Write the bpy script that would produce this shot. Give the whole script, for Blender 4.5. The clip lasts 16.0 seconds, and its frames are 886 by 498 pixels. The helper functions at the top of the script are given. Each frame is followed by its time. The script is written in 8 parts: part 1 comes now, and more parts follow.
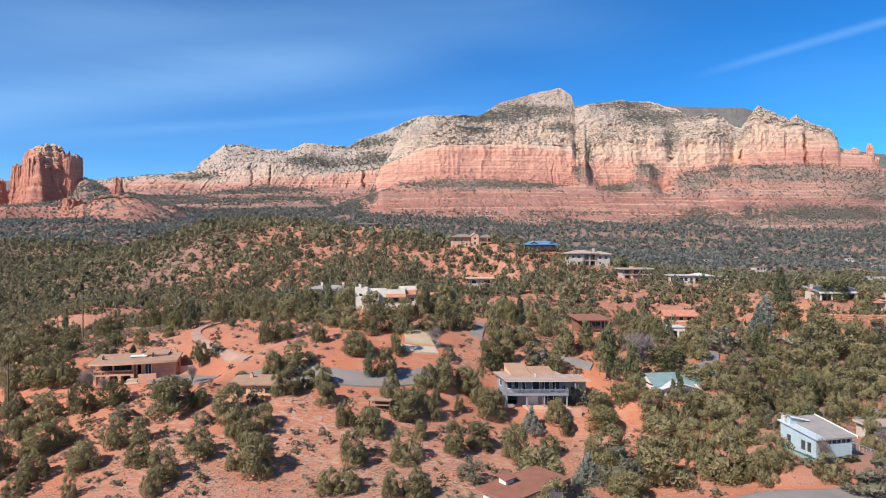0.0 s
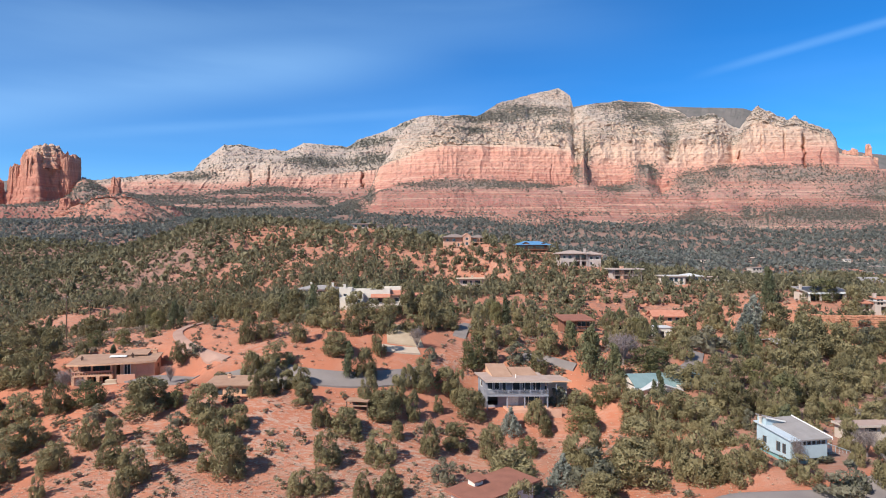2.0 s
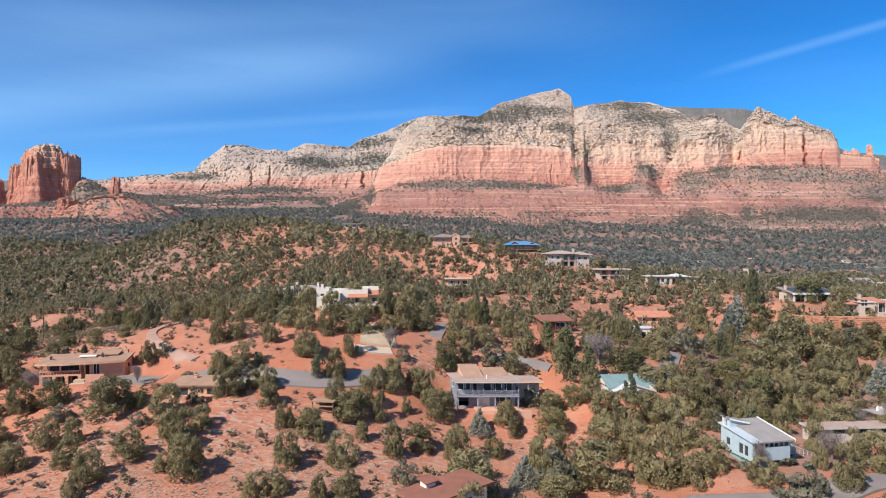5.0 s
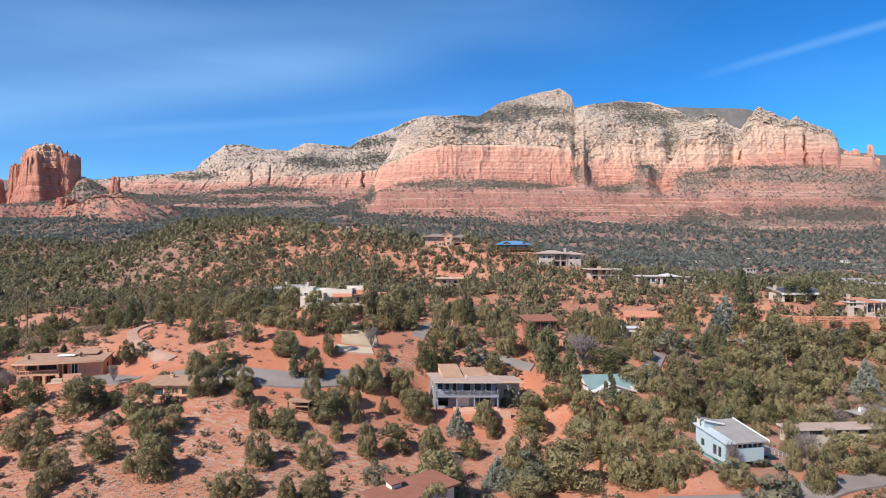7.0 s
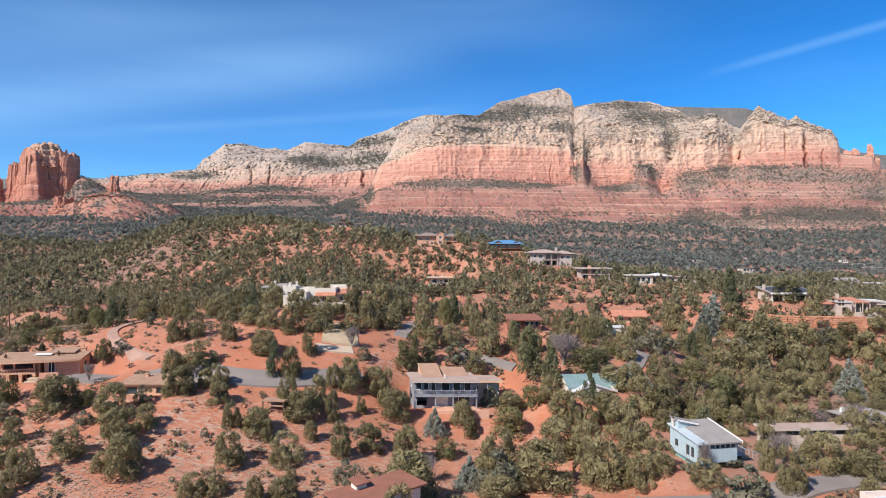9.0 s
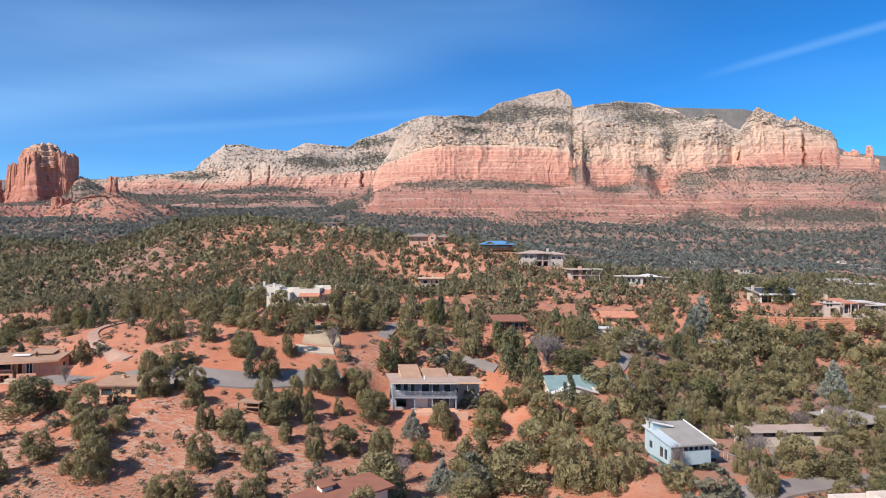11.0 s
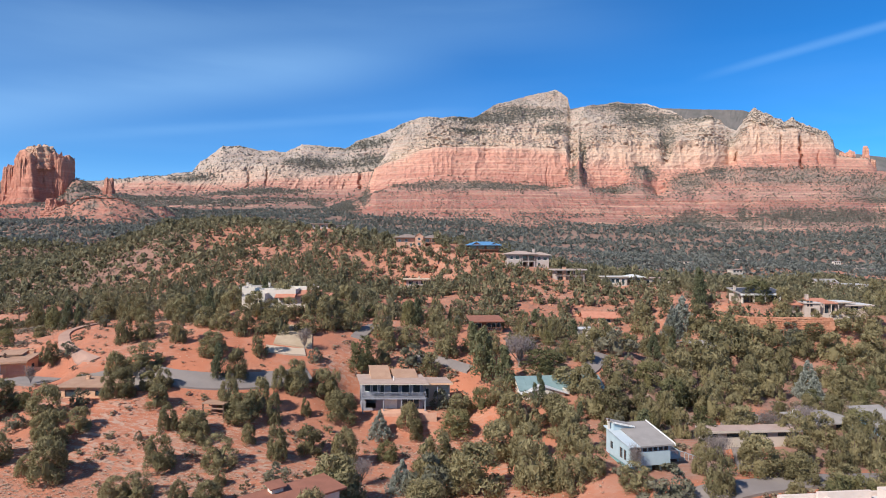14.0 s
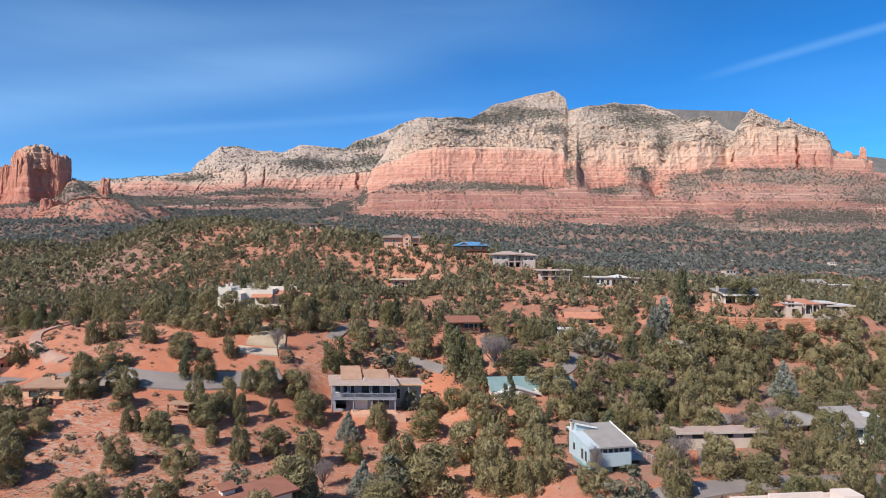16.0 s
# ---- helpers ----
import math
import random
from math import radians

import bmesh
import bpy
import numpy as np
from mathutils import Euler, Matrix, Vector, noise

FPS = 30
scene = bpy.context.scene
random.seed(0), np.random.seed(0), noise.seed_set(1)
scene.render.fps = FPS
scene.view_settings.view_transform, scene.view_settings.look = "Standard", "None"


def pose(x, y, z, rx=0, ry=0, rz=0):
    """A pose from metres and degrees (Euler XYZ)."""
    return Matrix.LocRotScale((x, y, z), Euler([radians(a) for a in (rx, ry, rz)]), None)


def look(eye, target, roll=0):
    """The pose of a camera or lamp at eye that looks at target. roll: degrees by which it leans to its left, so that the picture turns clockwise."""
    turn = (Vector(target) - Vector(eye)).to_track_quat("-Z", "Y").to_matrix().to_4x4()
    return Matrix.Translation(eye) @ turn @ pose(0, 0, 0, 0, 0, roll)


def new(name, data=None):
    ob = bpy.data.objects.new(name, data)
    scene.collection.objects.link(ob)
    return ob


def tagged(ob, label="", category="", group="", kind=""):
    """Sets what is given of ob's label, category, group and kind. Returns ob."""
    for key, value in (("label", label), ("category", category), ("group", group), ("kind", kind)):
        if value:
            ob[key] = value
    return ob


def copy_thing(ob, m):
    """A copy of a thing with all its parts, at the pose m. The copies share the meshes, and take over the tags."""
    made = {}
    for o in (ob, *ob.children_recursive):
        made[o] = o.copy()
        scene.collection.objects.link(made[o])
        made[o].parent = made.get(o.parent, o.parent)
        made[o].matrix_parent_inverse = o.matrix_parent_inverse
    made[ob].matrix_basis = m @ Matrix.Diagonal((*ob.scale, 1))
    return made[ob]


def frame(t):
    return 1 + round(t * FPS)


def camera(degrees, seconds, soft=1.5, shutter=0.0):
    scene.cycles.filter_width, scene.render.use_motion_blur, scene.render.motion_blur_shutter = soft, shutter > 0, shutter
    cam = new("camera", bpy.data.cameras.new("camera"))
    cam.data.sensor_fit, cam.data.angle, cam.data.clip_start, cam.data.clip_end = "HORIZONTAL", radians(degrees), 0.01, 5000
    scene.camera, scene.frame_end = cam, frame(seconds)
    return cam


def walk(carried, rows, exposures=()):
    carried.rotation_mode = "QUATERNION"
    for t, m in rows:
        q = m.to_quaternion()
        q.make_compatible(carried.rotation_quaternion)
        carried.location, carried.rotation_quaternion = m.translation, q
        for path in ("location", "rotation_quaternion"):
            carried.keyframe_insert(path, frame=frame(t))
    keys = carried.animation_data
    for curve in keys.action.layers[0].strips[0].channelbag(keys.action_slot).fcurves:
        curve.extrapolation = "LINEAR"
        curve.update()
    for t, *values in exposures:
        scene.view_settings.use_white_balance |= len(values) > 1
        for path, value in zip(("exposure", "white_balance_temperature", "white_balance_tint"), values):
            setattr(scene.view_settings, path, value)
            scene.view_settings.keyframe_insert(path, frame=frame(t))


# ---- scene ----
cam = camera(74.0, 16.0, 1.0)
METRES, EYE, TILT, LEAN, TURN = 33.0, 30.0, 0.0, 0.0, -0.2
ROWS = [
    (0.0, 0.0, 0.0, 0.0, 0.0, 0.02, 0.13),
    (0.5, 0.028, 0.0044, -0.0005, -0.01, 0.01, 0.12),
    (1.0, 0.0569, 0.0079, 0.0001, -0.02, 0.0, 0.12),
    (1.5, 0.0855, 0.0113, -0.0005, -0.03, 0.04, 0.11),
    (2.0, 0.1141, 0.0144, -0.0014, -0.02, 0.05, 0.1),
    (2.5, 0.1432, 0.018, -0.0022, -0.01, 0.05, 0.1),
    (3.0, 0.173, 0.0218, -0.0033, 0.03, 0.05, 0.08),
    (3.5, 0.2037, 0.0259, -0.0042, 0.04, 0.05, 0.06),
    (4.0, 0.2328, 0.0297, -0.0047, 0.07, 0.06, 0.04),
    (6.5, 0.3895, 0.0512, -0.0084, 0.26, 0.1, -0.0),
    (7.0, 0.4201, 0.0567, -0.009, 0.27, 0.07, -0.03),
    (7.5, 0.452, 0.0626, -0.0104, 0.28, 0.06, -0.05),
    (8.0, 0.4832, 0.0687, -0.0119, 0.29, 0.01, -0.07),
    (8.5, 0.5138, 0.0743, -0.0126, 0.3, 0.0, -0.08),
    (9.0, 0.5439, 0.0796, -0.0132, 0.32, 0.01, -0.1),
    (11.5, 0.6906, 0.1023, -0.0161, 0.36, 0.13, -0.11),
    (12.0, 0.7178, 0.1056, -0.0175, 0.36, 0.16, -0.1),
    (12.5, 0.7448, 0.1081, -0.0192, 0.33, 0.18, -0.08),
    (13.0, 0.7725, 0.1097, -0.0201, 0.3, 0.19, -0.05),
    (13.5, 0.801, 0.1114, -0.0205, 0.27, 0.21, -0.04),
    (14.0, 0.8305, 0.1133, -0.021, 0.25, 0.22, -0.03),
    (14.5, 0.8607, 0.1156, -0.0214, 0.21, 0.25, -0.03),
    (15.0, 0.8905, 0.1183, -0.0214, 0.2, 0.26, -0.03),
    (15.5, 0.9209, 0.1221, -0.0224, 0.19, 0.27, -0.04),
    (16.0, 0.9902, 0.1323, -0.0244, 0.16, 0.27, -0.08),
]
walk(cam, [(t, pose(0, 0, EYE, TILT, LEAN, TURN) @ pose(METRES * x, METRES * y, METRES * z, 90 + pitch, roll, yaw)) for t, x, y, z, yaw, pitch, roll in ROWS], [(0.0, 0.44), (12.3, 0.44), (13.3, 0.35), (16.0, 0.35)])

# ---- world, sun ----
SUN_AZ, SUN_EL = 228.0, 43.0          # degrees: bearing of the sun from +y, clockwise; height
world = bpy.data.worlds.new("sky")
scene.world = world
world.use_nodes = True
wn, wl = world.node_tree.nodes, world.node_tree.links
wn.clear()


def wnode(kind, **sets):
    n = wn.new(kind)
    for key, value in sets.items():
        n.inputs[key].default_value = value
    return n


w_out = wn.new("ShaderNodeOutputWorld")
w_bg = wnode("ShaderNodeBackground", Strength=0.106)
w_sky = wn.new("ShaderNodeTexSky")
w_sky.sky_type = "NISHITA"
w_sky.sun_disc = False
w_sky.sun_elevation, w_sky.sun_rotation = radians(SUN_EL), radians(SUN_AZ)
w_sky.altitude, w_sky.air_density, w_sky.dust_density, w_sky.ozone_density = 1400, 0.9, 0.15, 3.0
# the sky's own blue, deepened as thin dry air does
w_tint = wn.new("ShaderNodeMix")
w_tint.data_type, w_tint.blend_type = "RGBA", "MULTIPLY"
# the blue is deepest away from the sun and pales towards it
w_away = wn.new("ShaderNodeVectorMath")
w_away.operation = "DOT_PRODUCT"
w_away.inputs[1].default_value = (math.sin(radians(SUN_AZ)) * 0.85, math.cos(radians(SUN_AZ)) * 0.85, 0.5)
w_deep = wn.new("ShaderNodeMapRange")
for key, value in (("From Min", -0.8), ("From Max", 0.9), ("To Min", 1.0), ("To Max", 0.15)):
    w_deep.inputs[key].default_value = value
w_tint.inputs["B"].default_value = (0.085, 0.735, 1.27, 1)
# thin streaks of cirrus, drawn out along one wind
w_geo = wn.new("ShaderNodeTexCoord")
w_rot = wn.new("ShaderNodeMapping")
w_rot.inputs["Rotation"].default_value = (0.0, radians(-7), 0.0)
w_rot.inputs["Scale"].default_value = (0.55, 0.8, 4.2)
w_n1 = wnode("ShaderNodeTexNoise", Scale=1.5, Detail=6.0, Roughness=0.5, Distortion=0.35)
w_n2 = wnode("ShaderNodeTexNoise", Scale=0.9, Detail=3.0, Roughness=0.5)
w_r1 = wn.new("ShaderNodeMapRange")
w_r1.inputs["From Min"].default_value, w_r1.inputs["From Max"].default_value = 0.36, 0.80
w_r2 = wn.new("ShaderNodeMapRange")
w_r2.inputs["From Min"].default_value, w_r2.inputs["From Max"].default_value = 0.36, 0.66
w_mul = wn.new("ShaderNodeMath")
w_mul.operation = "MULTIPLY"
w_amt = wn.new("ShaderNodeMath")
w_amt.operation = "MULTIPLY"
w_amt.inputs[1].default_value = 0.25
w_cloud = wn.new("ShaderNodeMix")
w_cloud.data_type = "RGBA"
w_cloud.inputs["B"].default_value = (4.2, 7.0, 10.0, 1)


def streak(p, q, width, amount, centre, reach):
    """A long thin cloud along the great circle through the directions p and q."""
    n = Vector(p).cross(Vector(q)).normalized()
    side, mid = wn.new("ShaderNodeVectorMath"), wn.new("ShaderNodeVectorMath")
    side.operation = mid.operation = "DOT_PRODUCT"
    side.inputs[1].default_value, mid.inputs[1].default_value = n, Vector(centre).normalized()
    bend = wn.new("ShaderNodeMath")
    bend.operation = "MULTIPLY_ADD"
    bend.inputs[1].default_value, bend.inputs[2].default_value = width * 1.6, -width * 0.8
    off = wn.new("ShaderNodeMath")
    off.operation = "ADD"
    dist = wn.new("ShaderNodeMath")
    dist.operation = "ABSOLUTE"
    fade, ends = wn.new("ShaderNodeMapRange"), wn.new("ShaderNodeMapRange")
    fade.interpolation_type = ends.interpolation_type = "SMOOTHSTEP"
    for r, values in ((fade, (width, 0.0, 0.0, amount)), (ends, (math.cos(radians(reach)), math.cos(radians(reach * 0.3)), 0.0, 1.0))):
        for key, value in zip(("From Min", "From Max", "To Min", "To Max"), values):
            r.inputs[key].default_value = value
    both, torn = wn.new("ShaderNodeMath"), wn.new("ShaderNodeMath")
    both.operation = torn.operation = "MULTIPLY"
    wl.new(w_geo.outputs["Generated"], side.inputs[0])
    wl.new(w_geo.outputs["Generated"], mid.inputs[0])
    wl.new(w_n1.outputs["Fac"], bend.inputs[0])
    wl.new(side.outputs["Value"], off.inputs[0])
    wl.new(bend.outputs["Value"], off.inputs[1])
    wl.new(off.outputs["Value"], dist.inputs[0])
    wl.new(dist.outputs["Value"], fade.inputs["Value"])
    wl.new(mid.outputs["Value"], ends.inputs["Value"])
    wl.new(fade.outputs["Result"], both.inputs[0])
    wl.new(ends.outputs["Result"], both.inputs[1])
    wl.new(both.outputs["Value"], torn.inputs[0])
    wl.new(w_tear.outputs["Result"], torn.inputs[1])
    return torn.outputs["Value"]


w_tear = wn.new("ShaderNodeMapRange")
w_tear.inputs["From Min"].default_value, w_tear.inputs["From Max"].default_value = 0.25, 0.62
w_tear.inputs["To Min"].default_value = 0.35
wl.new(w_n1.outputs["Fac"], w_tear.inputs["Value"])
wl.new(w_geo.outputs["Generated"], w_away.inputs[0])
wl.new(w_away.outputs["Value"], w_deep.inputs["Value"])
wl.new(w_deep.outputs["Result"], w_tint.inputs["Factor"])
wl.new(w_sky.outputs["Color"], w_tint.inputs["A"])
wl.new(w_geo.outputs["Generated"], w_rot.inputs["Vector"])
wl.new(w_rot.outputs["Vector"], w_n1.inputs["Vector"])
wl.new(w_rot.outputs["Vector"], w_n2.inputs["Vector"])
wl.new(w_n1.outputs["Fac"], w_r1.inputs["Value"])
wl.new(w_n2.outputs["Fac"], w_r2.inputs["Value"])
wl.new(w_r1.outputs["Result"], w_mul.inputs[0])
wl.new(w_r2.outputs["Result"], w_mul.inputs[1])
wl.new(w_mul.outputs["Value"], w_amt.inputs[0])
total = w_amt.outputs["Value"]
for band in (((0.47, 1, 0.305), (0.753, 1, 0.385), 0.010, 0.16, (0.76, 1, 0.39), 15), ((-0.75, 1, 0.25), (-0.10, 1, 0.315), 0.055, 0.22, (-0.62, 1, 0.27), 36),
             ((-0.6, 1, 0.36), (0.3, 1, 0.40), 0.08, 0.14, (-0.3, 1, 0.38), 40), ((-0.55, 1, 0.20), (0.0, 1, 0.235), 0.012, 0.07, (-0.3, 1, 0.21), 22)):
    add = wn.new("ShaderNodeMath")
    add.operation, add.use_clamp = "ADD", True
    wl.new(total, add.inputs[0])
    wl.new(streak(*band), add.inputs[1])
    total = add.outputs["Value"]
wl.new(total, w_cloud.inputs["Factor"])
wl.new(w_tint.outputs["Result"], w_cloud.inputs["A"])
wl.new(w_cloud.outputs["Result"], w_bg.inputs["Color"])
wl.new(w_bg.outputs["Background"], w_out.inputs["Surface"])

sun = new("sun", bpy.data.lights.new("sun", "SUN"))
sun.data.energy, sun.data.angle, sun.data.color = 5.0, radians(0.53), (1.0, 0.94, 0.85)
_az, _el = radians(SUN_AZ), radians(SUN_EL)
SUNWARD = Vector((math.sin(_az) * math.cos(_el), math.cos(_az) * math.cos(_el), math.sin(_el)))
sun.matrix_world = look(SUNWARD * 300, (0, 0, 0))

# ---- materials ----


class Nodes:
    """A small builder for one node material."""

    def __init__(self, name, roughness=0.9, metallic=0.0, specular=0.3):
        self.mat = bpy.data.materials.new(name)
        self.mat.use_nodes = True
        self.tree = self.mat.node_tree
        self.bsdf = self.tree.nodes["Principled BSDF"]
        self.bsdf.inputs["Roughness"].default_value = roughness
        self.bsdf.inputs["Metallic"].default_value = metallic
        self.bsdf.inputs["Specular IOR Level"].default_value = specular
        self.place = self.add("ShaderNodeTexCoord").outputs["Object"]

    def add(self, kind, **sets):
        n = self.tree.nodes.new(kind)
        for key, value in sets.items():
            n.inputs[key].default_value = value
        return n

    def link(self, a, b):
        self.tree.links.new(a, b)

    def world_place(self):
        self.place = self.add("ShaderNodeNewGeometry").outputs["Position"]
        return self

    def noise(self, scale, detail=4.0, rough=0.55, stretch=None, lo=0.3, hi=0.7):
        src = self.place
        if stretch:
            m = self.add("ShaderNodeMapping")
            m.inputs["Scale"].default_value = stretch
            self.link(src, m.inputs["Vector"])
            src = m.outputs["Vector"]
        n = self.add("ShaderNodeTexNoise", Scale=scale, Detail=detail, Roughness=rough)
        self.link(src, n.inputs["Vector"])
        return self.span(n.outputs["Fac"], lo, hi)

    def span(self, value, lo, hi, a=0.0, b=1.0):
        r = self.add("ShaderNodeMapRange")
        r.inputs["From Min"].default_value, r.inputs["From Max"].default_value = lo, hi
        r.inputs["To Min"].default_value, r.inputs["To Max"].default_value = a, b
        self.link(value, r.inputs["Value"])
        return r.outputs["Result"]

    def times(self, a, b):
        m = self.add("ShaderNodeMath")
        m.operation = "MULTIPLY"
        self.link(a, m.inputs[0])
        if isinstance(b, (int, float)):
            m.inputs[1].default_value = b
        else:
            self.link(b, m.inputs[1])
        return m.outputs["Value"]

    def plus(self, a, b):
        m = self.add("ShaderNodeMath")
        m.operation = "ADD"
        self.link(a, m.inputs[0])
        if isinstance(b, (int, float)):
            m.inputs[1].default_value = b
        else:
            self.link(b, m.inputs[1])
        return m.outputs["Value"]

    def mix(self, factor, a, b, kind="MIX"):
        m = self.add("ShaderNodeMix")
        m.data_type, m.blend_type = "RGBA", kind
        if isinstance(factor, (int, float)):
            m.inputs["Factor"].default_value = factor
        else:
            self.link(factor, m.inputs["Factor"])
        for slot, c in (("A", a), ("B", b)):
            if isinstance(c, tuple):
                m.inputs[slot].default_value = (*c, 1)
            else:
                self.link(c, m.inputs[slot])
        return m.outputs["Result"]

    def attr(self, name):
        n = self.add("ShaderNodeAttribute")
        n.attribute_name = name
        return n.outputs["Fac"]

    def island(self):
        return self.add("ShaderNodeNewGeometry").outputs["Random Per Island"]

    def each(self):
        return self.add("ShaderNodeObjectInfo").outputs["Random"]

    def bump(self, height, strength=0.4, distance=0.05):
        b = self.add("ShaderNodeBump", Strength=strength, Distance=distance)
        self.link(height, b.inputs["Height"])
        self.link(b.outputs["Normal"], self.bsdf.inputs["Normal"])

    def colour(self, c):
        if isinstance(c, tuple):
            self.bsdf.inputs["Base Color"].default_value = (*c, 1)
        else:
            self.link(c, self.bsdf.inputs["Base Color"])
        return self.mat


def plain(name, a, b, scale=1.5, rough=0.85, bump=0.15, metallic=0.0, fine=25.0, specular=0.3):
    """Two tones of one surface at two scales, with fine relief."""
    n = Nodes(name, rough, metallic, specular)
    broad = n.noise(scale, 5.0)
    grain = n.noise(fine, 3.0)
    c = n.mix(broad, a, b)
    c = n.mix(n.times(grain, 0.25), c, tuple(v * 0.72 for v in a))
    if bump:
        n.bump(grain, bump, 0.03)
    return n.colour(c)


def soil_material():
    n = Nodes("red_soil", 0.95, 0.0, 0.15).world_place()
    c = n.mix(n.noise(0.045, 6.0, 0.6), (0.425, 0.150, 0.085), (0.480, 0.200, 0.119))
    c = n.mix(n.noise(0.22, 6.0, 0.7, lo=0.35, hi=0.7), c, (0.425, 0.160, 0.096))
    c = n.mix(n.times(n.noise(0.11, 6.0, 0.7, lo=0.5, hi=0.68), 0.45), c, (0.47, 0.245, 0.165))
    # dry bunch grass, straw and grey, where the sheet carries it
    worn = n.noise(0.10, 5.0, 0.65, lo=0.32, hi=0.50)
    tuft = n.times(n.noise(1.5, 4.0, 0.7, stretch=(0.45, 1.2, 1), lo=0.47, hi=0.56), worn)
    c = n.mix(n.times(n.times(tuft, n.attr("grass")), 0.85), c, (0.45, 0.34, 0.272))
    litter = n.noise(1.1, 4.0, 0.7, stretch=(0.55, 1.3, 1), lo=0.51, hi=0.60)
    c = n.mix(n.times(n.times(litter, n.attr("grass")), 0.25), c, (0.26, 0.15, 0.11))
    # scrub cover of the valley floor with haze put into its colour, and rubble of the hill
    far = n.noise(0.035, 6.0, 0.72, lo=0.24, hi=0.44)
    c = n.mix(n.times(n.times(far, n.attr("scrub")), 0.93), c, (0.132, 0.138, 0.128))
    c = n.mix(n.times(n.attr("stony"), 0.5), c, (0.315, 0.148, 0.106))
    stones = n.noise(0.42, 5.0, 0.78, lo=0.49, hi=0.60)
    c = n.mix(n.times(n.times(stones, n.attr("stony")), 0.8), c, (0.22, 0.13, 0.10))
    pebble = n.noise(0.8, 5.0, 0.75, lo=0.60, hi=0.68)
    c = n.mix(n.times(n.times(pebble, n.attr("stony")), 0.6), c, (0.50, 0.31, 0.24))
    n.bump(n.plus(n.noise(0.9, 6.0, 0.7, lo=0.2, hi=0.8), n.noise(4.0, 4.0, 0.7)), 0.45, 0.2)
    return n.colour(c)


def rock_material(name="banded_sandstone", red=1.0, banding=0.7, bleach=1.0, tone=None):
    """Banded sandstone: stratum runs from the lowest ledges (0) to the crest (1); cover is scrub."""
    n = Nodes(name, 0.93, 0.0, 0.15).world_place()
    s = n.attr("stratum")
    wob = n.noise(0.006, 4.0, 0.6, lo=0.0, hi=1.0)
    s2 = n.plus(s, n.span(wob, 0.0, 1.0, -0.02, 0.02))
    ramp = n.add("ShaderNodeValToRGB")
    el = ramp.color_ramp.elements
    # bed colours, shifted a little towards blue to stand in for haze
    stops = ((0.0, (0.312, 0.150, 0.132)), (0.10, (0.342, 0.145, 0.130)), (0.17, (0.275, 0.102, 0.095)), (0.21, (0.375, 0.172, 0.155)), (0.27, (0.285, 0.112, 0.103)), (0.34, (0.365, 0.186, 0.164)),
             (0.42, (0.500, 0.236, 0.188)), (0.50, (0.550, 0.262, 0.202)), (0.58, (0.595, 0.305, 0.232)), (0.605, (0.625, 0.378, 0.288)), (0.64, (0.610, 0.430, 0.330)),
             (0.72, (0.570, 0.446, 0.350)), (0.84, (0.530, 0.434, 0.357)), (1.0, (0.495, 0.424, 0.364)))
    el[0].position, el[0].color = stops[0][0], (*stops[0][1], 1)
    el[1].position, el[1].color = stops[-1][0], (*stops[-1][1], 1)
    for p, col in stops[1:-1]:
        e = el.new(p)
        e.color = (*col, 1)
    n.link(s2, ramp.inputs["Fac"])
    c = ramp.outputs["Color"]
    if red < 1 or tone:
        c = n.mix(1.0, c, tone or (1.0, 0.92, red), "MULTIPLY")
    # thin beds, dark and pale
    reds = n.span(s2, 0.36, 0.66, 1.0, 0.35)
    bed = n.noise(0.16, 5.0, 0.75, stretch=(0.010, 0.010, 1.0), lo=0.46, hi=0.56)
    c = n.mix(n.times(n.times(bed, banding), reds), c, (0.34, 0.115, 0.088))
    pale = n.noise(0.21, 4.0, 0.65, stretch=(0.014, 0.014, 1.0), lo=0.55, hi=0.61)
    c = n.mix(n.times(pale, 0.40 * bleach), c, (0.78, 0.50, 0.37))
    # dark mineral streaks and joints running down the faces
    varnish = n.noise(0.10, 5.0, 0.7, stretch=(1.0, 1.0, 0.07), lo=0.55, hi=0.68)
    c = n.mix(n.times(varnish, 0.38), c, (0.36, 0.165, 0.12))
    blot = n.noise(0.012, 6.0, 0.65)
    c = n.mix(n.times(blot, 0.16 * bleach), c, (0.74, 0.48, 0.33))
    # dark dashes on the broken pale crags: crevice shade and shrubs put into the colour
    crag = n.span(s2, 0.64, 0.74)
    crevice_shade = n.noise(0.085, 6.0, 0.8, stretch=(0.55, 0.55, 1.5), lo=0.50, hi=0.60)
    c = n.mix(n.times(n.times(crevice_shade, crag), 0.42), c, (0.30, 0.235, 0.20))
    grey = n.noise(0.011, 5.0, 0.6, lo=0.46, hi=0.62)
    c = n.mix(n.times(n.times(grey, crag), 0.35), c, (0.42, 0.375, 0.35))
    # scrub on the flatter ground and in the thickets
    up = n.add("ShaderNodeSeparateXYZ")
    n.link(n.add("ShaderNodeNewGeometry").outputs["True Normal"], up.inputs["Vector"])
    flat = n.span(up.outputs["Z"], 0.42, 0.72)
    cover = n.times(flat, n.noise(0.11, 6.0, 0.8, lo=0.46, hi=0.58))
    c = n.mix(n.times(cover, 0.55), c, (0.25, 0.215, 0.165))
    thick = n.times(n.times(n.attr("cover"), n.noise(0.16, 6.0, 0.8, lo=0.38, hi=0.52)), n.span(up.outputs["Z"], 0.12, 0.4))
    c = n.mix(n.times(thick, 0.85), c, (0.195, 0.185, 0.158))
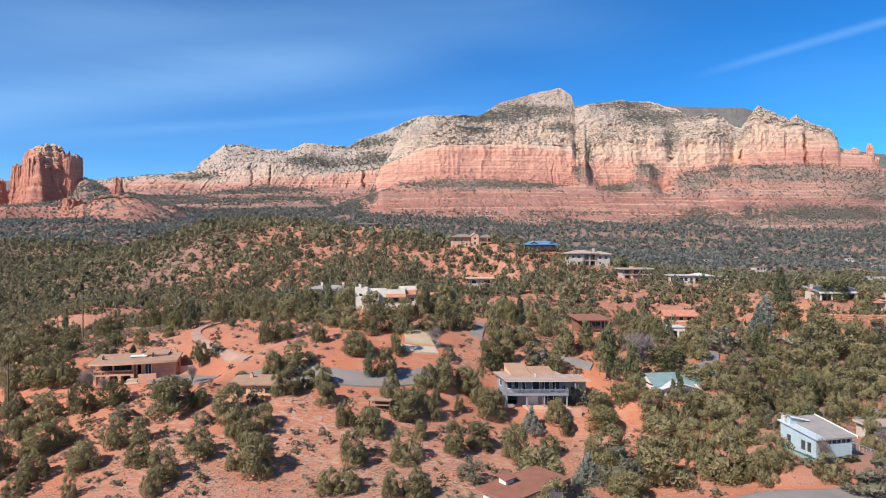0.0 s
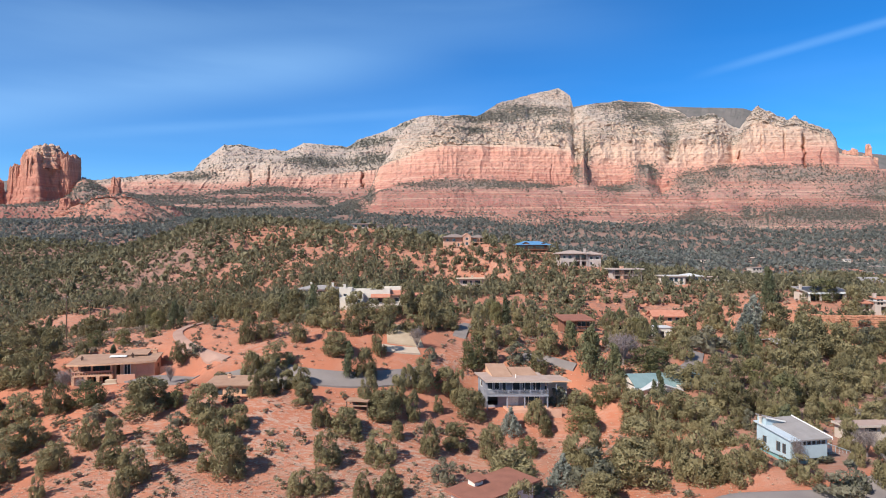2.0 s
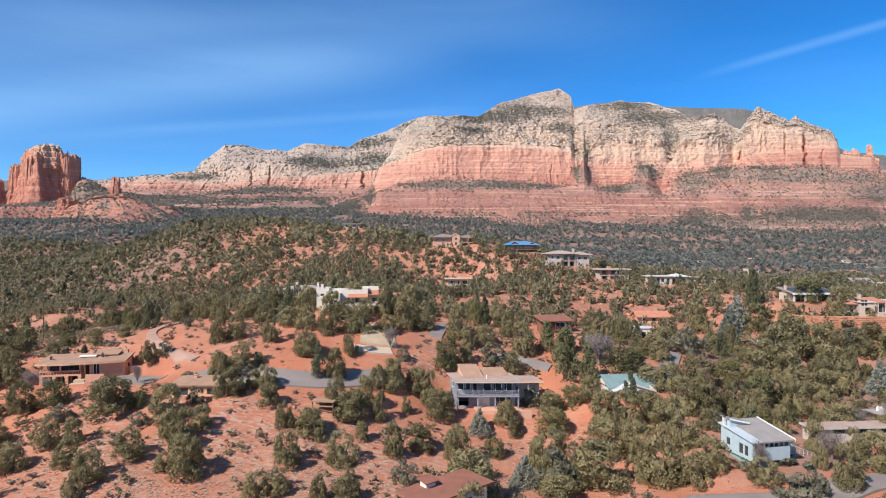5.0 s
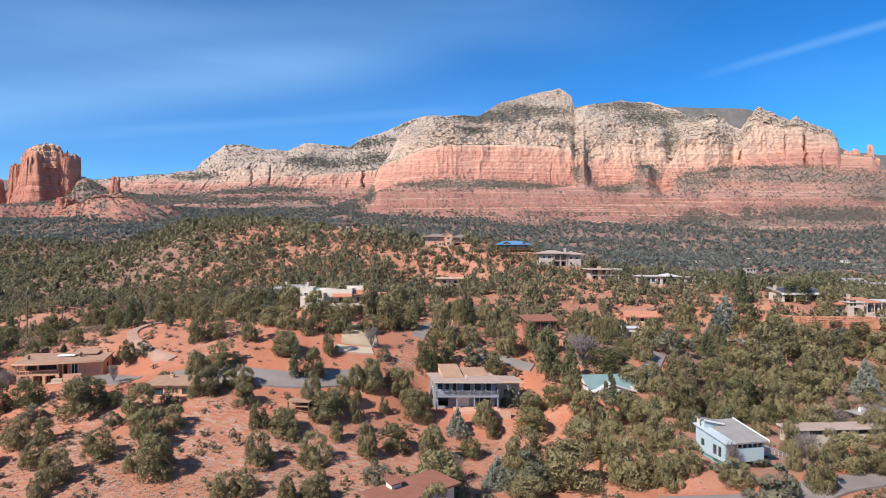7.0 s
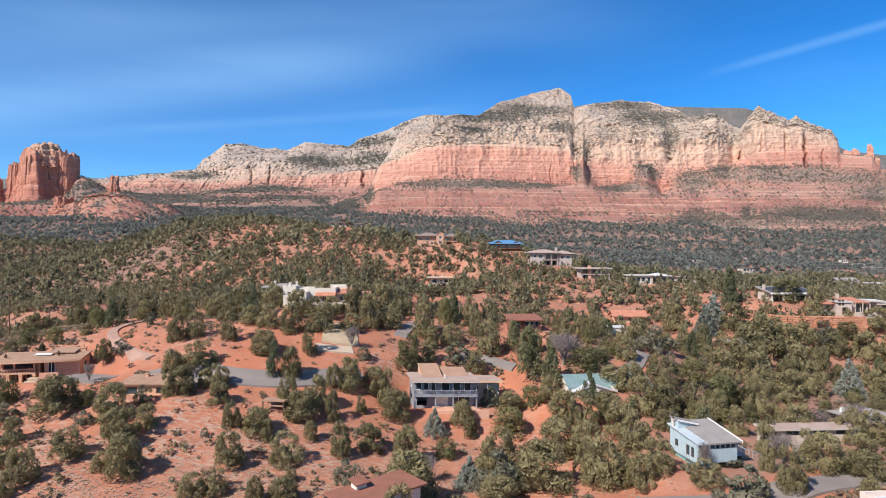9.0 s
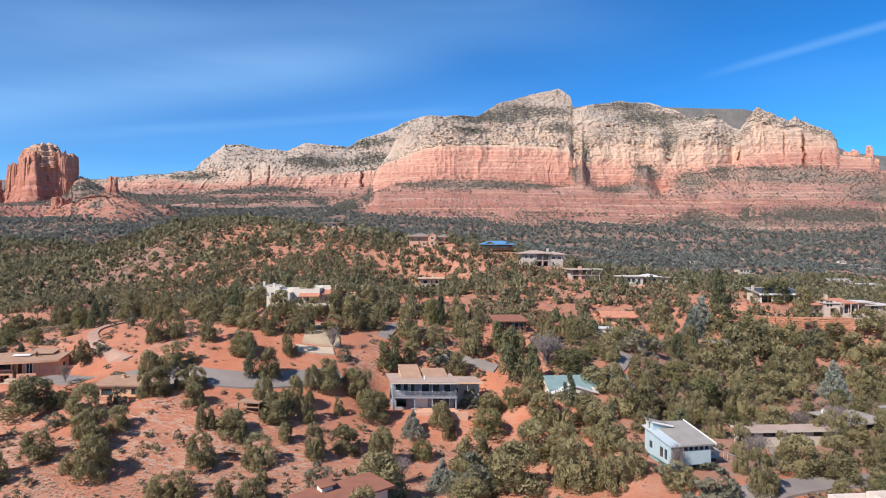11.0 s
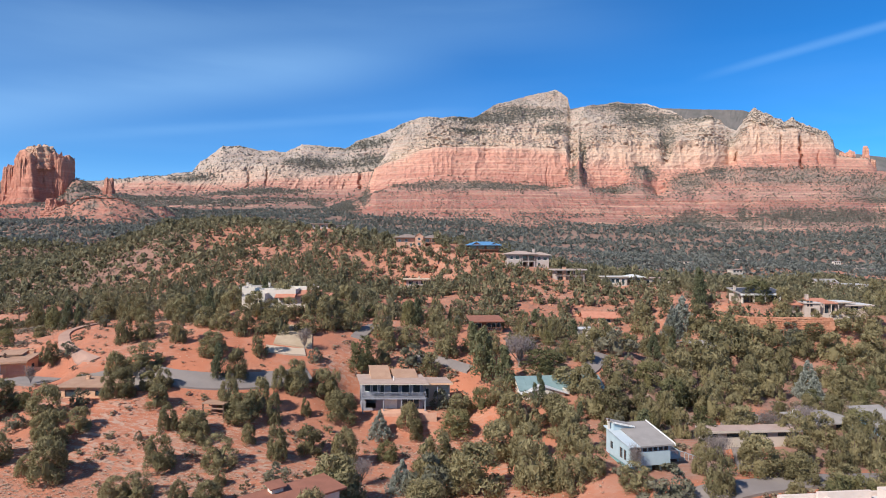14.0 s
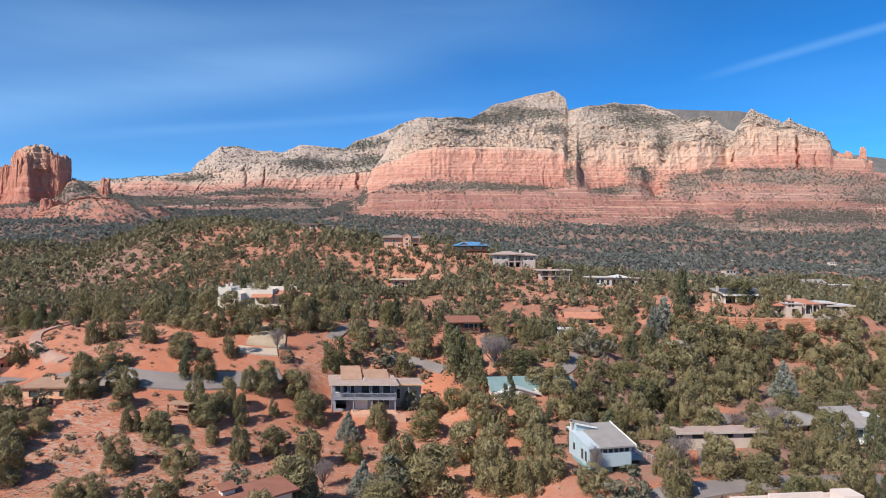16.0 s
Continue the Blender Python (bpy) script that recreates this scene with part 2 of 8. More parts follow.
    n.bump(n.plus(n.plus(n.noise(0.10, 8.0, 0.75), n.noise(0.22, 6.0, 0.75, stretch=(0.35, 0.35, 1.6))), n.noise(0.16, 5.0, 0.7, stretch=(1.0, 1.0, 0.12))), 0.85, 1.7)
    return n.colour(c)


def leaf_material(name, a, b, dry, amount=0.25, tinted=False):
    """Small leaves, some light passing through; a and b differ leaf by leaf, dry plant by plant."""
    n = Nodes(name, 0.75, 0.0, 0.15)
    c = n.mix(n.island(), a, b)
    own = n.attr("tint") if tinted else n.each()
    c = n.mix(n.span(own, 0.35, 1.0, 0.0, amount), c, dry)
    c = n.mix(n.span(own, 0.0, 0.55, 0.6, 0.0), c, tuple(v * 0.6 for v in a))
    thin = n.add("ShaderNodeBsdfTranslucent")
    n.link(c, thin.inputs["Color"])
    both = n.add("ShaderNodeMixShader", Fac=0.38)
    n.link(n.bsdf.outputs["BSDF"], both.inputs[1])
    n.link(thin.outputs["BSDF"], both.inputs[2])
    n.link(both.outputs["Shader"], n.tree.nodes["Material Output"].inputs["Surface"])
    return n.colour(c)


def glass_material(name, tone=(0.03, 0.045, 0.055)):
    n = Nodes(name, 0.06, 0.0, 0.8)
    return n.colour(n.mix(n.noise(0.7, 2.0), tone, tuple(v * 1.6 for v in tone)))


SOIL, ROCK, RED_ROCK = soil_material(), rock_material(), rock_material("red_sandstone", 0.86, 0.5, 0.45)
# stone of the far range, its tone greyed towards blue to paint haze
HAZED_ROCK = rock_material("hazed_cream_sandstone", tone=(0.80, 0.83, 0.88))
PLATEAU_ROCK = plain("wooded_plateau_rock", (0.17, 0.148, 0.14), (0.11, 0.105, 0.098), 0.02, 0.95, 0.0, 0.0, 0.12)
JUNIPER = leaf_material("juniper_foliage", (0.200, 0.173, 0.092), (0.345, 0.295, 0.162), (0.315, 0.258, 0.138), 0.5)
SAGE = leaf_material("grey_shrub_foliage", (0.165, 0.16, 0.112), (0.275, 0.26, 0.185), (0.26, 0.205, 0.14), 0.5)
PINE = leaf_material("pine_needles", (0.13, 0.14, 0.08), (0.225, 0.23, 0.135), (0.22, 0.2, 0.10), 0.5)
SPRUCE = leaf_material("blue_spruce_needles", (0.22, 0.235, 0.20), (0.38, 0.39, 0.335), (0.30, 0.29, 0.235), 0.3)
OLIVE = leaf_material("olive_green_foliage", (0.15, 0.146, 0.072), (0.255, 0.235, 0.118), (0.275, 0.222, 0.10), 0.5)
TWIG = leaf_material("bare_twigs", (0.27, 0.22, 0.205), (0.40, 0.34, 0.315), (0.26, 0.20, 0.21), 0.4)
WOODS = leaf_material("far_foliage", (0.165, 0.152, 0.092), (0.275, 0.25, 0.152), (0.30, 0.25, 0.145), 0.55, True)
# distant foliage: haze is put into the next two colours, paler and bluer
HAZED_WOODS = leaf_material("hazed_valley_foliage", (0.160, 0.172, 0.156), (0.225, 0.238, 0.214), (0.235, 0.220, 0.185), 0.5, True)
HAZED_SCRUB = leaf_material("haze_paled_scrub", (0.205, 0.200, 0.172), (0.31, 0.298, 0.255), (0.31, 0.27, 0.225), 0.5, True)
STRAW = leaf_material("dry_grass", (0.48, 0.36, 0.275), (0.63, 0.49, 0.39), (0.50, 0.40, 0.31), 0.7, True)
BRUSH = leaf_material("grey_brush_foliage", (0.25, 0.195, 0.145), (0.42, 0.34, 0.26), (0.28, 0.225, 0.14), 0.6, True)
BARK = plain("bark", (0.12, 0.085, 0.06), (0.2, 0.15, 0.115), 6.0, 0.95, 0.5)
ASPHALT = plain("worn_asphalt", (0.205, 0.172, 0.16), (0.26, 0.222, 0.205), 0.3, 0.92, 0.2)
DRIVE = plain("pinkish_concrete_drive", (0.32, 0.19, 0.145), (0.38, 0.24, 0.19), 0.4, 0.9, 0.15)
GRAVEL = plain("tan_gravel", (0.40, 0.295, 0.20), (0.52, 0.40, 0.28), 0.35, 0.95, 0.4)
CONCRETE = plain("pale_concrete", (0.47, 0.36, 0.27), (0.55, 0.43, 0.33), 0.6, 0.9, 0.15)
TAN_STUCCO = plain("tan_stucco", (0.58, 0.34, 0.215), (0.66, 0.41, 0.27), 0.8)
PINK_STUCCO = plain("pinkish_tan_stucco", (0.55, 0.30, 0.21), (0.62, 0.36, 0.26), 0.8)
WHITE_STUCCO = plain("white_stucco", (0.60, 0.54, 0.47), (0.70, 0.63, 0.55), 0.7)
BEIGE_STUCCO = plain("beige_stucco", (0.48, 0.395, 0.33), (0.56, 0.47, 0.40), 0.8)
PALE_PINK = plain("pale_pink_stucco", (0.60, 0.48, 0.42), (0.68, 0.56, 0.50), 0.8)
STONE_STUCCO = plain("stone_grey_stucco", (0.44, 0.35, 0.30), (0.52, 0.42, 0.37), 0.8)
PALE_BLUE_ROOF = plain("pale_blue_grey_roof", (0.40, 0.45, 0.49), (0.48, 0.53, 0.57), 0.6, 0.7)
TURQUOISE = plain("turquoise_base_paint", (0.16, 0.33, 0.33), (0.22, 0.40, 0.40), 1.0, 0.8)
GREY_SIDING = plain("blue_grey_siding", (0.23, 0.23, 0.265), (0.30, 0.30, 0.335), 1.2, 0.8)
GREY_STUCCO = plain("grey_mauve_stucco", (0.42, 0.35, 0.32), (0.50, 0.42, 0.385), 0.8)
BLUE_SIDING = plain("pale_blue_siding", (0.36, 0.45, 0.49), (0.43, 0.52, 0.56), 1.0, 0.75)
SLATE_SIDING = plain("slate_blue_siding", (0.20, 0.30, 0.37), (0.27, 0.37, 0.44), 1.0, 0.8)
BROWN_WOOD = plain("red_brown_wood", (0.19, 0.085, 0.055), (0.28, 0.13, 0.085), 1.2, 0.85)
DARK_TRIM = plain("dark_brown_trim", (0.10, 0.06, 0.045), (0.16, 0.10, 0.075), 2.0, 0.8)
WHITE_TRIM = plain("white_trim", (0.70, 0.68, 0.65), (0.80, 0.78, 0.74), 2.0, 0.7)
TAN_ROOF = plain("tan_gravel_roof", (0.35, 0.25, 0.21), (0.43, 0.32, 0.275), 0.5, 0.95, 0.4)
GREY_ROOF = plain("grey_shingle_roof", (0.25, 0.225, 0.215), (0.32, 0.29, 0.275), 0.7, 0.95, 0.4)
HUT_ROOF = plain("brown_tan_roof", (0.32, 0.19, 0.13), (0.40, 0.25, 0.175), 0.6, 0.95, 0.4)
VILLA_ROOF = plain("pinkish_grey_tile_roof", (0.34, 0.255, 0.22), (0.42, 0.325, 0.285), 0.7, 0.95, 0.4)
BROWN_ROOF = plain("brown_grey_tile_roof", (0.20, 0.155, 0.135), (0.27, 0.21, 0.185), 0.7, 0.95, 0.4)
RED_ROOF = plain("red_brown_roof", (0.23, 0.095, 0.065), (0.30, 0.125, 0.085), 0.7, 0.9, 0.3)
CLAY_ROOF = plain("orange_clay_roof", (0.42, 0.17, 0.11), (0.50, 0.225, 0.15), 0.8, 0.9, 0.5)
TEAL_ROOF = plain("teal_metal_roof", (0.19, 0.275, 0.28), (0.25, 0.335, 0.335), 0.6, 0.55, 0.1, 0.2)
BLUE_ROOF = plain("bright_blue_metal_roof", (0.10, 0.25, 0.45), (0.14, 0.30, 0.50), 0.6, 0.5, 0.1, 0.2)
WHITE_ROOF = plain("white_membrane_roof", (0.48, 0.47, 0.47), (0.56, 0.55, 0.55), 0.5, 0.8, 0.1)
SOLAR = plain("dark_solar_roof", (0.05, 0.052, 0.066), (0.08, 0.082, 0.098), 1.0, 0.6, 0.05)


def stone_material():
    n = Nodes("red_sandstone_blocks", 0.95, 0.0, 0.15)
    c = n.mix(n.each(), (0.36, 0.15, 0.09), (0.58, 0.30, 0.19))
    c = n.mix(n.noise(1.6, 5.0), c, (0.50, 0.24, 0.15))
    n.bump(n.noise(4.0, 6.0, 0.7), 0.6, 0.08)
    return n.colour(c)


WALL_STONE = stone_material()
BOULDER = plain("red_boulder", (0.42, 0.17, 0.10), (0.52, 0.25, 0.17), 1.1, 0.95, 0.6)
POLE_WOOD = plain("weathered_pole_wood", (0.12, 0.075, 0.05), (0.18, 0.12, 0.085), 3.0, 0.9)
STEEL = plain("galvanised_steel", (0.42, 0.43, 0.44), (0.52, 0.53, 0.54), 3.0, 0.45, 0.05, 0.8)
GLASS = glass_material("dark_window_glass")
SKYLIGHT = glass_material("skylight_glass", (0.16, 0.22, 0.28))

# ---- mesh helpers ----


def part(name, bm, material, parent=None, label=""):
    """Links a bmesh as one mesh object, under a thing or a part where one is given."""
    me = bpy.data.meshes.new(name)
    bm.to_mesh(me)
    bm.free()
    me.materials.append(material)
    ob = new(name, me)
    if parent:
        ob.parent = parent
    return tagged(ob, label)


def from_arrays(name, verts, faces, material, smooth=False, **attributes):
    """A mesh object from numpy arrays; faces all have the same number of corners."""
    me = bpy.data.meshes.new(name)
    verts, faces = np.ascontiguousarray(verts, np.float32), np.ascontiguousarray(faces, np.int32)
    n, k = faces.shape
    me.vertices.add(len(verts))
    me.vertices.foreach_set("co", verts.ravel())
    me.loops.add(n * k)
    me.loops.foreach_set("vertex_index", faces.ravel())
    me.polygons.add(n)
    me.polygons.foreach_set("loop_start", np.arange(0, n * k, k, dtype=np.int32))
    me.polygons.foreach_set("use_smooth", np.full(n, smooth))
    me.update(calc_edges=True)
    for key, values in attributes.items():
        a = me.attributes.new(key, "FLOAT", "POINT")
        a.data.foreach_set("value", np.ascontiguousarray(values, np.float32))
    me.materials.append(material)
    return new(name, me)


def box(bm, x0, x1, y0, y1, z0, z1):
    v = [bm.verts.new(p) for p in ((x0, y0, z0), (x1, y0, z0), (x1, y1, z0), (x0, y1, z0), (x0, y0, z1), (x1, y0, z1), (x1, y1, z1), (x0, y1, z1))]
    for f in ((3, 2, 1, 0), (4, 5, 6, 7), (0, 1, 5, 4), (1, 2, 6, 5), (2, 3, 7, 6), (3, 0, 4, 7)):
        bm.faces.new([v[i] for i in f])
    return bm


def boxes(*rows):
    bm = bmesh.new()
    for r in rows:
        box(bm, *r)
    return bm


def prism(bm, outline, a, b, axis="x"):
    """A solid between a and b along an axis, from an outline in the other two."""
    def at(u, v, w):
        return (w, u, v) if axis == "x" else (u, w, v) if axis == "y" else (u, v, w)
    lo = [bm.verts.new(at(u, v, a)) for u, v in outline]
    hi = [bm.verts.new(at(u, v, b)) for u, v in outline]
    k = len(outline)
    bm.faces.new(lo[::-1])
    bm.faces.new(hi)
    for i in range(k):
        bm.faces.new((lo[i], lo[(i + 1) % k], hi[(i + 1) % k], hi[i]))
    bmesh.ops.recalc_face_normals(bm, faces=bm.faces[:])
    return bm


def rod(bm, p, q, r0, r1=None, sides=8):
    """A tapered round bar from p to q."""
    p, q = Vector(p), Vector(q)
    turn = (q - p).to_track_quat("Z", "Y")
    rings = []
    for c, r in ((p, r0), (q, r0 if r1 is None else r1)):
        rings.append([bm.verts.new(c + turn @ Vector((r * math.cos(i * 2 * math.pi / sides), r * math.sin(i * 2 * math.pi / sides), 0))) for i in range(sides)])
    bm.faces.new(rings[0][::-1])
    bm.faces.new(rings[1])
    for i in range(sides):
        bm.faces.new((rings[0][i], rings[0][(i + 1) % sides], rings[1][(i + 1) % sides], rings[1][i]))
    return bm


def vnoise(x, y, seed=0):
    """Smooth value noise on arrays, about -1 to 1."""
    x, y = np.asarray(x, float), np.asarray(y, float)
    xi, yi = np.floor(x).astype(np.int64), np.floor(y).astype(np.int64)
    fx, fy = x - xi, y - yi
    fx, fy = fx * fx * (3 - 2 * fx), fy * fy * (3 - 2 * fy)

    def rnd(i, j):
        h = (i * 374761393 + j * 668265263 + seed * 974634777) & 0x7FFFFFFF
        h = ((h ^ (h >> 13)) * 1274126177) & 0x7FFFFFFF
        return ((h ^ (h >> 16)) & 0xFFFF) / 32767.5 - 1
    a, b = rnd(xi, yi) * (1 - fx) + rnd(xi + 1, yi) * fx, rnd(xi, yi + 1) * (1 - fx) + rnd(xi + 1, yi + 1) * fx
    return a * (1 - fy) + b * fy


def fbm(x, y, octaves=4, seed=0, gain=0.5):
    total, amp = 0.0, 1.0
    for o in range(octaves):
        total = total + amp * vnoise(x * 2 ** o, y * 2 ** o, seed + 17 * o)
        amp *= gain
    return total


def smooth(a, b, v):
    t = np.clip((v - a) / (b - a), 0, 1)
    return t * t * (3 - 2 * t)

# ---- ground ----
# gentle rises and hollows: x, y, spread, height
KNOLLS_NEAR = [
    (-64, 82, 24, -1.9), (-38, 82, 24, 4.3), (-12, 82, 24, -7.5), (14, 82, 24, 0.6), (40, 82, 24, -0.3), (66, 82, 24, 5.9),
    (-64, 108, 24, 1.9), (-38, 108, 24, 1.9), (-12, 108, 24, 8.5), (14, 108, 24, -8.1), (40, 108, 24, 4.0), (66, 108, 24, -5.8),
    (-64, 134, 24, 4.1), (-38, 134, 24, 1.4),
]
KNOLLS_MID = [
    (-12, 134, 24, 4.0), (14, 134, 24, 6.0), (40, 134, 24, 4.4), (66, 134, 24, 5.7), (11, 247, 18, -10.5), (-138, 232, 18, 11.4),
    (30, 272, 18, 9.4), (-98, 340, 18, -8.4), (120, 182, 18, 5.3), (80, 180, 18, -5.0), (134, 150, 18, -3.7), (29, 110, 18, -2.5),
    (30, 135, 18, -3.0), (6, 70, 18, 5.3), (203, 272, 24, 9.5),
]
HILLS = [
    (-120, 150, 40, 5.6), (-75, 175, 40, 9.0), (-30, 180, 40, 7.2), (15, 185, 40, -1.4), (60, 180, 40, 3.3), (105, 160, 40, -5.7),
    (140, 185, 40, 8.0), (100, 115, 40, -3.8), (120, 90, 40, 4.5), (-130, 240, 75, -4.2), (-60, 250, 75, -13.8), (0, 250, 75, 7.3),
    (60, 250, 75, 9.6), (130, 260, 75, 10.8), (-160, 340, 75, -5.8), (-90, 350, 75, 20.6), (-25, 320, 75, 31.0), (40, 310, 75, -7.5),
    (-230, 420, 75, -6.0), (-150, 450, 75, 41.3), (-70, 430, 75, -6.3), (10, 420, 75, 0.5),
]
RISES = [
    (-420, 520, 220, 9.1), (-350, 760, 220, 23.2), (-600, 860, 220, 19.3), (340, 600, 220, 4.5), (650, 900, 220, -8.3), (0, 750, 220, 16.3),
    (-250, 1000, 220, 0.2), (300, 1100, 220, -21.3), (-900, 650, 220, 21.8), (700, 1400, 380, -25.0), (1300, 1200, 380, -28.9), (0, 1500, 380, -14.7),
    (-1400, 1900, 380, -29.9), (1500, 1900, 380, -28.2),
]

# level building plots: x, y, half width, half depth, level
PLOTS = [
    (18.5, 116.6, 8.5, 5.5, 0.1), (-60.0, 116.0, 7.5, 5.0, 4.0), (-31.0, 104.0, 6.0, 3.5, 4.9), (10.5, 72.0, 6.0, 5.0, -1.6),
    (-14.0, 150.0, 9.0, 6.0, 15.7), (-41.0, 219.0, 8.0, 4.0, 12.7), (17.0, 250.0, 7.0, 5.0, 15.0), (16.0, 283.0, 12.0, 6.0, 31.0),
    (45.0, 269.0, 9.0, 5.0, 28.5), (62.5, 251.0, 11.0, 6.0, 22.7), (74.5, 228.0, 8.0, 5.0, 18.3), (97.0, 223.0, 12.0, 5.0, 17.0),
    (124.0, 224.0, 8.0, 5.0, 13.9), (123.0, 188.0, 11.0, 6.0, 14.0), (76.0, 189.0, 6.0, 4.0, 6.6), (66.5, 168.0, 4.0, 3.5, 5.0),
    (38.5, 151.0, 6.0, 4.0, 9.3),
]
PLOTS_EAST = [
    (95.5, 155.0, 7.0, 4.0, 3.3), (46.0, 117.5, 7.5, 4.5, 1.6), (55.0, 84.5, 7.0, 5.5, 0.0), (140.0, 174.5, 11.5, 5.5, 11.2),
    (98.5, 107.0, 9.0, 5.5, -2.8), (73.5, 93.6, 9.0, 2.8, -0.3), (68.0, 62.0, 9.5, 5.0, 0.3), (-37.0, 335.0, 9.0, 4.0, 42.6),
    (202.0, 270.0, 12.0, 6.0, 12.2), (-47.6, 109.6, 5.0, 3.6, 5.8), (49.0, 71.0, 9.0, 3.2, -0.8),
]


def raw_ground(x, y):
    """The lie of the land without its plots."""
    x, y = np.asarray(x, float), np.asarray(y, float)
    t = np.clip((y - 300) / 2000, 0, 1)
    z = -6 + 206 * t * t * (3 - 2 * t) + 0 * x
    for hx, hy, spread, height in KNOLLS_NEAR + KNOLLS_MID + HILLS + RISES:
        z = z + height * np.exp(-((x - hx) ** 2 + (y - hy) ** 2) / (2 * spread ** 2))
    return z


def ground_z(x, y):
    z = raw_ground(x, y)
    for px, py, hw, hd, level in PLOTS + PLOTS_EAST:
        far = np.sqrt((np.abs(x - px) / hw) ** 4 + (np.abs(y - py) / hd) ** 4) ** 0.5
        z = z + (level - z) * (1 - smooth(1.0, 1.8, far))
    return z


# ways: name, material, half width, points
ROAD_PTS = [(-37.4, 106.8), (-33, 107.5), (-27, 108.6), (-20, 107.9), (-12, 109.4), (-4, 113.5), (1.5, 117.5)]
BACK_PTS = [(20, 131), (26, 132), (33, 128.5)]
LANE_PTS = [(-53.5, 143), (-55.5, 138), (-55, 132), (-50.5, 124.5), (-45, 118.3), (-40.5, 114.6), (-37, 112.4)]
EAST_PTS = [(30, 70), (38, 72), (45, 72.8), (52, 73), (58, 74.5), (64, 77), (70, 79), (80, 82), (95, 86)]
UP_PTS = [(64, 139), (61, 133), (58, 128), (53, 124)]
HILL_PTS = [(11, 150), (9.5, 145), (8.6, 140), (8, 136)]
COURT_PTS = [(88, 118), (80, 110), (74, 95), (70, 84)]
STRIP_PTS = [(-8.4, 122.0), (-4.6, 122.7), (-0.9, 124.0)]
FORECOURT_PTS = [(-53.5, 111.2), (-50, 110.4), (-46, 109.4), (-42.5, 108.4)]
YARD_PTS = [(-8.2, 130.6), (-5, 131), (-1.2, 131.8)]
WAYS = [("road", ASPHALT, 2.1, ROAD_PTS), ("lane", DRIVE, 1.0, LANE_PTS), ("drive_back", ASPHALT, 1.5, BACK_PTS), ("road_east", ASPHALT, 2.2, EAST_PTS),
        ("driveway_up", ASPHALT, 1.7, UP_PTS), ("driveway_hill", ASPHALT, 1.5, HILL_PTS), ("driveway_court", ASPHALT, 2.2, COURT_PTS),
        ("drive_strip", CONCRETE, 1.2, STRIP_PTS), ("gravel_yard", GRAVEL, 6.0, YARD_PTS), ("forecourt", ASPHALT, 3.0, FORECOURT_PTS)]


def along(points, step=1.2):
    """Points at even steps along a smooth line through those given."""
    p = np.array(points, float)
    p = np.vstack([2 * p[0] - p[1], p, 2 * p[-1] - p[-2]])
    out = []
    for i in range(1, len(p) - 2):
        n = max(2, int(np.linalg.norm(p[i + 1] - p[i]) / step))
        for t in np.linspace(0, 1, n, endpoint=False):
            out.append(0.5 * ((2 * p[i]) + (p[i + 1] - p[i - 1]) * t + (2 * p[i - 1] - 5 * p[i] + 4 * p[i + 1] - p[i + 2]) * t * t
                              + (3 * p[i] - p[i - 1] - 3 * p[i + 1] + p[i + 2]) * t ** 3))
    out.append(p[-2])
    return np.array(out)


WAY_LINES = [along(w[3]) for w in WAYS]


def way_distance(x, y):
    """Distance beyond the edge of the nearest way."""
    x, y = np.asarray(x, float), np.asarray(y, float)
    best = np.full(x.shape, 1e9)
    near = (x > -80) & (x < 110) & (y > 60) & (y < 185)
    xs, ys = x[near], y[near]
    b = np.full(xs.shape, 1e9)
    for w, line in zip(WAYS, WAY_LINES):
        for qx, qy in line[::2]:
            b = np.minimum(b, np.hypot(xs - qx, ys - qy) - w[2])
    best[near] = b
    return best


def surface_z(x, y):
    """The height of the finished ground, with its small unevenness."""
    x, y = np.atleast_1d(np.asarray(x, float)), np.atleast_1d(np.asarray(y, float))
    away = smooth(0.3, 3.0, way_distance(x, y))
    rough = fbm(x / 7, y / 7, 3, 5) * 0.28 + fbm(x / 30, y / 30, 3, 9) * 0.6
    far = smooth(250, 700, np.hypot(x - 16, y))
    return ground_z(x, y) + rough * away + far * fbm(x / 90, y / 90, 4, 3) * 5.0 - 0.09 * (1 - away)


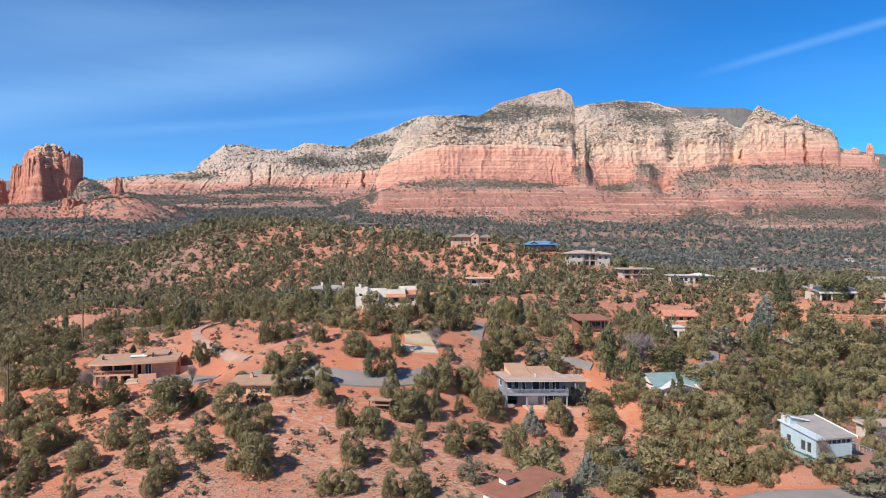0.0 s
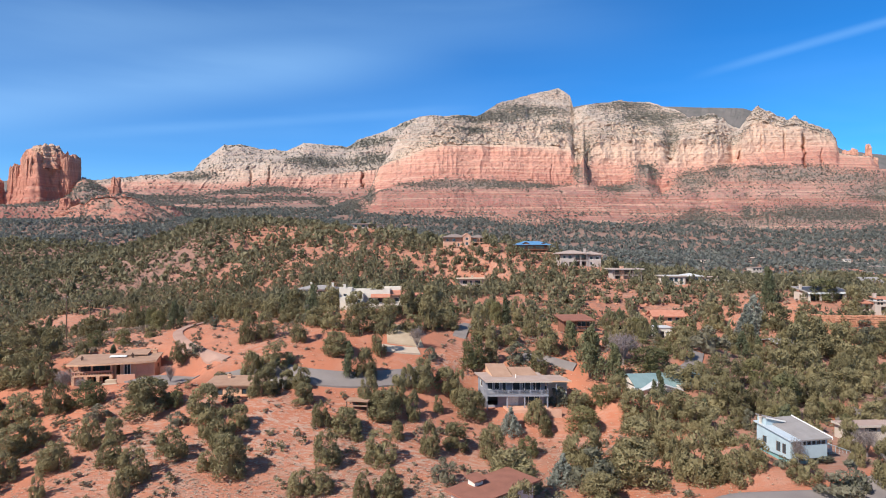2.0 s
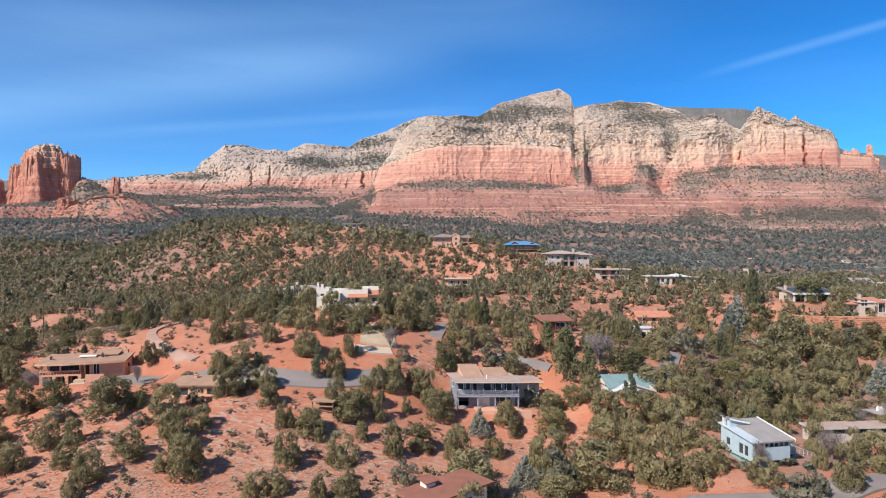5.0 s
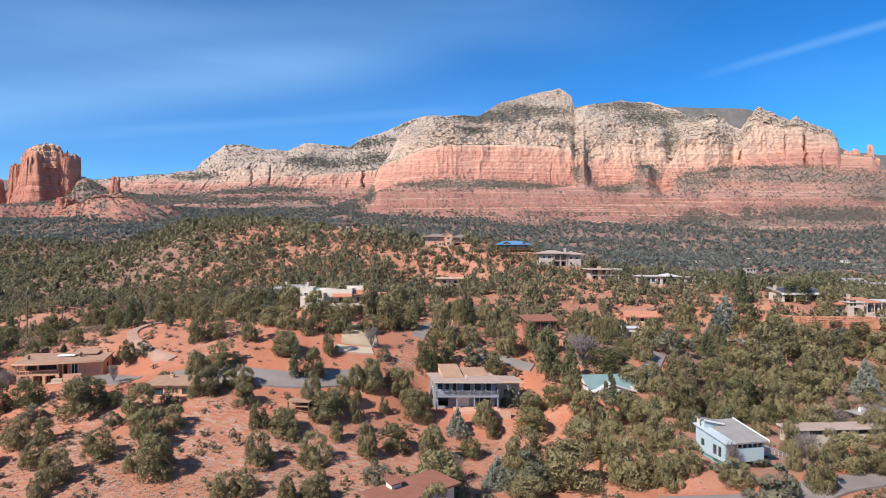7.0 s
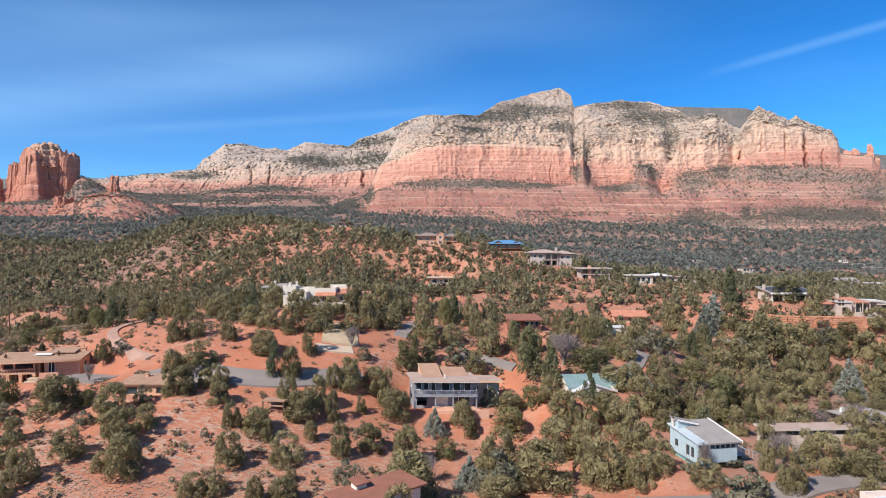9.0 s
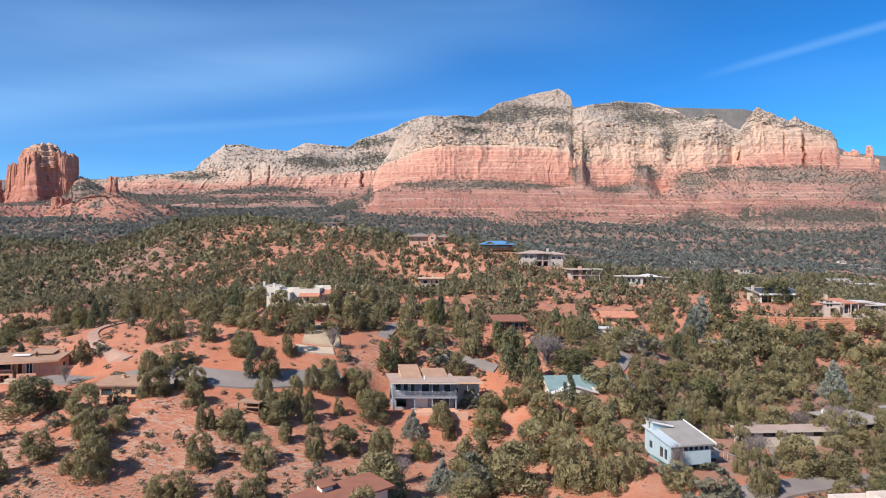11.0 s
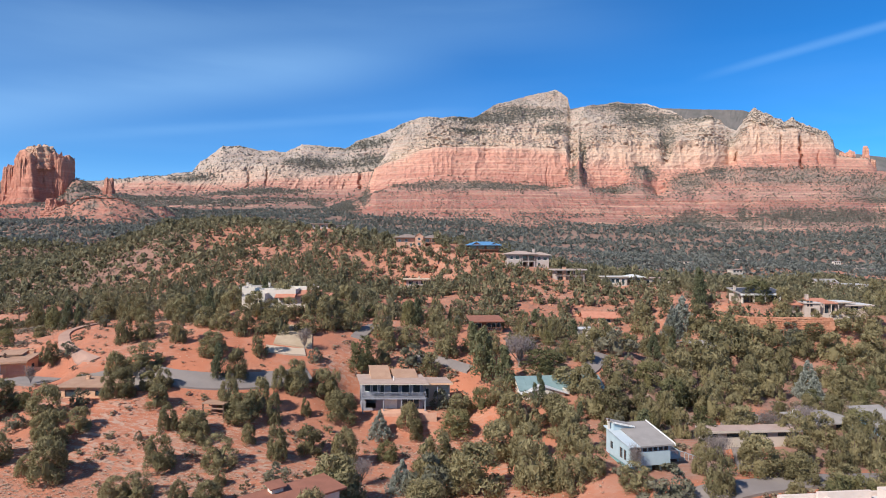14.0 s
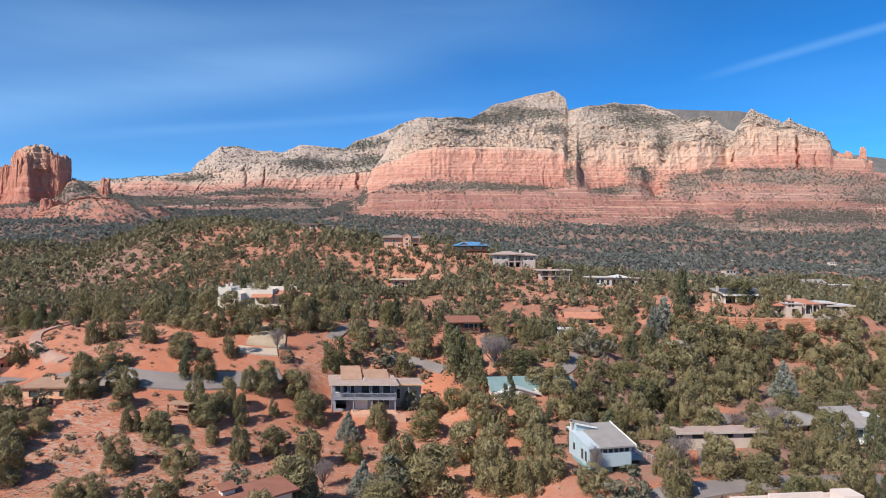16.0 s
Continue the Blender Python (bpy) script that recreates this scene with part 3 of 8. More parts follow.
def build_ground():
    u = np.linspace(-5.0, 5.0, 430)
    v = np.linspace(-4.2, 5.08, 400)
    gx, gy = np.meshgrid(16 + 60 * np.sinh(u), 105 + 60 * np.sinh(v))
    x, y = gx.ravel(), gy.ravel()
    z = surface_z(x, y)
    away = smooth(0.3, 3.0, way_distance(x, y))
    grass = np.clip(0.25 + 0.5 * fbm(x / 16, y / 16, 3, 21), 0, 0.7)
    grass = np.maximum(grass, np.clip(0.38 + 0.5 * fbm(x / 25, y / 25, 3, 27), 0.05, 0.8) * smooth(120, 150, y))
    slope = np.exp(-(((x + 14) / 42) ** 4 + ((y - 88) / 17) ** 4))
    grass = np.maximum(grass, slope * np.clip(0.75 + 0.5 * fbm(x / 9, y / 9, 3, 33), 0, 1)) * away
    scrub = np.maximum(smooth(430, 720, y), 0.75 * smooth(-95, -150, x) * smooth(235, 300, y))
    scrub = np.maximum(scrub, 0.6 * smooth(35, 70, x) * smooth(190, 120, y) * away)
    scrub = scrub * (1 - 0.8 * smooth(0.05, 0.3, fbm(x / 85, y / 60, 3, 83)) * smooth(260, 380, x) * smooth(1250, 900, y))
    stony = np.maximum((0.35 + 0.65 * smooth(120, 170, y)) * smooth(-0.35, 0.3, fbm(x / 20, y / 20, 3, 91)), 0.7 * smooth(160, 200, y))
    n, m = gx.shape
    i = np.arange(n * m).reshape(n, m)
    faces = np.stack([i[:-1, :-1], i[:-1, 1:], i[1:, 1:], i[1:, :-1]], -1).reshape(-1, 4)
    ob = from_arrays("ground", np.stack([x, y, z], 1), faces, SOIL, True, grass=grass, scrub=scrub, stony=stony)
    tagged(ob, "red sandy ground with dry grass rising to the mountains", "ground", kind="structure")


build_ground()


def build_way(name, material, half, line):
    """A paved strip a hand's breadth thick, lying on the land."""
    line = np.vstack([line[0] + (line[0] - line[1]) * 0.06, line, line[-1] + (line[-1] - line[-2]) * 0.06])
    d = np.gradient(line, axis=0)
    d /= np.linalg.norm(d, axis=1)[:, None]
    side = np.stack([-d[:, 1], d[:, 0]], 1)
    lanes = np.concatenate([[-1], np.linspace(-0.975, 0.975, 7), [1]])
    wob = 1 + 0.07 * vnoise(np.arange(len(line)) / 3.0, np.zeros(len(line)), 4)
    top = np.stack([line + side * (half * k * wob)[:, None] for k in lanes], 1)
    z = ground_z(top[..., 0], top[..., 1]) + 0.22
    z[:, 0] -= 0.55
    z[:, -1] -= 0.55
    z[0] -= 0.55
    z[-1] -= 0.55
    n, m = z.shape
    i = np.arange(n * m).reshape(n, m)
    faces = np.stack([i[:-1, :-1], i[1:, :-1], i[1:, 1:], i[:-1, 1:]], -1).reshape(-1, 4)
    ob = from_arrays(name, np.concatenate([top, z[..., None]], -1).reshape(-1, 3), faces[:, ::-1], material, False)
    return tagged(ob, "worn paved way winding across red soil", "road", kind="structure")


for w, line in zip(WAYS, WAY_LINES):
    build_way(w[0], w[1], w[2], line)

# ---- mountains ----
# bearing, crest distance, crest height, foot of the pale rock, foot of the red cliff
MESA_WEST = [
    (-12.19, 1900, 133, 126, 118), (-10.08, 1900, 178, 170, 160), (-7.39, 1900, 205, 196, 183), (-6.3, 1900, 300, 284, 202), (-5.23, 1905, 340, 300, 215),
    (-4.42, 1910, 400, 308, 224), (-3.49, 1920, 440, 317, 229), (-1.95, 1950, 476, 339, 235), (0.24, 1980, 487, 347, 241), (3.26, 2040, 502, 350, 239),
    (5.17, 2140, 569, 347, 232), (8.42, 2280, 640, 343, 224), (11.09, 2350, 682, 337, 219), (12.14, 2320, 648, 326, 216), (12.46, 2150, 555, 300, 211),
    (13.71, 2100, 555, 292, 208), (15.26, 2150, 576, 300, 216), (16.78, 2200, 595, 301, 208), (19.26, 2250, 606, 292, 191),
]
MESA_EAST = [
    (21.68, 2150, 546, 284, 192), (22.6, 2060, 498, 288, 196), (23.32, 2000, 490, 292, 200), (24.69, 1950, 488, 292, 220), (25.82, 1930, 450, 301, 230), (26.70, 1920, 428, 313, 237),
    (27.78, 1930, 501, 327, 250), (28.21, 1930, 512, 331, 257), (29.06, 1920, 483, 336, 267), (30.30, 1900, 448, 341, 271), (30.91, 1900, 466, 345, 272),
    (32.11, 1880, 431, 350, 274), (33.27, 1860, 405, 348, 274), (33.73, 1850, 377, 341, 274), (33.96, 1830, 329, 317, 271), (34.78, 1820, 320, 315, 271),
    (35.98, 1820, 317, 312, 264), (36.59, 1800, 276, 274, 258), (39.97, 1780, 256, 253, 238), (46.87, 1780, 223, 219, 205),
]
# bearing, foot of the red cliff along the recesses
SCREE = [(8.45, 224), (11.11, 219), (12.17, 224), (12.80, 266), (13.32, 306), (13.84, 246), (14.66, 216), (16.70, 211), (17.30, 233), (17.90, 276), (19.08, 276), (19.67, 236), (20.25, 195), (20.83, 206), (21.45, 236), (22.40, 248), (24.02, 258), (25.74, 267), (26.27, 287), (26.79, 270), (28.85, 267)]
# bearing, crest height, foot of the pale rock, foot of the red band
RANGE_FAR = [
    (-31.5, 360, 300, 265), (-29.39, 388, 308, 272), (-28.46, 391, 313, 277), (-26.81, 408, 323, 284), (-25.03, 412, 327, 284), (-24.58, 426, 318, 280),
    (-22.96, 435, 309, 278), (-22.26, 493, 309, 278), (-21.55, 516, 309, 280), (-20.35, 571, 309, 285), (-18.88, 565, 314, 285), (-16.88, 542, 323, 290),
    (-14.84, 534, 333, 285), (-13.29, 577, 333, 285), (-11.19, 563, 342, 285), (-9.32, 554, 352, 285), (-7.98, 595, 357, 286), (-5.26, 638, 362, 286),
    (-3.62, 682, 362, 286), (-2.25, 705, 362, 286), (-0.33, 711, 362, 286), (4.07, 711, 362, 286),
]
# bearing, height of the saddle and apron the towers stand on
BUTTE = [(-45.0, 110), (-40.0, 125), (-37.5, 140), (-36.0, 146), (-34.0, 150), (-33.1, 158), (-32.4, 174), (-32.0, 200), (-31.6, 208), (-31.0, 201), (-30.4, 188), (-29.9, 178), (-29.2, 172), (-28.5, 170), (-26.8, 160), (-25.0, 140), (-23.5, 110)]
RED_HILL = [(-38.5, 14, 12), (-36.5, 40, 36), (-34.6, 62, 56), (-33.5, 86, 68), (-32.7, 98, 74), (-32.1, 103, 76), (-31.8, 100, 74), (-31.3, 110, 78), (-30.0, 113, 80), (-28.4, 112, 80), (-27.2, 102, 74), (-25.9, 90, 68), (-24.6, 74, 58), (-23.0, 54, 46), (-21.3, 34, 30), (-19.6, 10, 8)]
PLATEAU = [(8.0, 800), (11.61, 822), (15.25, 856), (20.95, 831), (27.13, 822), (28.20, 797), (31.31, 718), (34.41, 582), (36.87, 560), (41.23, 482), (46.0, 420)]
FAR_PLATEAU = [(-46.0, 500), (-38.0, 535), (-31.0, 545), (-26.0, 520), (-22.0, 480)]
CENTRE_X = 16.0


def stairs(s, steps, sharp, phase=0.0):
    """Bends an even rise into ledges: long treads and quick risers."""
    k = s * steps + phase
    f = k - np.floor(k)
    g = np.where(f < sharp, f * 0.25 / sharp, 0.25 + 0.75 * (f - sharp) / (1 - sharp))
    return np.clip((np.floor(k) + g - phase) / steps, 0, 1)


def cover_at(b, z, patches):
    """How thickly scrub grows: soft patches given as bearing, height, spreads, amount."""
    c = np.zeros(np.broadcast(b, z).shape)
    for pb, pz, sb, sz, amount in patches:
        c = np.maximum(c, np.minimum(1.0, 1.7 * amount) * np.exp(-(((b - pb) / sb) ** 2 + ((z - pz) / sz) ** 2) ** 1.5))
    return c


def rock_wall(name, label, category, b, keys, counts, strata, relief, seed, crest, names, rock=ROCK, ease=1.0, patches=(), cracks=(), sides=(0, 0), highest=None):
    """A mountain as columns over bearings b. keys: arrays (distance, height) from foot to back; counts: rows between them;
    strata: the bed at each key; relief: flute, ledge and cove depth at each key; cracks: bearing and depth, on the parts of sides."""
    d_rows, z_rows, s_rows, r_rows, thin, cleft = [], [], [], [], [], []
    for k in range(len(keys) - 1):
        (d0, z0), (d1, z1) = keys[k], keys[k + 1]
        room = np.clip(np.hypot(d1 - d0, z1 - z0) / 55.0, 0.0, 1.0)
        for j in range(counts[k]):
            s = j / counts[k]
            wig = 0.12 * vnoise(b * 2.2, np.full_like(b, k * 3.0), seed + 2)
            ledgy = relief[k][1]
            zs = stairs(np.clip(s + 0 * b, 0, 1), ledgy, 0.55, 0.5 + wig) if ledgy else s + 0 * b
            d_rows.append(d0 + (d1 - d0) * s)
            z_rows.append(z0 + (z1 - z0) * zs)
            s_rows.append(np.full_like(b, strata[k] + (strata[k + 1] - strata[k]) * s))
            r_rows.append([relief[k][q] * (1 - s) + relief[k + 1][q] * s for q in range(3)])
            thin.append(room)
            cleft.append(1.0 if sides[0] <= k < sides[1] else 0.0)
    d_rows.append(keys[-1][0])
    z_rows.append(keys[-1][1])
    s_rows.append(np.full_like(b, strata[-1]))
    r_rows.append(relief[-1])
    thin.append(thin[-1])
    cleft.append(0.0)
    d, z, st, thin = np.array(d_rows), np.array(z_rows), np.array(s_rows), np.array(thin)
    if highest is not None:
        st = np.minimum(st, highest[None, :])
    flute = np.array([r[0] for r in r_rows])[:, None] * (0.15 + 0.85 * thin)
    cove = np.array([r[2] for r in r_rows])[:, None]
    arc = np.radians(b)[None, :] * d
    craggy = smooth(0.64, 0.72, st)
    upright = flute * (1.0 - 2.2 * np.abs(vnoise(arc / 46 + 0.3 * vnoise(arc / 20, z / 40, seed + 8), z / 170, seed))) \
        + 0.5 * flute * (0.6 - 1.6 * np.abs(vnoise(arc / 14, z / 70, seed + 1)))
    lumpy = flute * 1.5 * fbm(arc / 60, z / 38, 4, seed + 12, 0.6)
    push = upright * (1 - 0.6 * craggy) + lumpy * (0.12 + 0.88 * craggy) + 0.35 * flute * fbm(arc / 8, z / 8, 3, seed + 4) \
        + craggy * flute * (0.75 * np.round(2.2 * vnoise(arc / 17 + 0.6 * vnoise(arc / 9, z / 9, seed + 21), z / 8, seed + 20)) / 2.2 + 0.5 * vnoise(arc / 6, z / 4.5, seed + 22)) \
        + cove * 1.2 * vnoise(arc / 190, z / 700, seed + 5) + 0.8 * cove * vnoise(arc / 80, z / 400, seed + 6)
    z = z + 0.16 * flute * fbm(arc / 11, d / 11, 3, seed + 7) + crest[None, :] * smooth(0.86, 1.0, st) * (st <= 1.0)
    slot = np.zeros_like(d)
    for q, (cb, deep, half) in enumerate(cracks):
        bend = half * (1.6 * vnoise(z / 26, np.full_like(z, q * 7.3), seed + 9) + 0.7 * vnoise(z / 8, np.full_like(z, q * 3.1), seed + 10))
        slot = np.maximum(slot, deep * smooth(-0.45, 0.25, vnoise(z / 45, np.full_like(z, q * 5.7), seed + 11)) * np.exp(-((b[None, :] - cb + bend) / half) ** 2))
    d = d - push * ease + np.array(cleft)[:, None] * slot
    x = CENTRE_X + d * np.tan(np.radians(b))[None, :]
    cover = cover_at(b[None, :], z, patches)
    top = new(name)
    tagged(top, label, category)
    first = 0
    for k, count in enumerate(counts):
        xs, ds, zs, ss, cs = (g[first:first + count + 1] for g in (x, d, z, st, cover))
        n, m = ds.shape
        i = np.arange(n * m).reshape(n, m)
        faces = np.stack([i[:-1, :-1], i[:-1, 1:], i[1:, 1:], i[1:, :-1]], -1).reshape(-1, 4)
        ob = from_arrays(names[k], np.stack([xs, ds, zs], -1).reshape(-1, 3), faces, rock, False, stratum=np.clip(ss, 0, 1).ravel(), cover=cs.ravel())
        ob.parent = top
        first += count
    return x, d, z, cover, top


def tower(parent, name, cx, cy, rx, ry, z0, z1, seed, taper=0.12, flute=0.10, steps=3, strata=(0.42, 0.60), rock=ROCK, turn=0.0, square=2.0, flare=0.0):
    """An upright mass of rock: fluted walls with a few ledges, and a broken top."""
    n, rows = (150, 38) if rx > 20 else (60, 24)
    a = np.linspace(0, 2 * math.pi, n, endpoint=False)[None, :]
    s = np.concatenate([np.linspace(0, 1, rows), [1.0, 1.0, 1.0, 1.0]])[:, None]
    shrink = np.concatenate([np.ones(rows), [0.86, 0.6, 0.3, 0.02]])[:, None]
    ux, uy = np.cos(a) + 0 * s, np.sin(a) + 0 * s
    lobes = 0.14 * vnoise(ux * 1.6 + 9, uy * 1.6, seed) + 0.10 * vnoise(ux * 3.4, uy * 3.4 + 5, seed + 1)
    grooves = -flute * 2.2 * np.clip(1 - 5 * np.abs(vnoise(ux * 3.2, uy * 3.2 + s * 0.9, seed + 2)), 0, 1) * smooth(-0.3, 0.3, vnoise(ux * 2, uy * 2 + s * 3, seed + 9)) + flute * 0.5 * vnoise(ux * 12, uy * 12 + s * 4.0, seed + 3)
    k = s * steps + 0.25 * vnoise(ux * 1.5, uy * 1.5, seed + 4)
    ledges = taper * (np.floor(k) + smooth(0.78, 1.0, k - np.floor(k))) / steps
    beds = 0.02 * vnoise(0 * a, s * 26, seed + 5)
    r = (1 + lobes + grooves - ledges + beds + 0.035 * fbm(ux * 7, uy * 7 + s * 6, 3, seed + 6)) * shrink * (1 + flare * (1 - s) ** 2.2)
    top = (z1 - z0) * (0.08 * vnoise(ux * 2.2 * shrink, uy * 2.2 * shrink, seed + 7) + 0.05 * vnoise(ux * 6 * shrink, uy * 6 * shrink, seed + 8))
    z = z0 + (z1 - z0) * s + top * smooth(0.7, 1.0, s) + (1 - shrink) * 0.06 * (z1 - z0)
    r = r / (np.abs(ux) ** square + np.abs(uy) ** square) ** (1 / square)
    co, si = math.cos(radians(turn)), math.sin(radians(turn))
    x, y = cx + rx * r * ux * co - ry * r * uy * si, cy + rx * r * ux * si + ry * r * uy * co
    st = strata[0] + (strata[1] - strata[0]) * s + 0 * a
    m = s.shape[0]
    i = np.arange(m * n).reshape(m, n)
    faces = np.stack([i[:-1], np.roll(i, -1, 1)[:-1], np.roll(i, -1, 1)[1:], i[1:]], -1).reshape(-1, 4)
    ob = from_arrays(name, np.stack([x, y, z], -1).reshape(-1, 3), faces, rock, False, stratum=st.ravel(), cover=0 * st.ravel())
    ob.parent = parent
    return ob


def columns(table, step):
    t = np.array(table, float)
    b = np.arange(t[0, 0], t[-1, 0], step)
    return b, [np.interp(b, t[:, 0], t[:, k]) for k in range(1, t.shape[1])]


# scrub growing on the mountains: bearing, height, spreads, amount
MESA_SCRUB = [
    (4.4, 489, 3.8, 30, 0.5), (8.2, 522, 3.2, 31, 0.45), (11.1, 432, 1.2, 20, 1), (2.8, 417, 1.7, 12, 0.8), (17.1, 556, 3.0, 30, 0.3), (19.6, 494, 2.4, 37, 0.6),
    (21.1, 394, 0.6, 50, 0.35), (13.6, 330, 0.35, 50, 0.4), (12.9, 256, 0.65, 26, 1), (19.1, 267, 1.2, 27, 1), (23.0, 232, 1.6, 32, 1), (25.6, 258, 1.6, 24, 1),
    (28.8, 262, 2.4, 17, 0.9), (31.6, 250, 2.0, 27, 1), (23.9, 471, 1.8, 15, 0.3), (23.7, 84, 2.6, 34, 0.6), (23.4, 112, 1.4, 26, 0.34), (-9.4, 150, 1.5, 26, 0.8), (-7.3, 192, 0.5, 34, 0.8), (27.6, 92, 1.7, 26, 0.4), (27.3, 124, 0.6, 22, 0.4), (30.0, 238, 4.0, 15, 0.8), (33.5, 118, 5.0, 26, 0.42), (37.5, 196, 3.0, 34, 0.6), (34.5, 236, 2.2, 18, 0.7), (3.4, 216, 6.0, 13, 0.8), (17.2, 209, 2.0, 13, 0.6),
]
RANGE_SCRUB = [
    (-12.0, 431, 2.4, 36, 1), (-7.2, 444, 2.2, 42, 0.9), (-17.1, 560, 2.4, 13, 1), (-3.6, 650, 1.2, 30, 1), (-22.5, 342, 1.9, 19, 0.8), (-7.7, 563, 3.2, 38, 0.6),
    (-19.1, 246, 3.4, 13, 0.7), (-24.7, 221, 2.3, 15, 0.8), (-16.1, 261, 3.0, 13, 0.7), (-11.9, 169, 0.7, 40, 1), (-21.0, 190, 4.0, 14, 0.6), (-14.5, 205, 3.5, 10, 0.5),
]
# clefts of the walls: bearing, depth, half width
CLEFTS = [(26.69, 34, 0.10), (30.1, 9, 0.06), (31.52, 20, 0.08), (28.34, 6, 0.05), (32.75, 8, 0.06), (13.67, 9, 0.12), (10.29, 5, 0.06), (-6.9, 16, 0.2), (20.9, 16, 0.2), (-4.4, 8, 0.12)]


def build_mesa():
    b, (dr, zt, zr, zb) = columns(MESA_WEST + MESA_EAST, 0.06)
    zt = zt - 9 * smooth(60, 200, zt - zr)
    zr = zr - 3 * smooth(30, 120, zt - zr)
    crag = smooth(0, 60, zt - zr)
    crest = crag * (3.5 * fbm(b * 0.9, 0 * b, 3, 61, 0.5) + 4.0 * smooth(21, 24, b) * fbm(b * 2.4, 0 * b, 3, 62, 0.5))
    # fans of scree climb the recesses between the buttresses
    t = np.array(SCREE)
    zb = np.where((b > t[0, 0]) & (b < t[-1, 0]), np.interp(b, t[:, 0], t[:, 1]), zb)
    zr = np.maximum(zr, zb + 3)
    d3 = np.minimum(1740, dr - 20)
    for gb, gw, gd in ((13.0, 0.5, 22), (17.9, 0.8, 18), (19.0, 0.8, 18), (22.6, 1.4, 24), (25.8, 0.9, 34), (26.3, 0.4, 26)):
        d3 = d3 + gd * np.exp(-((b - gb) / gw) ** 2)
    d4 = np.minimum(np.maximum(1800 + 0 * b, d3 + 45), dr - 4)
    # the pale walls: upright faces at the foot of the crags
    share = 0.05 + 0.20 * smooth(12.5, 14.5, b) * smooth(21.5, 20, b) + 0.36 * smooth(20.8, 22.4, b) + 0.16 * smooth(26.5, 27.0, b)
    zm = zr + share * (zt - zr)
    dm = np.minimum(d4 + 8 + 0.16 * (zm - zr), dr - 2)
    d2 = np.minimum(1640, d3 - 60 - 0.12 * np.maximum(zb - 220, 0))
    d1 = np.minimum(1500, d2 - 90)
    z1 = np.minimum(104 + 0 * b, zb - 20)
    z2 = np.maximum(np.minimum(196 - 16 * smooth(12, 20, b), zb - 8), z1 + 6)
    # side canyons cut the ledges
    for gb, gw, gd in ((23.6, 1.0, 40), (27.3, 0.8, 30), (36.5, 0.9, 34)):
        d1 = d1 + gd * np.exp(-((b - gb) / gw) ** 2)
        d2 = d2 + 0.6 * gd * np.exp(-((b - gb) / gw) ** 2)
    ease = 0.1 + 0.9 * smooth(30, 200, dr - d3)
    ease = ease * (1 - 0.5 * smooth(38, 44, b)) * (1 - 0.45 * smooth(-8, -6, b) * smooth(-0.5, -1.8, b))
    foot = raw_ground(CENTRE_X + (d1 - 90) * np.tan(np.radians(b)), d1 - 90) - 9
    keys = [(d1 - 90, foot), (d1, z1), (d2, z2), (d3, zb), (d4, zr), (dm, zm), (dr, zt), (dr + 70, zt - 6), (dr + 500, zt - 120), (dr + 1200, 150 + 0 * b)]
    return rock_wall("mesa", "broad sandstone mesa with red cliffs below pale cream crags", "mountain", b, keys, (6, 60, 10, 30, 18, 84, 3, 3, 3),
                     (0.0, 0.02, 0.34, 0.42, 0.60, 0.68, 1.0, 1.0, 1.0, 1.0),
                     ((4, 0, 14), (3.5, 11, 24), (3, 0, 14), (4.5, 5, 11), (5.5, 3, 11), (8.5, 19, 18), (4, 0, 6), (4, 0, 6), (4, 0, 6), (4, 0, 0)), 11, crest,
                     ("apron", "ledge_band", "talus_slope", "red_cliff", "pale_cliff", "crag_band", "rim", "plateau", "back_slope"), ROCK, ease, MESA_SCRUB, CLEFTS, (3, 5), 0.33 + 0.67 * smooth(20, 70, zt - zb))


def build_range():
    b, (zt, zr, zb) = columns(RANGE_FAR, 0.07)
    crest = 4 * fbm(b * 1.0, 0 * b, 3, 71, 0.5) * smooth(430, 480, zt)
    o = 0 * b
    zm = zr + 0.28 * (zt - zr) * smooth(-9, -17, b) + 0.12 * (zt - zr)
    keys = [(1600 + o, 70 + o), (1720 + o, 132 + o), (2330 + o, zb - 18), (2400 + o, zb), (2450 + o, zr), (2640 - 70 * smooth(-9, -17, b), zm), (3000 + o, zt), (3080 + o, zt - 5), (3700 + o, 200 + o)]
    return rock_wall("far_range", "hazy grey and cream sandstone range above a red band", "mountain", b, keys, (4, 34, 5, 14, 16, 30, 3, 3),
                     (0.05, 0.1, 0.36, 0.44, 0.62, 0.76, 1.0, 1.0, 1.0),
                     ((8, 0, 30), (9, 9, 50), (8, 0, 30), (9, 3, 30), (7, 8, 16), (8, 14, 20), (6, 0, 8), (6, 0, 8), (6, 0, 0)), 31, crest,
                     ("apron", "ledge_band", "talus_slope", "red_cliff", "pale_cliff", "crag_band", "rim", "back_slope"), HAZED_ROCK, 1.0, RANGE_SCRUB, ((-7.9, 40, 0.14), (-9.8, 26, 0.12), (-16.5, 25, 0.1), (-18.2, 25, 0.12), (-5.4, 60, 0.2)), (3, 5))


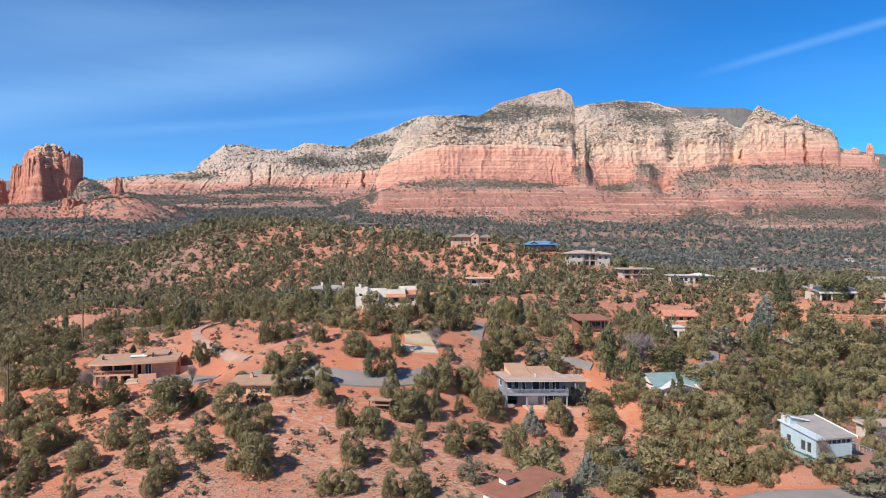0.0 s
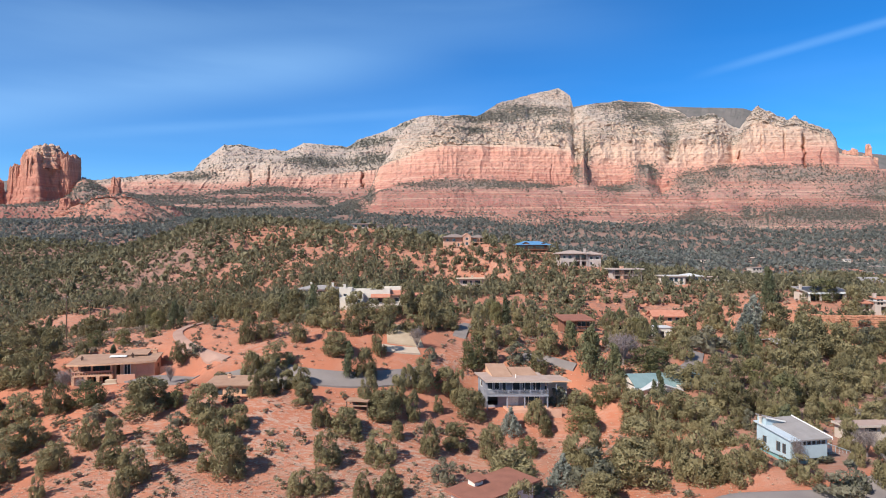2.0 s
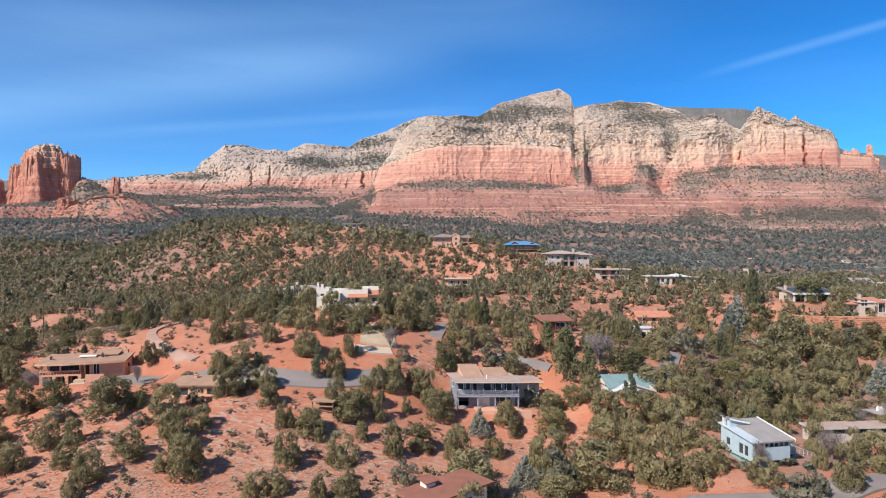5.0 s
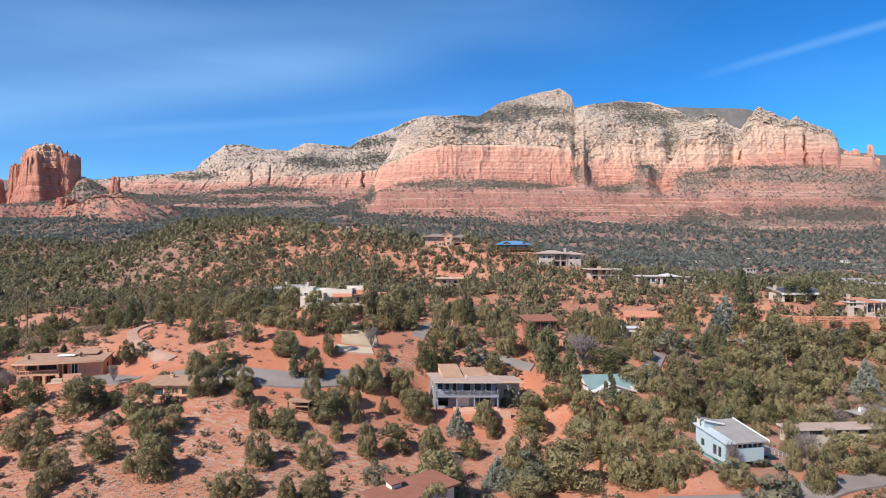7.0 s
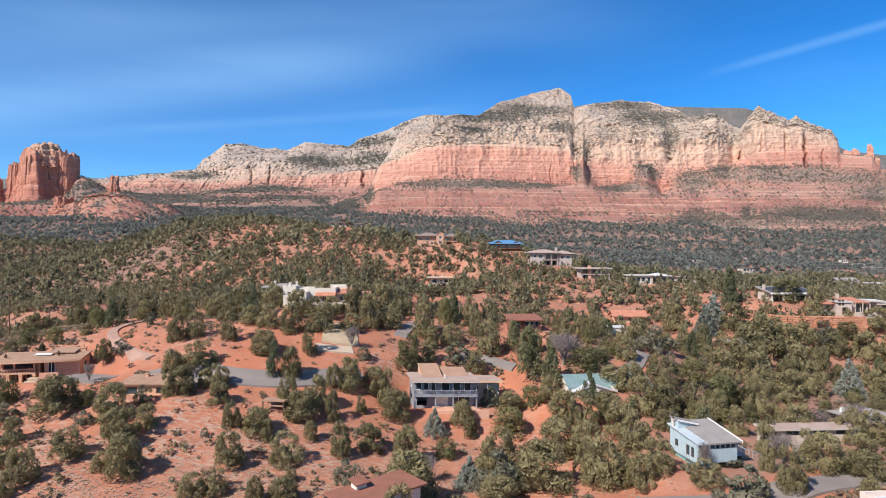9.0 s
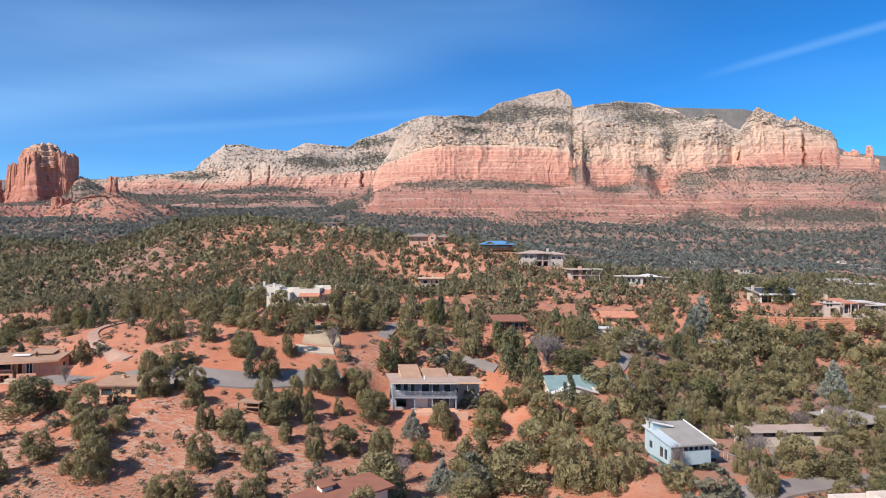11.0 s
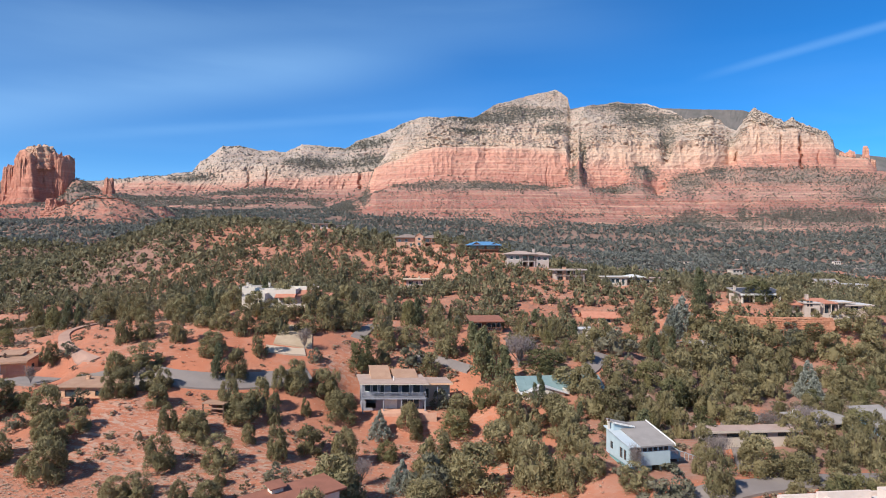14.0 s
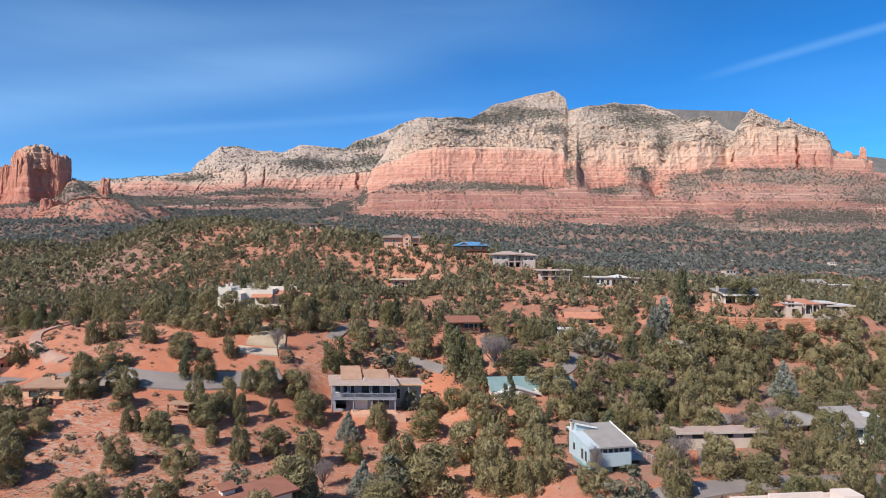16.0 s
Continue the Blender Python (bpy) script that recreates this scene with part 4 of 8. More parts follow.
def build_butte():
    b, (zt,) = columns(BUTTE, 0.06)
    o = 0 * b
    keys = [(1130 + o, 70 + o), (1210 + o, np.minimum(118, zt - 20)), (1450 + o, zt), (1600 + o, zt - 6), (1740 + o, 110 + o)]
    # scrub cover on the saddle is thickened to stand for the shadow there too
    out = rock_wall("butte", "lone red sandstone butte with fluted vertical walls", "rock", b, keys, (5, 36, 10, 5),
                    (0.1, 0.2, 0.43, 0.4, 0.3), ((4, 0, 10), (6, 7, 16), (5, 0, 8), (3, 0, 0), (3, 0, 0)), 41, o,
                    ("apron", "ledge_band", "saddle", "back_slope"), RED_ROCK, 1.0, [(-30.9, 165, 2.2, 40, 1), (-34.6, 140, 0.5, 14, 0.7), (-28.0, 150, 2.5, 24, 1)])
    top = out[4]
    for name, px, back, half, deep, z0, z1, seed, taper, steps, flute, square, flare in (
            ("main_tower", -968, 1434, 62, 46, 100, 262, 305, 0.34, 6, 0.04, 2.6, 0.6), ("cap", -956, 1438, 42, 34, 225, 281, 331, 0.34, 4, 0.05, 2.4, 0.1),
            ("shoulder_tower", -1016, 1416, 17, 20, 90, 224, 309, 0.5, 5, 0.05, 2.4, 1.6), ("pedestal", -1058, 1400, 36, 26, 80, 192, 301, 0.5, 6, 0.04, 2.4, 0.9),
            ("buttress", -972, 1394, 26, 14, 95, 236, 313, 0.46, 5, 0.05, 2.4, 0.6), ("shaded_tower", -898, 1440, 13, 24, 120, 250, 317, 0.16, 3, 0.06, 3.0, 0.25), ("chimney_rock", -922, 1434, 17, 24, 140, 262, 319, 0.22, 3, 0.06, 2.6, 0.2),
            ("spire", -767, 1400, 13, 12, 140, 200, 321, 0.45, 3, 0.06, 2.4, 0.5), ("knob", -806, 1450, 12, 12, 140, 182, 325, 0.4, 2, 0.06, 2.4, 0.4)):
        tower(top, name, px, back, half, deep, z0, z1, seed, taper, flute, steps, (0.36, 0.50) if z1 < 200 else (0.58, 0.66) if name == "cap" else (0.36, 0.60), RED_ROCK, -32.0, square, flare)
    return out


def build_red_hill():
    b, (zt, zb) = columns(RED_HILL, 0.05)
    o = 0 * b
    g = raw_ground(CENTRE_X + 700 * np.tan(np.radians(b)), 700 + o) - 8
    fall = 0.62 + 0.38 * smooth(-38, -33, b)
    keys = [(690 + o, np.minimum(g, zt)), (750 + o, np.minimum(np.maximum(zb * 0.72, g), zt)), (815 + o, zb + 0.35 * (zt - zb)), (832 + o, zb + 0.72 * (zt - zb)), (895 + o, zt * fall + zt * (1 - fall)), (965 + o, zt - 5), (1060 + o, np.minimum(50, zt - 8))]
    return rock_wall("red_hill", "rounded outcrop of bare red sandstone ledges", "rock", b, keys, (8, 24, 12, 18, 5, 5),
                     (0.35, 0.37, 0.41, 0.43, 0.46, 0.44, 0.37), ((3, 0, 8), (6, 3, 12), (6, 0, 12), (6, 2, 10), (4, 0, 6), (3, 0, 4), (1, 0, 0)), 51, o, ("apron", "ledge_band", "step", "upper_ledge_band", "summit", "back_slope"),
                     RED_ROCK, 1.0, [(-25.4, 76, 1.6, 16, 1), (-30.2, 92, 0.5, 10, 0.5), (-22.5, 60, 2, 20, 1)])


def build_plateau(name, table, near, far):
    b, (zt,) = columns(table, 0.12)
    o = 0 * b
    keys = [(near + o, 150 + o), (far + o, zt), (far + 200 + o, zt), (far + 500 + o, 150 + o)]
    return rock_wall(name, "distant flat plateau dark with trees", "mountain", b, keys, (30, 3, 4), (0.9, 1.0, 1.0, 1.0), ((1, 0, 3), (2, 0, 4), (2, 0, 0), (2, 0, 0)), 91, o, ("slope", "rim", "back_slope"), PLATEAU_ROCK)


MESA_XYZ, RANGE_XYZ, BUTTE_XYZ, HILL_XYZ = build_mesa(), build_range(), build_butte(), build_red_hill()
tower(HILL_XYZ[4], "knob", -524, 838, 17, 15, 62, 101, 361, 0.3, 0.06, 4, (0.38, 0.46), RED_ROCK)
tower(HILL_XYZ[4], "slab", -470, 850, 34, 20, 64, 106, 363, 0.4, 0.05, 4, (0.38, 0.46), RED_ROCK)
tower(HILL_XYZ[4], "ledge", -500, 822, 46, 18, 52, 86, 365, 0.4, 0.04, 4, (0.37, 0.44), RED_ROCK)
# hoodoos at the mesa's eastern end
for hb, hd, hr, z0, z1, seed in ((34.4, 1840, 12, 255, 335, 341), (34.9, 1838, 13, 255, 338, 343), (35.5, 1842, 16, 250, 318, 345), (35.85, 1836, 11, 250, 349, 347), (36.25, 1840, 13, 240, 312, 349)):
    tower(MESA_XYZ[4], "hoodoo", CENTRE_X + hd * math.tan(radians(hb)), hd, hr, hr * 1.2, z0, z1, seed, 0.35, 0.12, 4, (0.44, 0.60))
build_plateau("back_plateau", PLATEAU, 2700, 3300)
build_plateau("far_plateau", FAR_PLATEAU, 3900, 4300)

# ---- houses ----


class House:
    """A house in its own axes: x along the front, y to the back, z up from the plot."""

    def __init__(self, name, label, x, y, z, turn=0.0, category="house"):
        self.top = new(name)
        self.top.matrix_basis = pose(x, y, z, 0, 0, turn)
        tagged(self.top, label, category)

    def solid(self, name, material, *rows, label="", parent=None):
        """One part for each box; gives back the first."""
        made = [part(name, boxes(r), material, parent or self.top, label) for r in rows]
        return made[0]

    def opening(self, kind, u0, u1, v0, v1, at, frame_mat, glass):
        """What fills an opening: at maps (along, inward, up) to the house's axes."""
        if kind == "open":
            return
        w = 0.09
        bm = bmesh.new()
        rows = [(u0, u0 + w, 0.06, 0.2, v0, v1), (u1 - w, u1, 0.06, 0.2, v0, v1), (u0 + w, u1 - w, 0.06, 0.2, v1 - w, v1), (u0 + w, u1 - w, 0.06, 0.2, v0, v0 + w)]
        if kind == "window" and u1 - u0 > 1.5:
            n = max(1, int((u1 - u0) / 1.2))
            for i in range(1, n):
                c = u0 + (u1 - u0) * i / n
                rows.append((c - 0.035, c + 0.035, 0.08, 0.18, v0 + w, v1 - w))
        for r in rows:
            box(bm, *r)
        for v in bm.verts:
            v.co = at(*v.co)
        bmesh.ops.recalc_face_normals(bm, faces=bm.faces[:])
        fr = part("door" if kind == "door" else "garage_door" if kind == "garage" else "window", bm, frame_mat, self.top)
        bm = bmesh.new()
        if kind == "garage":
            k = 4
            for i in range(k):
                a, b = v0 + w + (v1 - v0 - 2 * w) * i / k, v0 + w + (v1 - v0 - 2 * w) * (i + 1) / k - 0.02
                box(bm, u0 + w, u1 - w, 0.12, 0.16, a, b)
        else:
            box(bm, u0 + w, u1 - w, 0.12, 0.15, v0 + w, v1 - w)
        for v in bm.verts:
            v.co = at(*v.co)
        bmesh.ops.recalc_face_normals(bm, faces=bm.faces[:])
        part("panel" if kind in ("garage", "door") else "pane", bm, frame_mat if kind == "garage" else glass, fr)

    def wall(self, material, length, v0, v1, at, openings=(), thick=0.25, frame_mat=None, glass=None):
        """One wall with its openings cut through: (along 0, along 1, sill, head, kind)."""
        bm = bmesh.new()
        cut = sorted(openings)
        us = sorted({0.0, length, *(c[0] for c in cut), *(c[1] for c in cut)})
        vs = sorted({v0, v1, *(max(v0, c[2]) for c in cut), *(min(v1, c[3]) for c in cut)})
        corner = {}

        def vert(i, n, j):
            if (i, n, j) not in corner:
                corner[i, n, j] = bm.verts.new((us[i], n * thick, vs[j]))
            return corner[i, n, j]

        def full(i, j):
            if not (0 <= i < len(us) - 1 and 0 <= j < len(vs) - 1):
                return False
            cu, cv = (us[i] + us[i + 1]) / 2, (vs[j] + vs[j + 1]) / 2
            return not any(c[0] < cu < c[1] and c[2] < cv < c[3] for c in cut)
        for i in range(len(us) - 1):
            for j in range(len(vs) - 1):
                if not full(i, j):
                    continue
                for n in (0, 1):
                    bm.faces.new((vert(i, n, j), vert(i + 1, n, j), vert(i + 1, n, j + 1), vert(i, n, j + 1)))
                for di, dj, (a, b), (c, d) in ((-1, 0, (0, 0), (0, 1)), (1, 0, (1, 0), (1, 1)), (0, -1, (0, 0), (1, 0)), (0, 1, (0, 1), (1, 1))):
                    if not full(i + di, j + dj):
                        bm.faces.new((vert(i + a, 0, j + b), vert(i + c, 0, j + d), vert(i + c, 1, j + d), vert(i + a, 1, j + b)))
        for v in bm.verts:
            v.co = at(*v.co)
        bmesh.ops.recalc_face_normals(bm, faces=bm.faces[:])
        part("wall", bm, material, self.top)
        for u0, u1, s, h, kind in cut:
            self.opening(kind, u0, u1, s, h, at, frame_mat or WHITE_TRIM, glass or GLASS)

    def block(self, material, x0, x1, y0, y1, z0, z1, front=(), left=(), right=(), back=(), frame_mat=None, foot=1.5, glass=None):
        """Four walls round a floor; foot: how far the walls go down below z0 into the slope."""
        t = 0.25
        zf = z0 - foot
        self.wall(material, x1 - x0, zf, z1, lambda u, n, v: (x0 + u, y0 + n, v), front, t, frame_mat, glass)
        self.wall(material, x1 - x0, zf, z1, lambda u, n, v: (x0 + u, y1 - n, v), back, t, frame_mat, glass)
        e = 0.002
        self.wall(material, y1 - y0 - 2 * t, zf, z1 - e, lambda u, n, v: (x0 + n, y0 + t + u, v), left, t, frame_mat, glass)
        self.wall(material, y1 - y0 - 2 * t, zf, z1 - e, lambda u, n, v: (x1 - n, y0 + t + u, v), right, t, frame_mat, glass)
        self.solid("floor", DARK_TRIM, (x0 + t, x1 - t, y0 + t, y1 - t, z0 - 0.1, z0 + 0.02))

    def flat_roof(self, material, x0, x1, y0, y1, z, thick=0.3, over=0.6, fascia=None):
        ob = self.solid("roof", material, (x0 - over, x1 + over, y0 - over, y1 + over, z, z + thick))
        if fascia:
            a, b, c, d = x0 - over, x1 + over, y0 - over, y1 + over
            self.solid("fascia", fascia, (a - 0.05, b + 0.05, c - 0.05, c - 0.003, z - 0.06, z + thick + 0.04), (a - 0.05, a - 0.003, c, d, z - 0.06, z + thick + 0.04), (b + 0.003, b + 0.05, c, d, z - 0.06, z + thick + 0.04))
        return ob

    def parapet(self, material, roof_mat, x0, x1, y0, y1, z, high=0.6, t=0.3):
        self.solid("roof", roof_mat, (x0 + t, x1 - t, y0 + t, y1 - t, z - 0.15, z + 0.05))
        ob = self.solid("parapet", material, (x0, x1, y0, y0 + t, z + 0.001, z + high), (x0, x1, y1 - t, y1, z + 0.001, z + high), (x0, x0 + t, y0 + t, y1 - t, z + 0.001, z + high - 0.004), (x1 - t, x1, y0 + t, y1 - t, z + 0.001, z + high - 0.004))
        return ob

    def shed_roof(self, material, x0, x1, y0, y1, zf, zb, thick=0.25, over=0.6):
        g = (zb - zf) / (y1 - y0)
        a, b = y0 - over, y1 + over
        za, zc = zf - over * g, zb + over * g
        bm = prism(bmesh.new(), [(a, za), (b, zc), (b, zc + thick), (a, za + thick)], x0 - over, x1 + over)
        return part("roof", bm, material, self.top)

    def side_shed_roof(self, material, x0, x1, y0, y1, zl, zr, thick=0.25, over=0.6):
        g = (zr - zl) / (x1 - x0)
        a, b = x0 - over, x1 + over
        bm = prism(bmesh.new(), [(a, zl - over * g), (b, zr + over * g), (b, zr + over * g + thick), (a, zl - over * g + thick)], y0 - over, y1 + over, "y")
        return part("roof", bm, material, self.top)

    def gable_roof(self, material, x0, x1, y0, y1, z, rise, axis="x", thick=0.22, over=0.6, wall_mat=None):
        """axis: the way in which the ridge runs."""
        lo, hi, a, b = (y0, y1, x0, x1) if axis == "x" else (x0, x1, y0, y1)
        mid, half = (lo + hi) / 2, (hi - lo) / 2
        k = rise / half
        out = [(lo - over, z - over * k), (mid, z + rise), (hi + over, z - over * k), (hi + over, z - over * k + thick), (mid, z + rise + thick), (lo - over, z - over * k + thick)]
        part("roof", prism(bmesh.new(), out, a - over, b + over, axis), material, self.top)
        if wall_mat:
            for p, q in ((a, a + 0.25), (b - 0.25, b)):
                part("gable", prism(bmesh.new(), [(lo, z), (hi, z), (mid, z + rise - 0.01)], p, q, axis), wall_mat, self.top)

    def hip_roof(self, material, x0, x1, y0, y1, z, rise, over=0.8, thick=0.2):
        a, b, c, d = x0 - over, x1 + over, y0 - over, y1 + over
        m = (d - c) / 2
        bm = bmesh.new()
        low = [bm.verts.new(p) for p in ((a, c, z), (b, c, z), (b, d, z), (a, d, z))]
        eave = [bm.verts.new(p) for p in ((a, c, z + thick), (b, c, z + thick), (b, d, z + thick), (a, d, z + thick))]
        m2 = min(m, (b - a) / 2 - 0.05)
        r = [bm.verts.new((a + m2, c + m, z + thick + rise)), bm.verts.new((b - m2, c + m, z + thick + rise))]
        bm.faces.new(low[::-1])
        for i in range(4):
            bm.faces.new((low[i], low[(i + 1) % 4], eave[(i + 1) % 4], eave[i]))
        bm.faces.new((eave[0], eave[1], r[1], r[0]))
        bm.faces.new((eave[2], eave[3], r[0], r[1]))
        bm.faces.new((eave[1], eave[2], r[1]))
        bm.faces.new((eave[3], eave[0], r[0]))
        return part("roof", bm, material, self.top)

    def chimney(self, material, x, y, z0, z1, w=0.8):
        ch = self.solid("chimney", material, (x - w / 2, x + w / 2, y - w / 2, y + w / 2, z0, z1))
        self.solid("cap", material, (x - w / 2 - 0.08, x + w / 2 + 0.08, y - w / 2 - 0.08, y + w / 2 + 0.08, z1 + 0.001, z1 + 0.14), parent=ch)
        part("flue", rod(bmesh.new(), (x, y, z1 + 0.1), (x, y, z1 + 0.4), 0.14, 0.14, 10), DARK_TRIM, ch)

    def posts(self, material, xs, y, z0, z1, w=0.18):
        for x in xs:
            self.solid("post", material, (x - w / 2, x + w / 2, y - w / 2, y + w / 2, z0, z1))

    def deck(self, material, x0, x1, y0, y1, z, rail_mat=None, thick=0.2, high=1.0, gap=0.16, sides="fl"):
        """A deck with a railing of thin balusters on the front (f), left (l) and right (r)."""
        dk = self.solid("deck", material, (x0, x1, y0, y1, z - thick, z))
        rm = rail_mat or material
        runs = []
        if "f" in sides:
            runs.append(((x0, y0 + 0.06), (x1, y0 + 0.06)))
        if "l" in sides:
            runs.append(((x0 + 0.06, y0 + 0.14), (x0 + 0.06, y1)))
        if "r" in sides:
            runs.append(((x1 - 0.06, y0 + 0.14), (x1 - 0.06, y1)))
        for (ax, ay), (bx, by) in runs:
            bm = bmesh.new()
            n = max(2, int(math.hypot(bx - ax, by - ay) / gap))
            wx, wy = (0.0, 0.03) if ay == by else (0.03, 0.0)
            for zz, t in ((z + high - 0.06, 0.08), (z + 0.1, 0.06)):
                box(bm, min(ax, bx) - wx, max(ax, bx) + wx, min(ay, by) - wy, max(ay, by) + wy, zz, zz + t)
            for i in range(n + 1):
                cx, cy = ax + (bx - ax) * i / n, ay + (by - ay) * i / n
                w = 0.05 if i % 12 == 0 else 0.022
                box(bm, cx - w, cx + w, cy - 0.9 * w, cy + 0.9 * w, z + 0.001, z + high - 0.061)
            part("railing", bm, rm, dk)


def W(*spans, sill=0.9, head=2.1, kind="window"):
    return [(a, b, sill, head, kind) for a, b in spans]


def grey_house():
    h = House("two_storey_house", "blue-grey two-storey house with a long railed deck and tan roof", 12.6, 112.0, -0.2, 0.0)
    h.top.scale = (0.87, 1.0, 1.0)
    h.block(GREY_SIDING, 0, 13.2, 2.0, 6.0, 0.0, 2.35, [(0.8, 3.0, 0.1, 2.1, "open"), (4.9, 7.6, 0.0, 2.1, "garage"), (8.6, 12.4, 0.0, 2.15, "window")], [(1.0, 3.0, 0.8, 2.0, "window")])
    h.block(GREY_SIDING, 0, 13.2, 2.0, 6.0, 2.5, 5.1, [(0.6, 1.9, 3.1, 4.6, "window"), (2.3, 3.4, 3.1, 4.6, "window"), (3.9, 4.9, 2.6, 4.6, "door"), (6.2, 8.0, 2.9, 4.6, "window"), (8.5, 10.3, 2.6, 4.6, "window"), (10.8, 12.6, 2.9, 4.6, "window")],
            [(1.0, 2.4, 3.3, 4.5, "window")], foot=0.14)
    h.deck(GREY_SIDING, -0.2, 13.4, 0.0, 1.99, 2.5, GREY_SIDING, 0.28, 0.95, 0.2)
    h.posts(GREY_SIDING, (0.0, 4.4, 8.2, 13.2), 0.25, -1.0, 2.2, 0.22)
    h.posts(GREY_SIDING, (0.0, 3.3, 5.6, 8.2, 10.6, 13.2), 0.22, 2.5, 5.1, 0.13)
    h.shed_roof(TAN_ROOF, -0.3, 13.4, -0.2, 6.0, 5.12, 5.3, 0.22, 0.45)
    h.solid("fascia", BEIGE_STUCCO, (-0.78, 13.88, -0.72, -0.67, 5.03, 5.22))
    # two raised roof lights, their slopes towards the front
    for x0, x1, y0, y1, top_z in ((2.2, 6.4, 2.6, 7.4, 6.9), (7.2, 12.4, 3.8, 7.2, 6.25)):
        part("roof_light", prism(bmesh.new(), [(y0, 5.36), (y1, 5.5), (y1, top_z)], x0, x1), TAN_STUCCO, h.top)
        part("roof_light_cover", prism(bmesh.new(), [(y0 - 0.2, 5.36), (y1 + 0.15, top_z + 0.05), (y1 + 0.15, top_z + 0.17), (y0 - 0.2, 5.48)], x0 - 0.12, x1 + 0.12), HUT_ROOF, h.top)
    part("vent_pipe", rod(bmesh.new(), (6.8, 1.6, 5.3), (6.8, 1.6, 6.1), 0.09, 0.09, 8), WHITE_TRIM, h.top)
    h.block(BEIGE_STUCCO, 13.6, 19.6, 4.4, 8.0, 1.2, 4.3, [(0.6, 1.5, 1.3, 3.3, "door"), (2.6, 3.4, 2.1, 2.9, "window"), (4.4, 5.2, 2.1, 3.0, "window")], [(0.8, 3.2, 1.9, 3.2, "window")])
    h.flat_roof(TAN_ROOF, 13.9, 19.6, 3.2, 8.2, 4.32, 0.2, 0.3, TAN_STUCCO)
    h.posts(GREY_SIDING, (13.9, 16.6), 3.2, 1.2, 4.3, 0.15)
    h.solid("patio", PINK_STUCCO, (4.0, 13.6, -1.6, 1.9, -0.6, 0.06))
    h.solid("patio_wall", PINK_STUCCO, (7.0, 15.0, -2.4, -2.15, -1.2, 0.35))
    # the plan is slanted: the side walls run back at an angle
    for ob in h.top.children_recursive:
        for v in ob.data.vertices:
            v.co.x -= 0.27 * v.co.y


def stucco_house():
    h = House("stucco_house", "tan stucco house with a columned balcony and low overhanging roof", -66.1, 111.8, 4.2, 13.0)
    h.top.scale = (0.84, 1.0, 1.0)
    h.block(PINK_STUCCO, 0.6, 8.4, 2.4, 6.4, 0.0, 3.9, [(0.6, 2.6, 0.1, 1.7, "window"), (3.0, 4.6, 0.1, 1.7, "window"), (5.0, 6.8, 0.1, 1.7, "open")], [(1.0, 3.0, 2.5, 3.6, "window")], frame_mat=DARK_TRIM)
    h.wall(PINK_STUCCO, 7.4, 2.1, 3.85, lambda u, n, v: (0.6 + u, 2.1 + n, v), [(0.5, 6.9, 2.15, 3.6, "window")], 0.25, DARK_TRIM)
    h.solid("balcony", TAN_STUCCO, (0.0, 8.4, 0.0, 2.05, 1.65, 2.0), (0.0, 0.22, 0.221, 2.05, 2.001, 2.7))
    h.solid("balustrade", PINK_STUCCO, (0.0, 8.4, 0.0, 0.22, 2.5, 2.7), *[(x, x + 0.16, 0.03, 0.19, 2.001, 2.499) for x in np.arange(0.02, 8.3, 0.55).tolist()])
    for x in (0.3, 2.9, 5.4, 8.1):
        h.solid("column", TAN_STUCCO, (x - 0.3, x + 0.3, 0.02, 0.62, -1.2, 1.29), (x - 0.36, x + 0.36, -0.04, 0.68, 1.3, 1.64))
    h.posts(TAN_STUCCO, (0.15, 4.1, 8.1), 0.3, 2.71, 3.85, 0.3)
    # one long low roof over balcony and garage wing, its eaves gently bowed
    outline = [(-0.9, -0.2), (2.0, -0.75), (6.0, -0.95), (10.0, -0.7), (14.0, -0.2), (17.6, 0.5), (17.4, 7.0), (-0.9, 7.2)]
    bm = prism(bmesh.new(), outline, 3.92, 4.2, "z")
    for v in bm.verts:
        v.co.z += 0.085 * (v.co.y + 1) - 0.012 * abs(v.co.x - 7)
    roof = part("roof", bm, HUT_ROOF, h.top)
    bm = prism(bmesh.new(), [(x, y - 0.06) for x, y in outline[:6]] + [(x, y - 0.005) for x, y in outline[5::-1]], 3.86, 4.16, "z")
    for v in bm.verts:
        v.co.z += 0.085 * (v.co.y + 1) - 0.012 * abs(v.co.x - 7)
    part("fascia", bm, TAN_STUCCO, h.top)
    part("skylight", prism(bmesh.new(), [(3.4, 4.62), (4.5, 4.72), (4.5, 4.86), (3.4, 4.76)], 6.6, 10.2), WHITE_TRIM, roof, "white framed skylight strip")
    h.block(TAN_STUCCO, 9.6, 14.4, 5.0, 7.6, 4.3, 5.0, foot=0.5)
    h.shed_roof(HUT_ROOF, 9.5, 14.5, 4.4, 7.7, 4.75, 5.15, 0.18, 0.2)
    # garage wing on the raised court
    h.block(TAN_STUCCO, 8.45, 17.0, 1.2, 6.4, 1.5, 3.85, [(0.4, 1.2, 1.55, 3.5, "open"), (2.0, 3.4, 1.55, 3.55, "window"), (4.6, 8.2, 1.55, 3.4, "garage")], right=[(2.0, 3.4, 2.2, 3.2, "window")], frame_mat=PINK_STUCCO, foot=3.0)
    h.solid("door_frame", WHITE_TRIM, (10.42, 10.55, 1.12, 1.19, 1.52, 3.6), (11.78, 11.91, 1.12, 1.19, 1.52, 3.6), (11.1, 11.2, 1.12, 1.19, 1.52, 3.6), (10.42, 11.91, 1.12, 1.19, 3.605, 3.7))
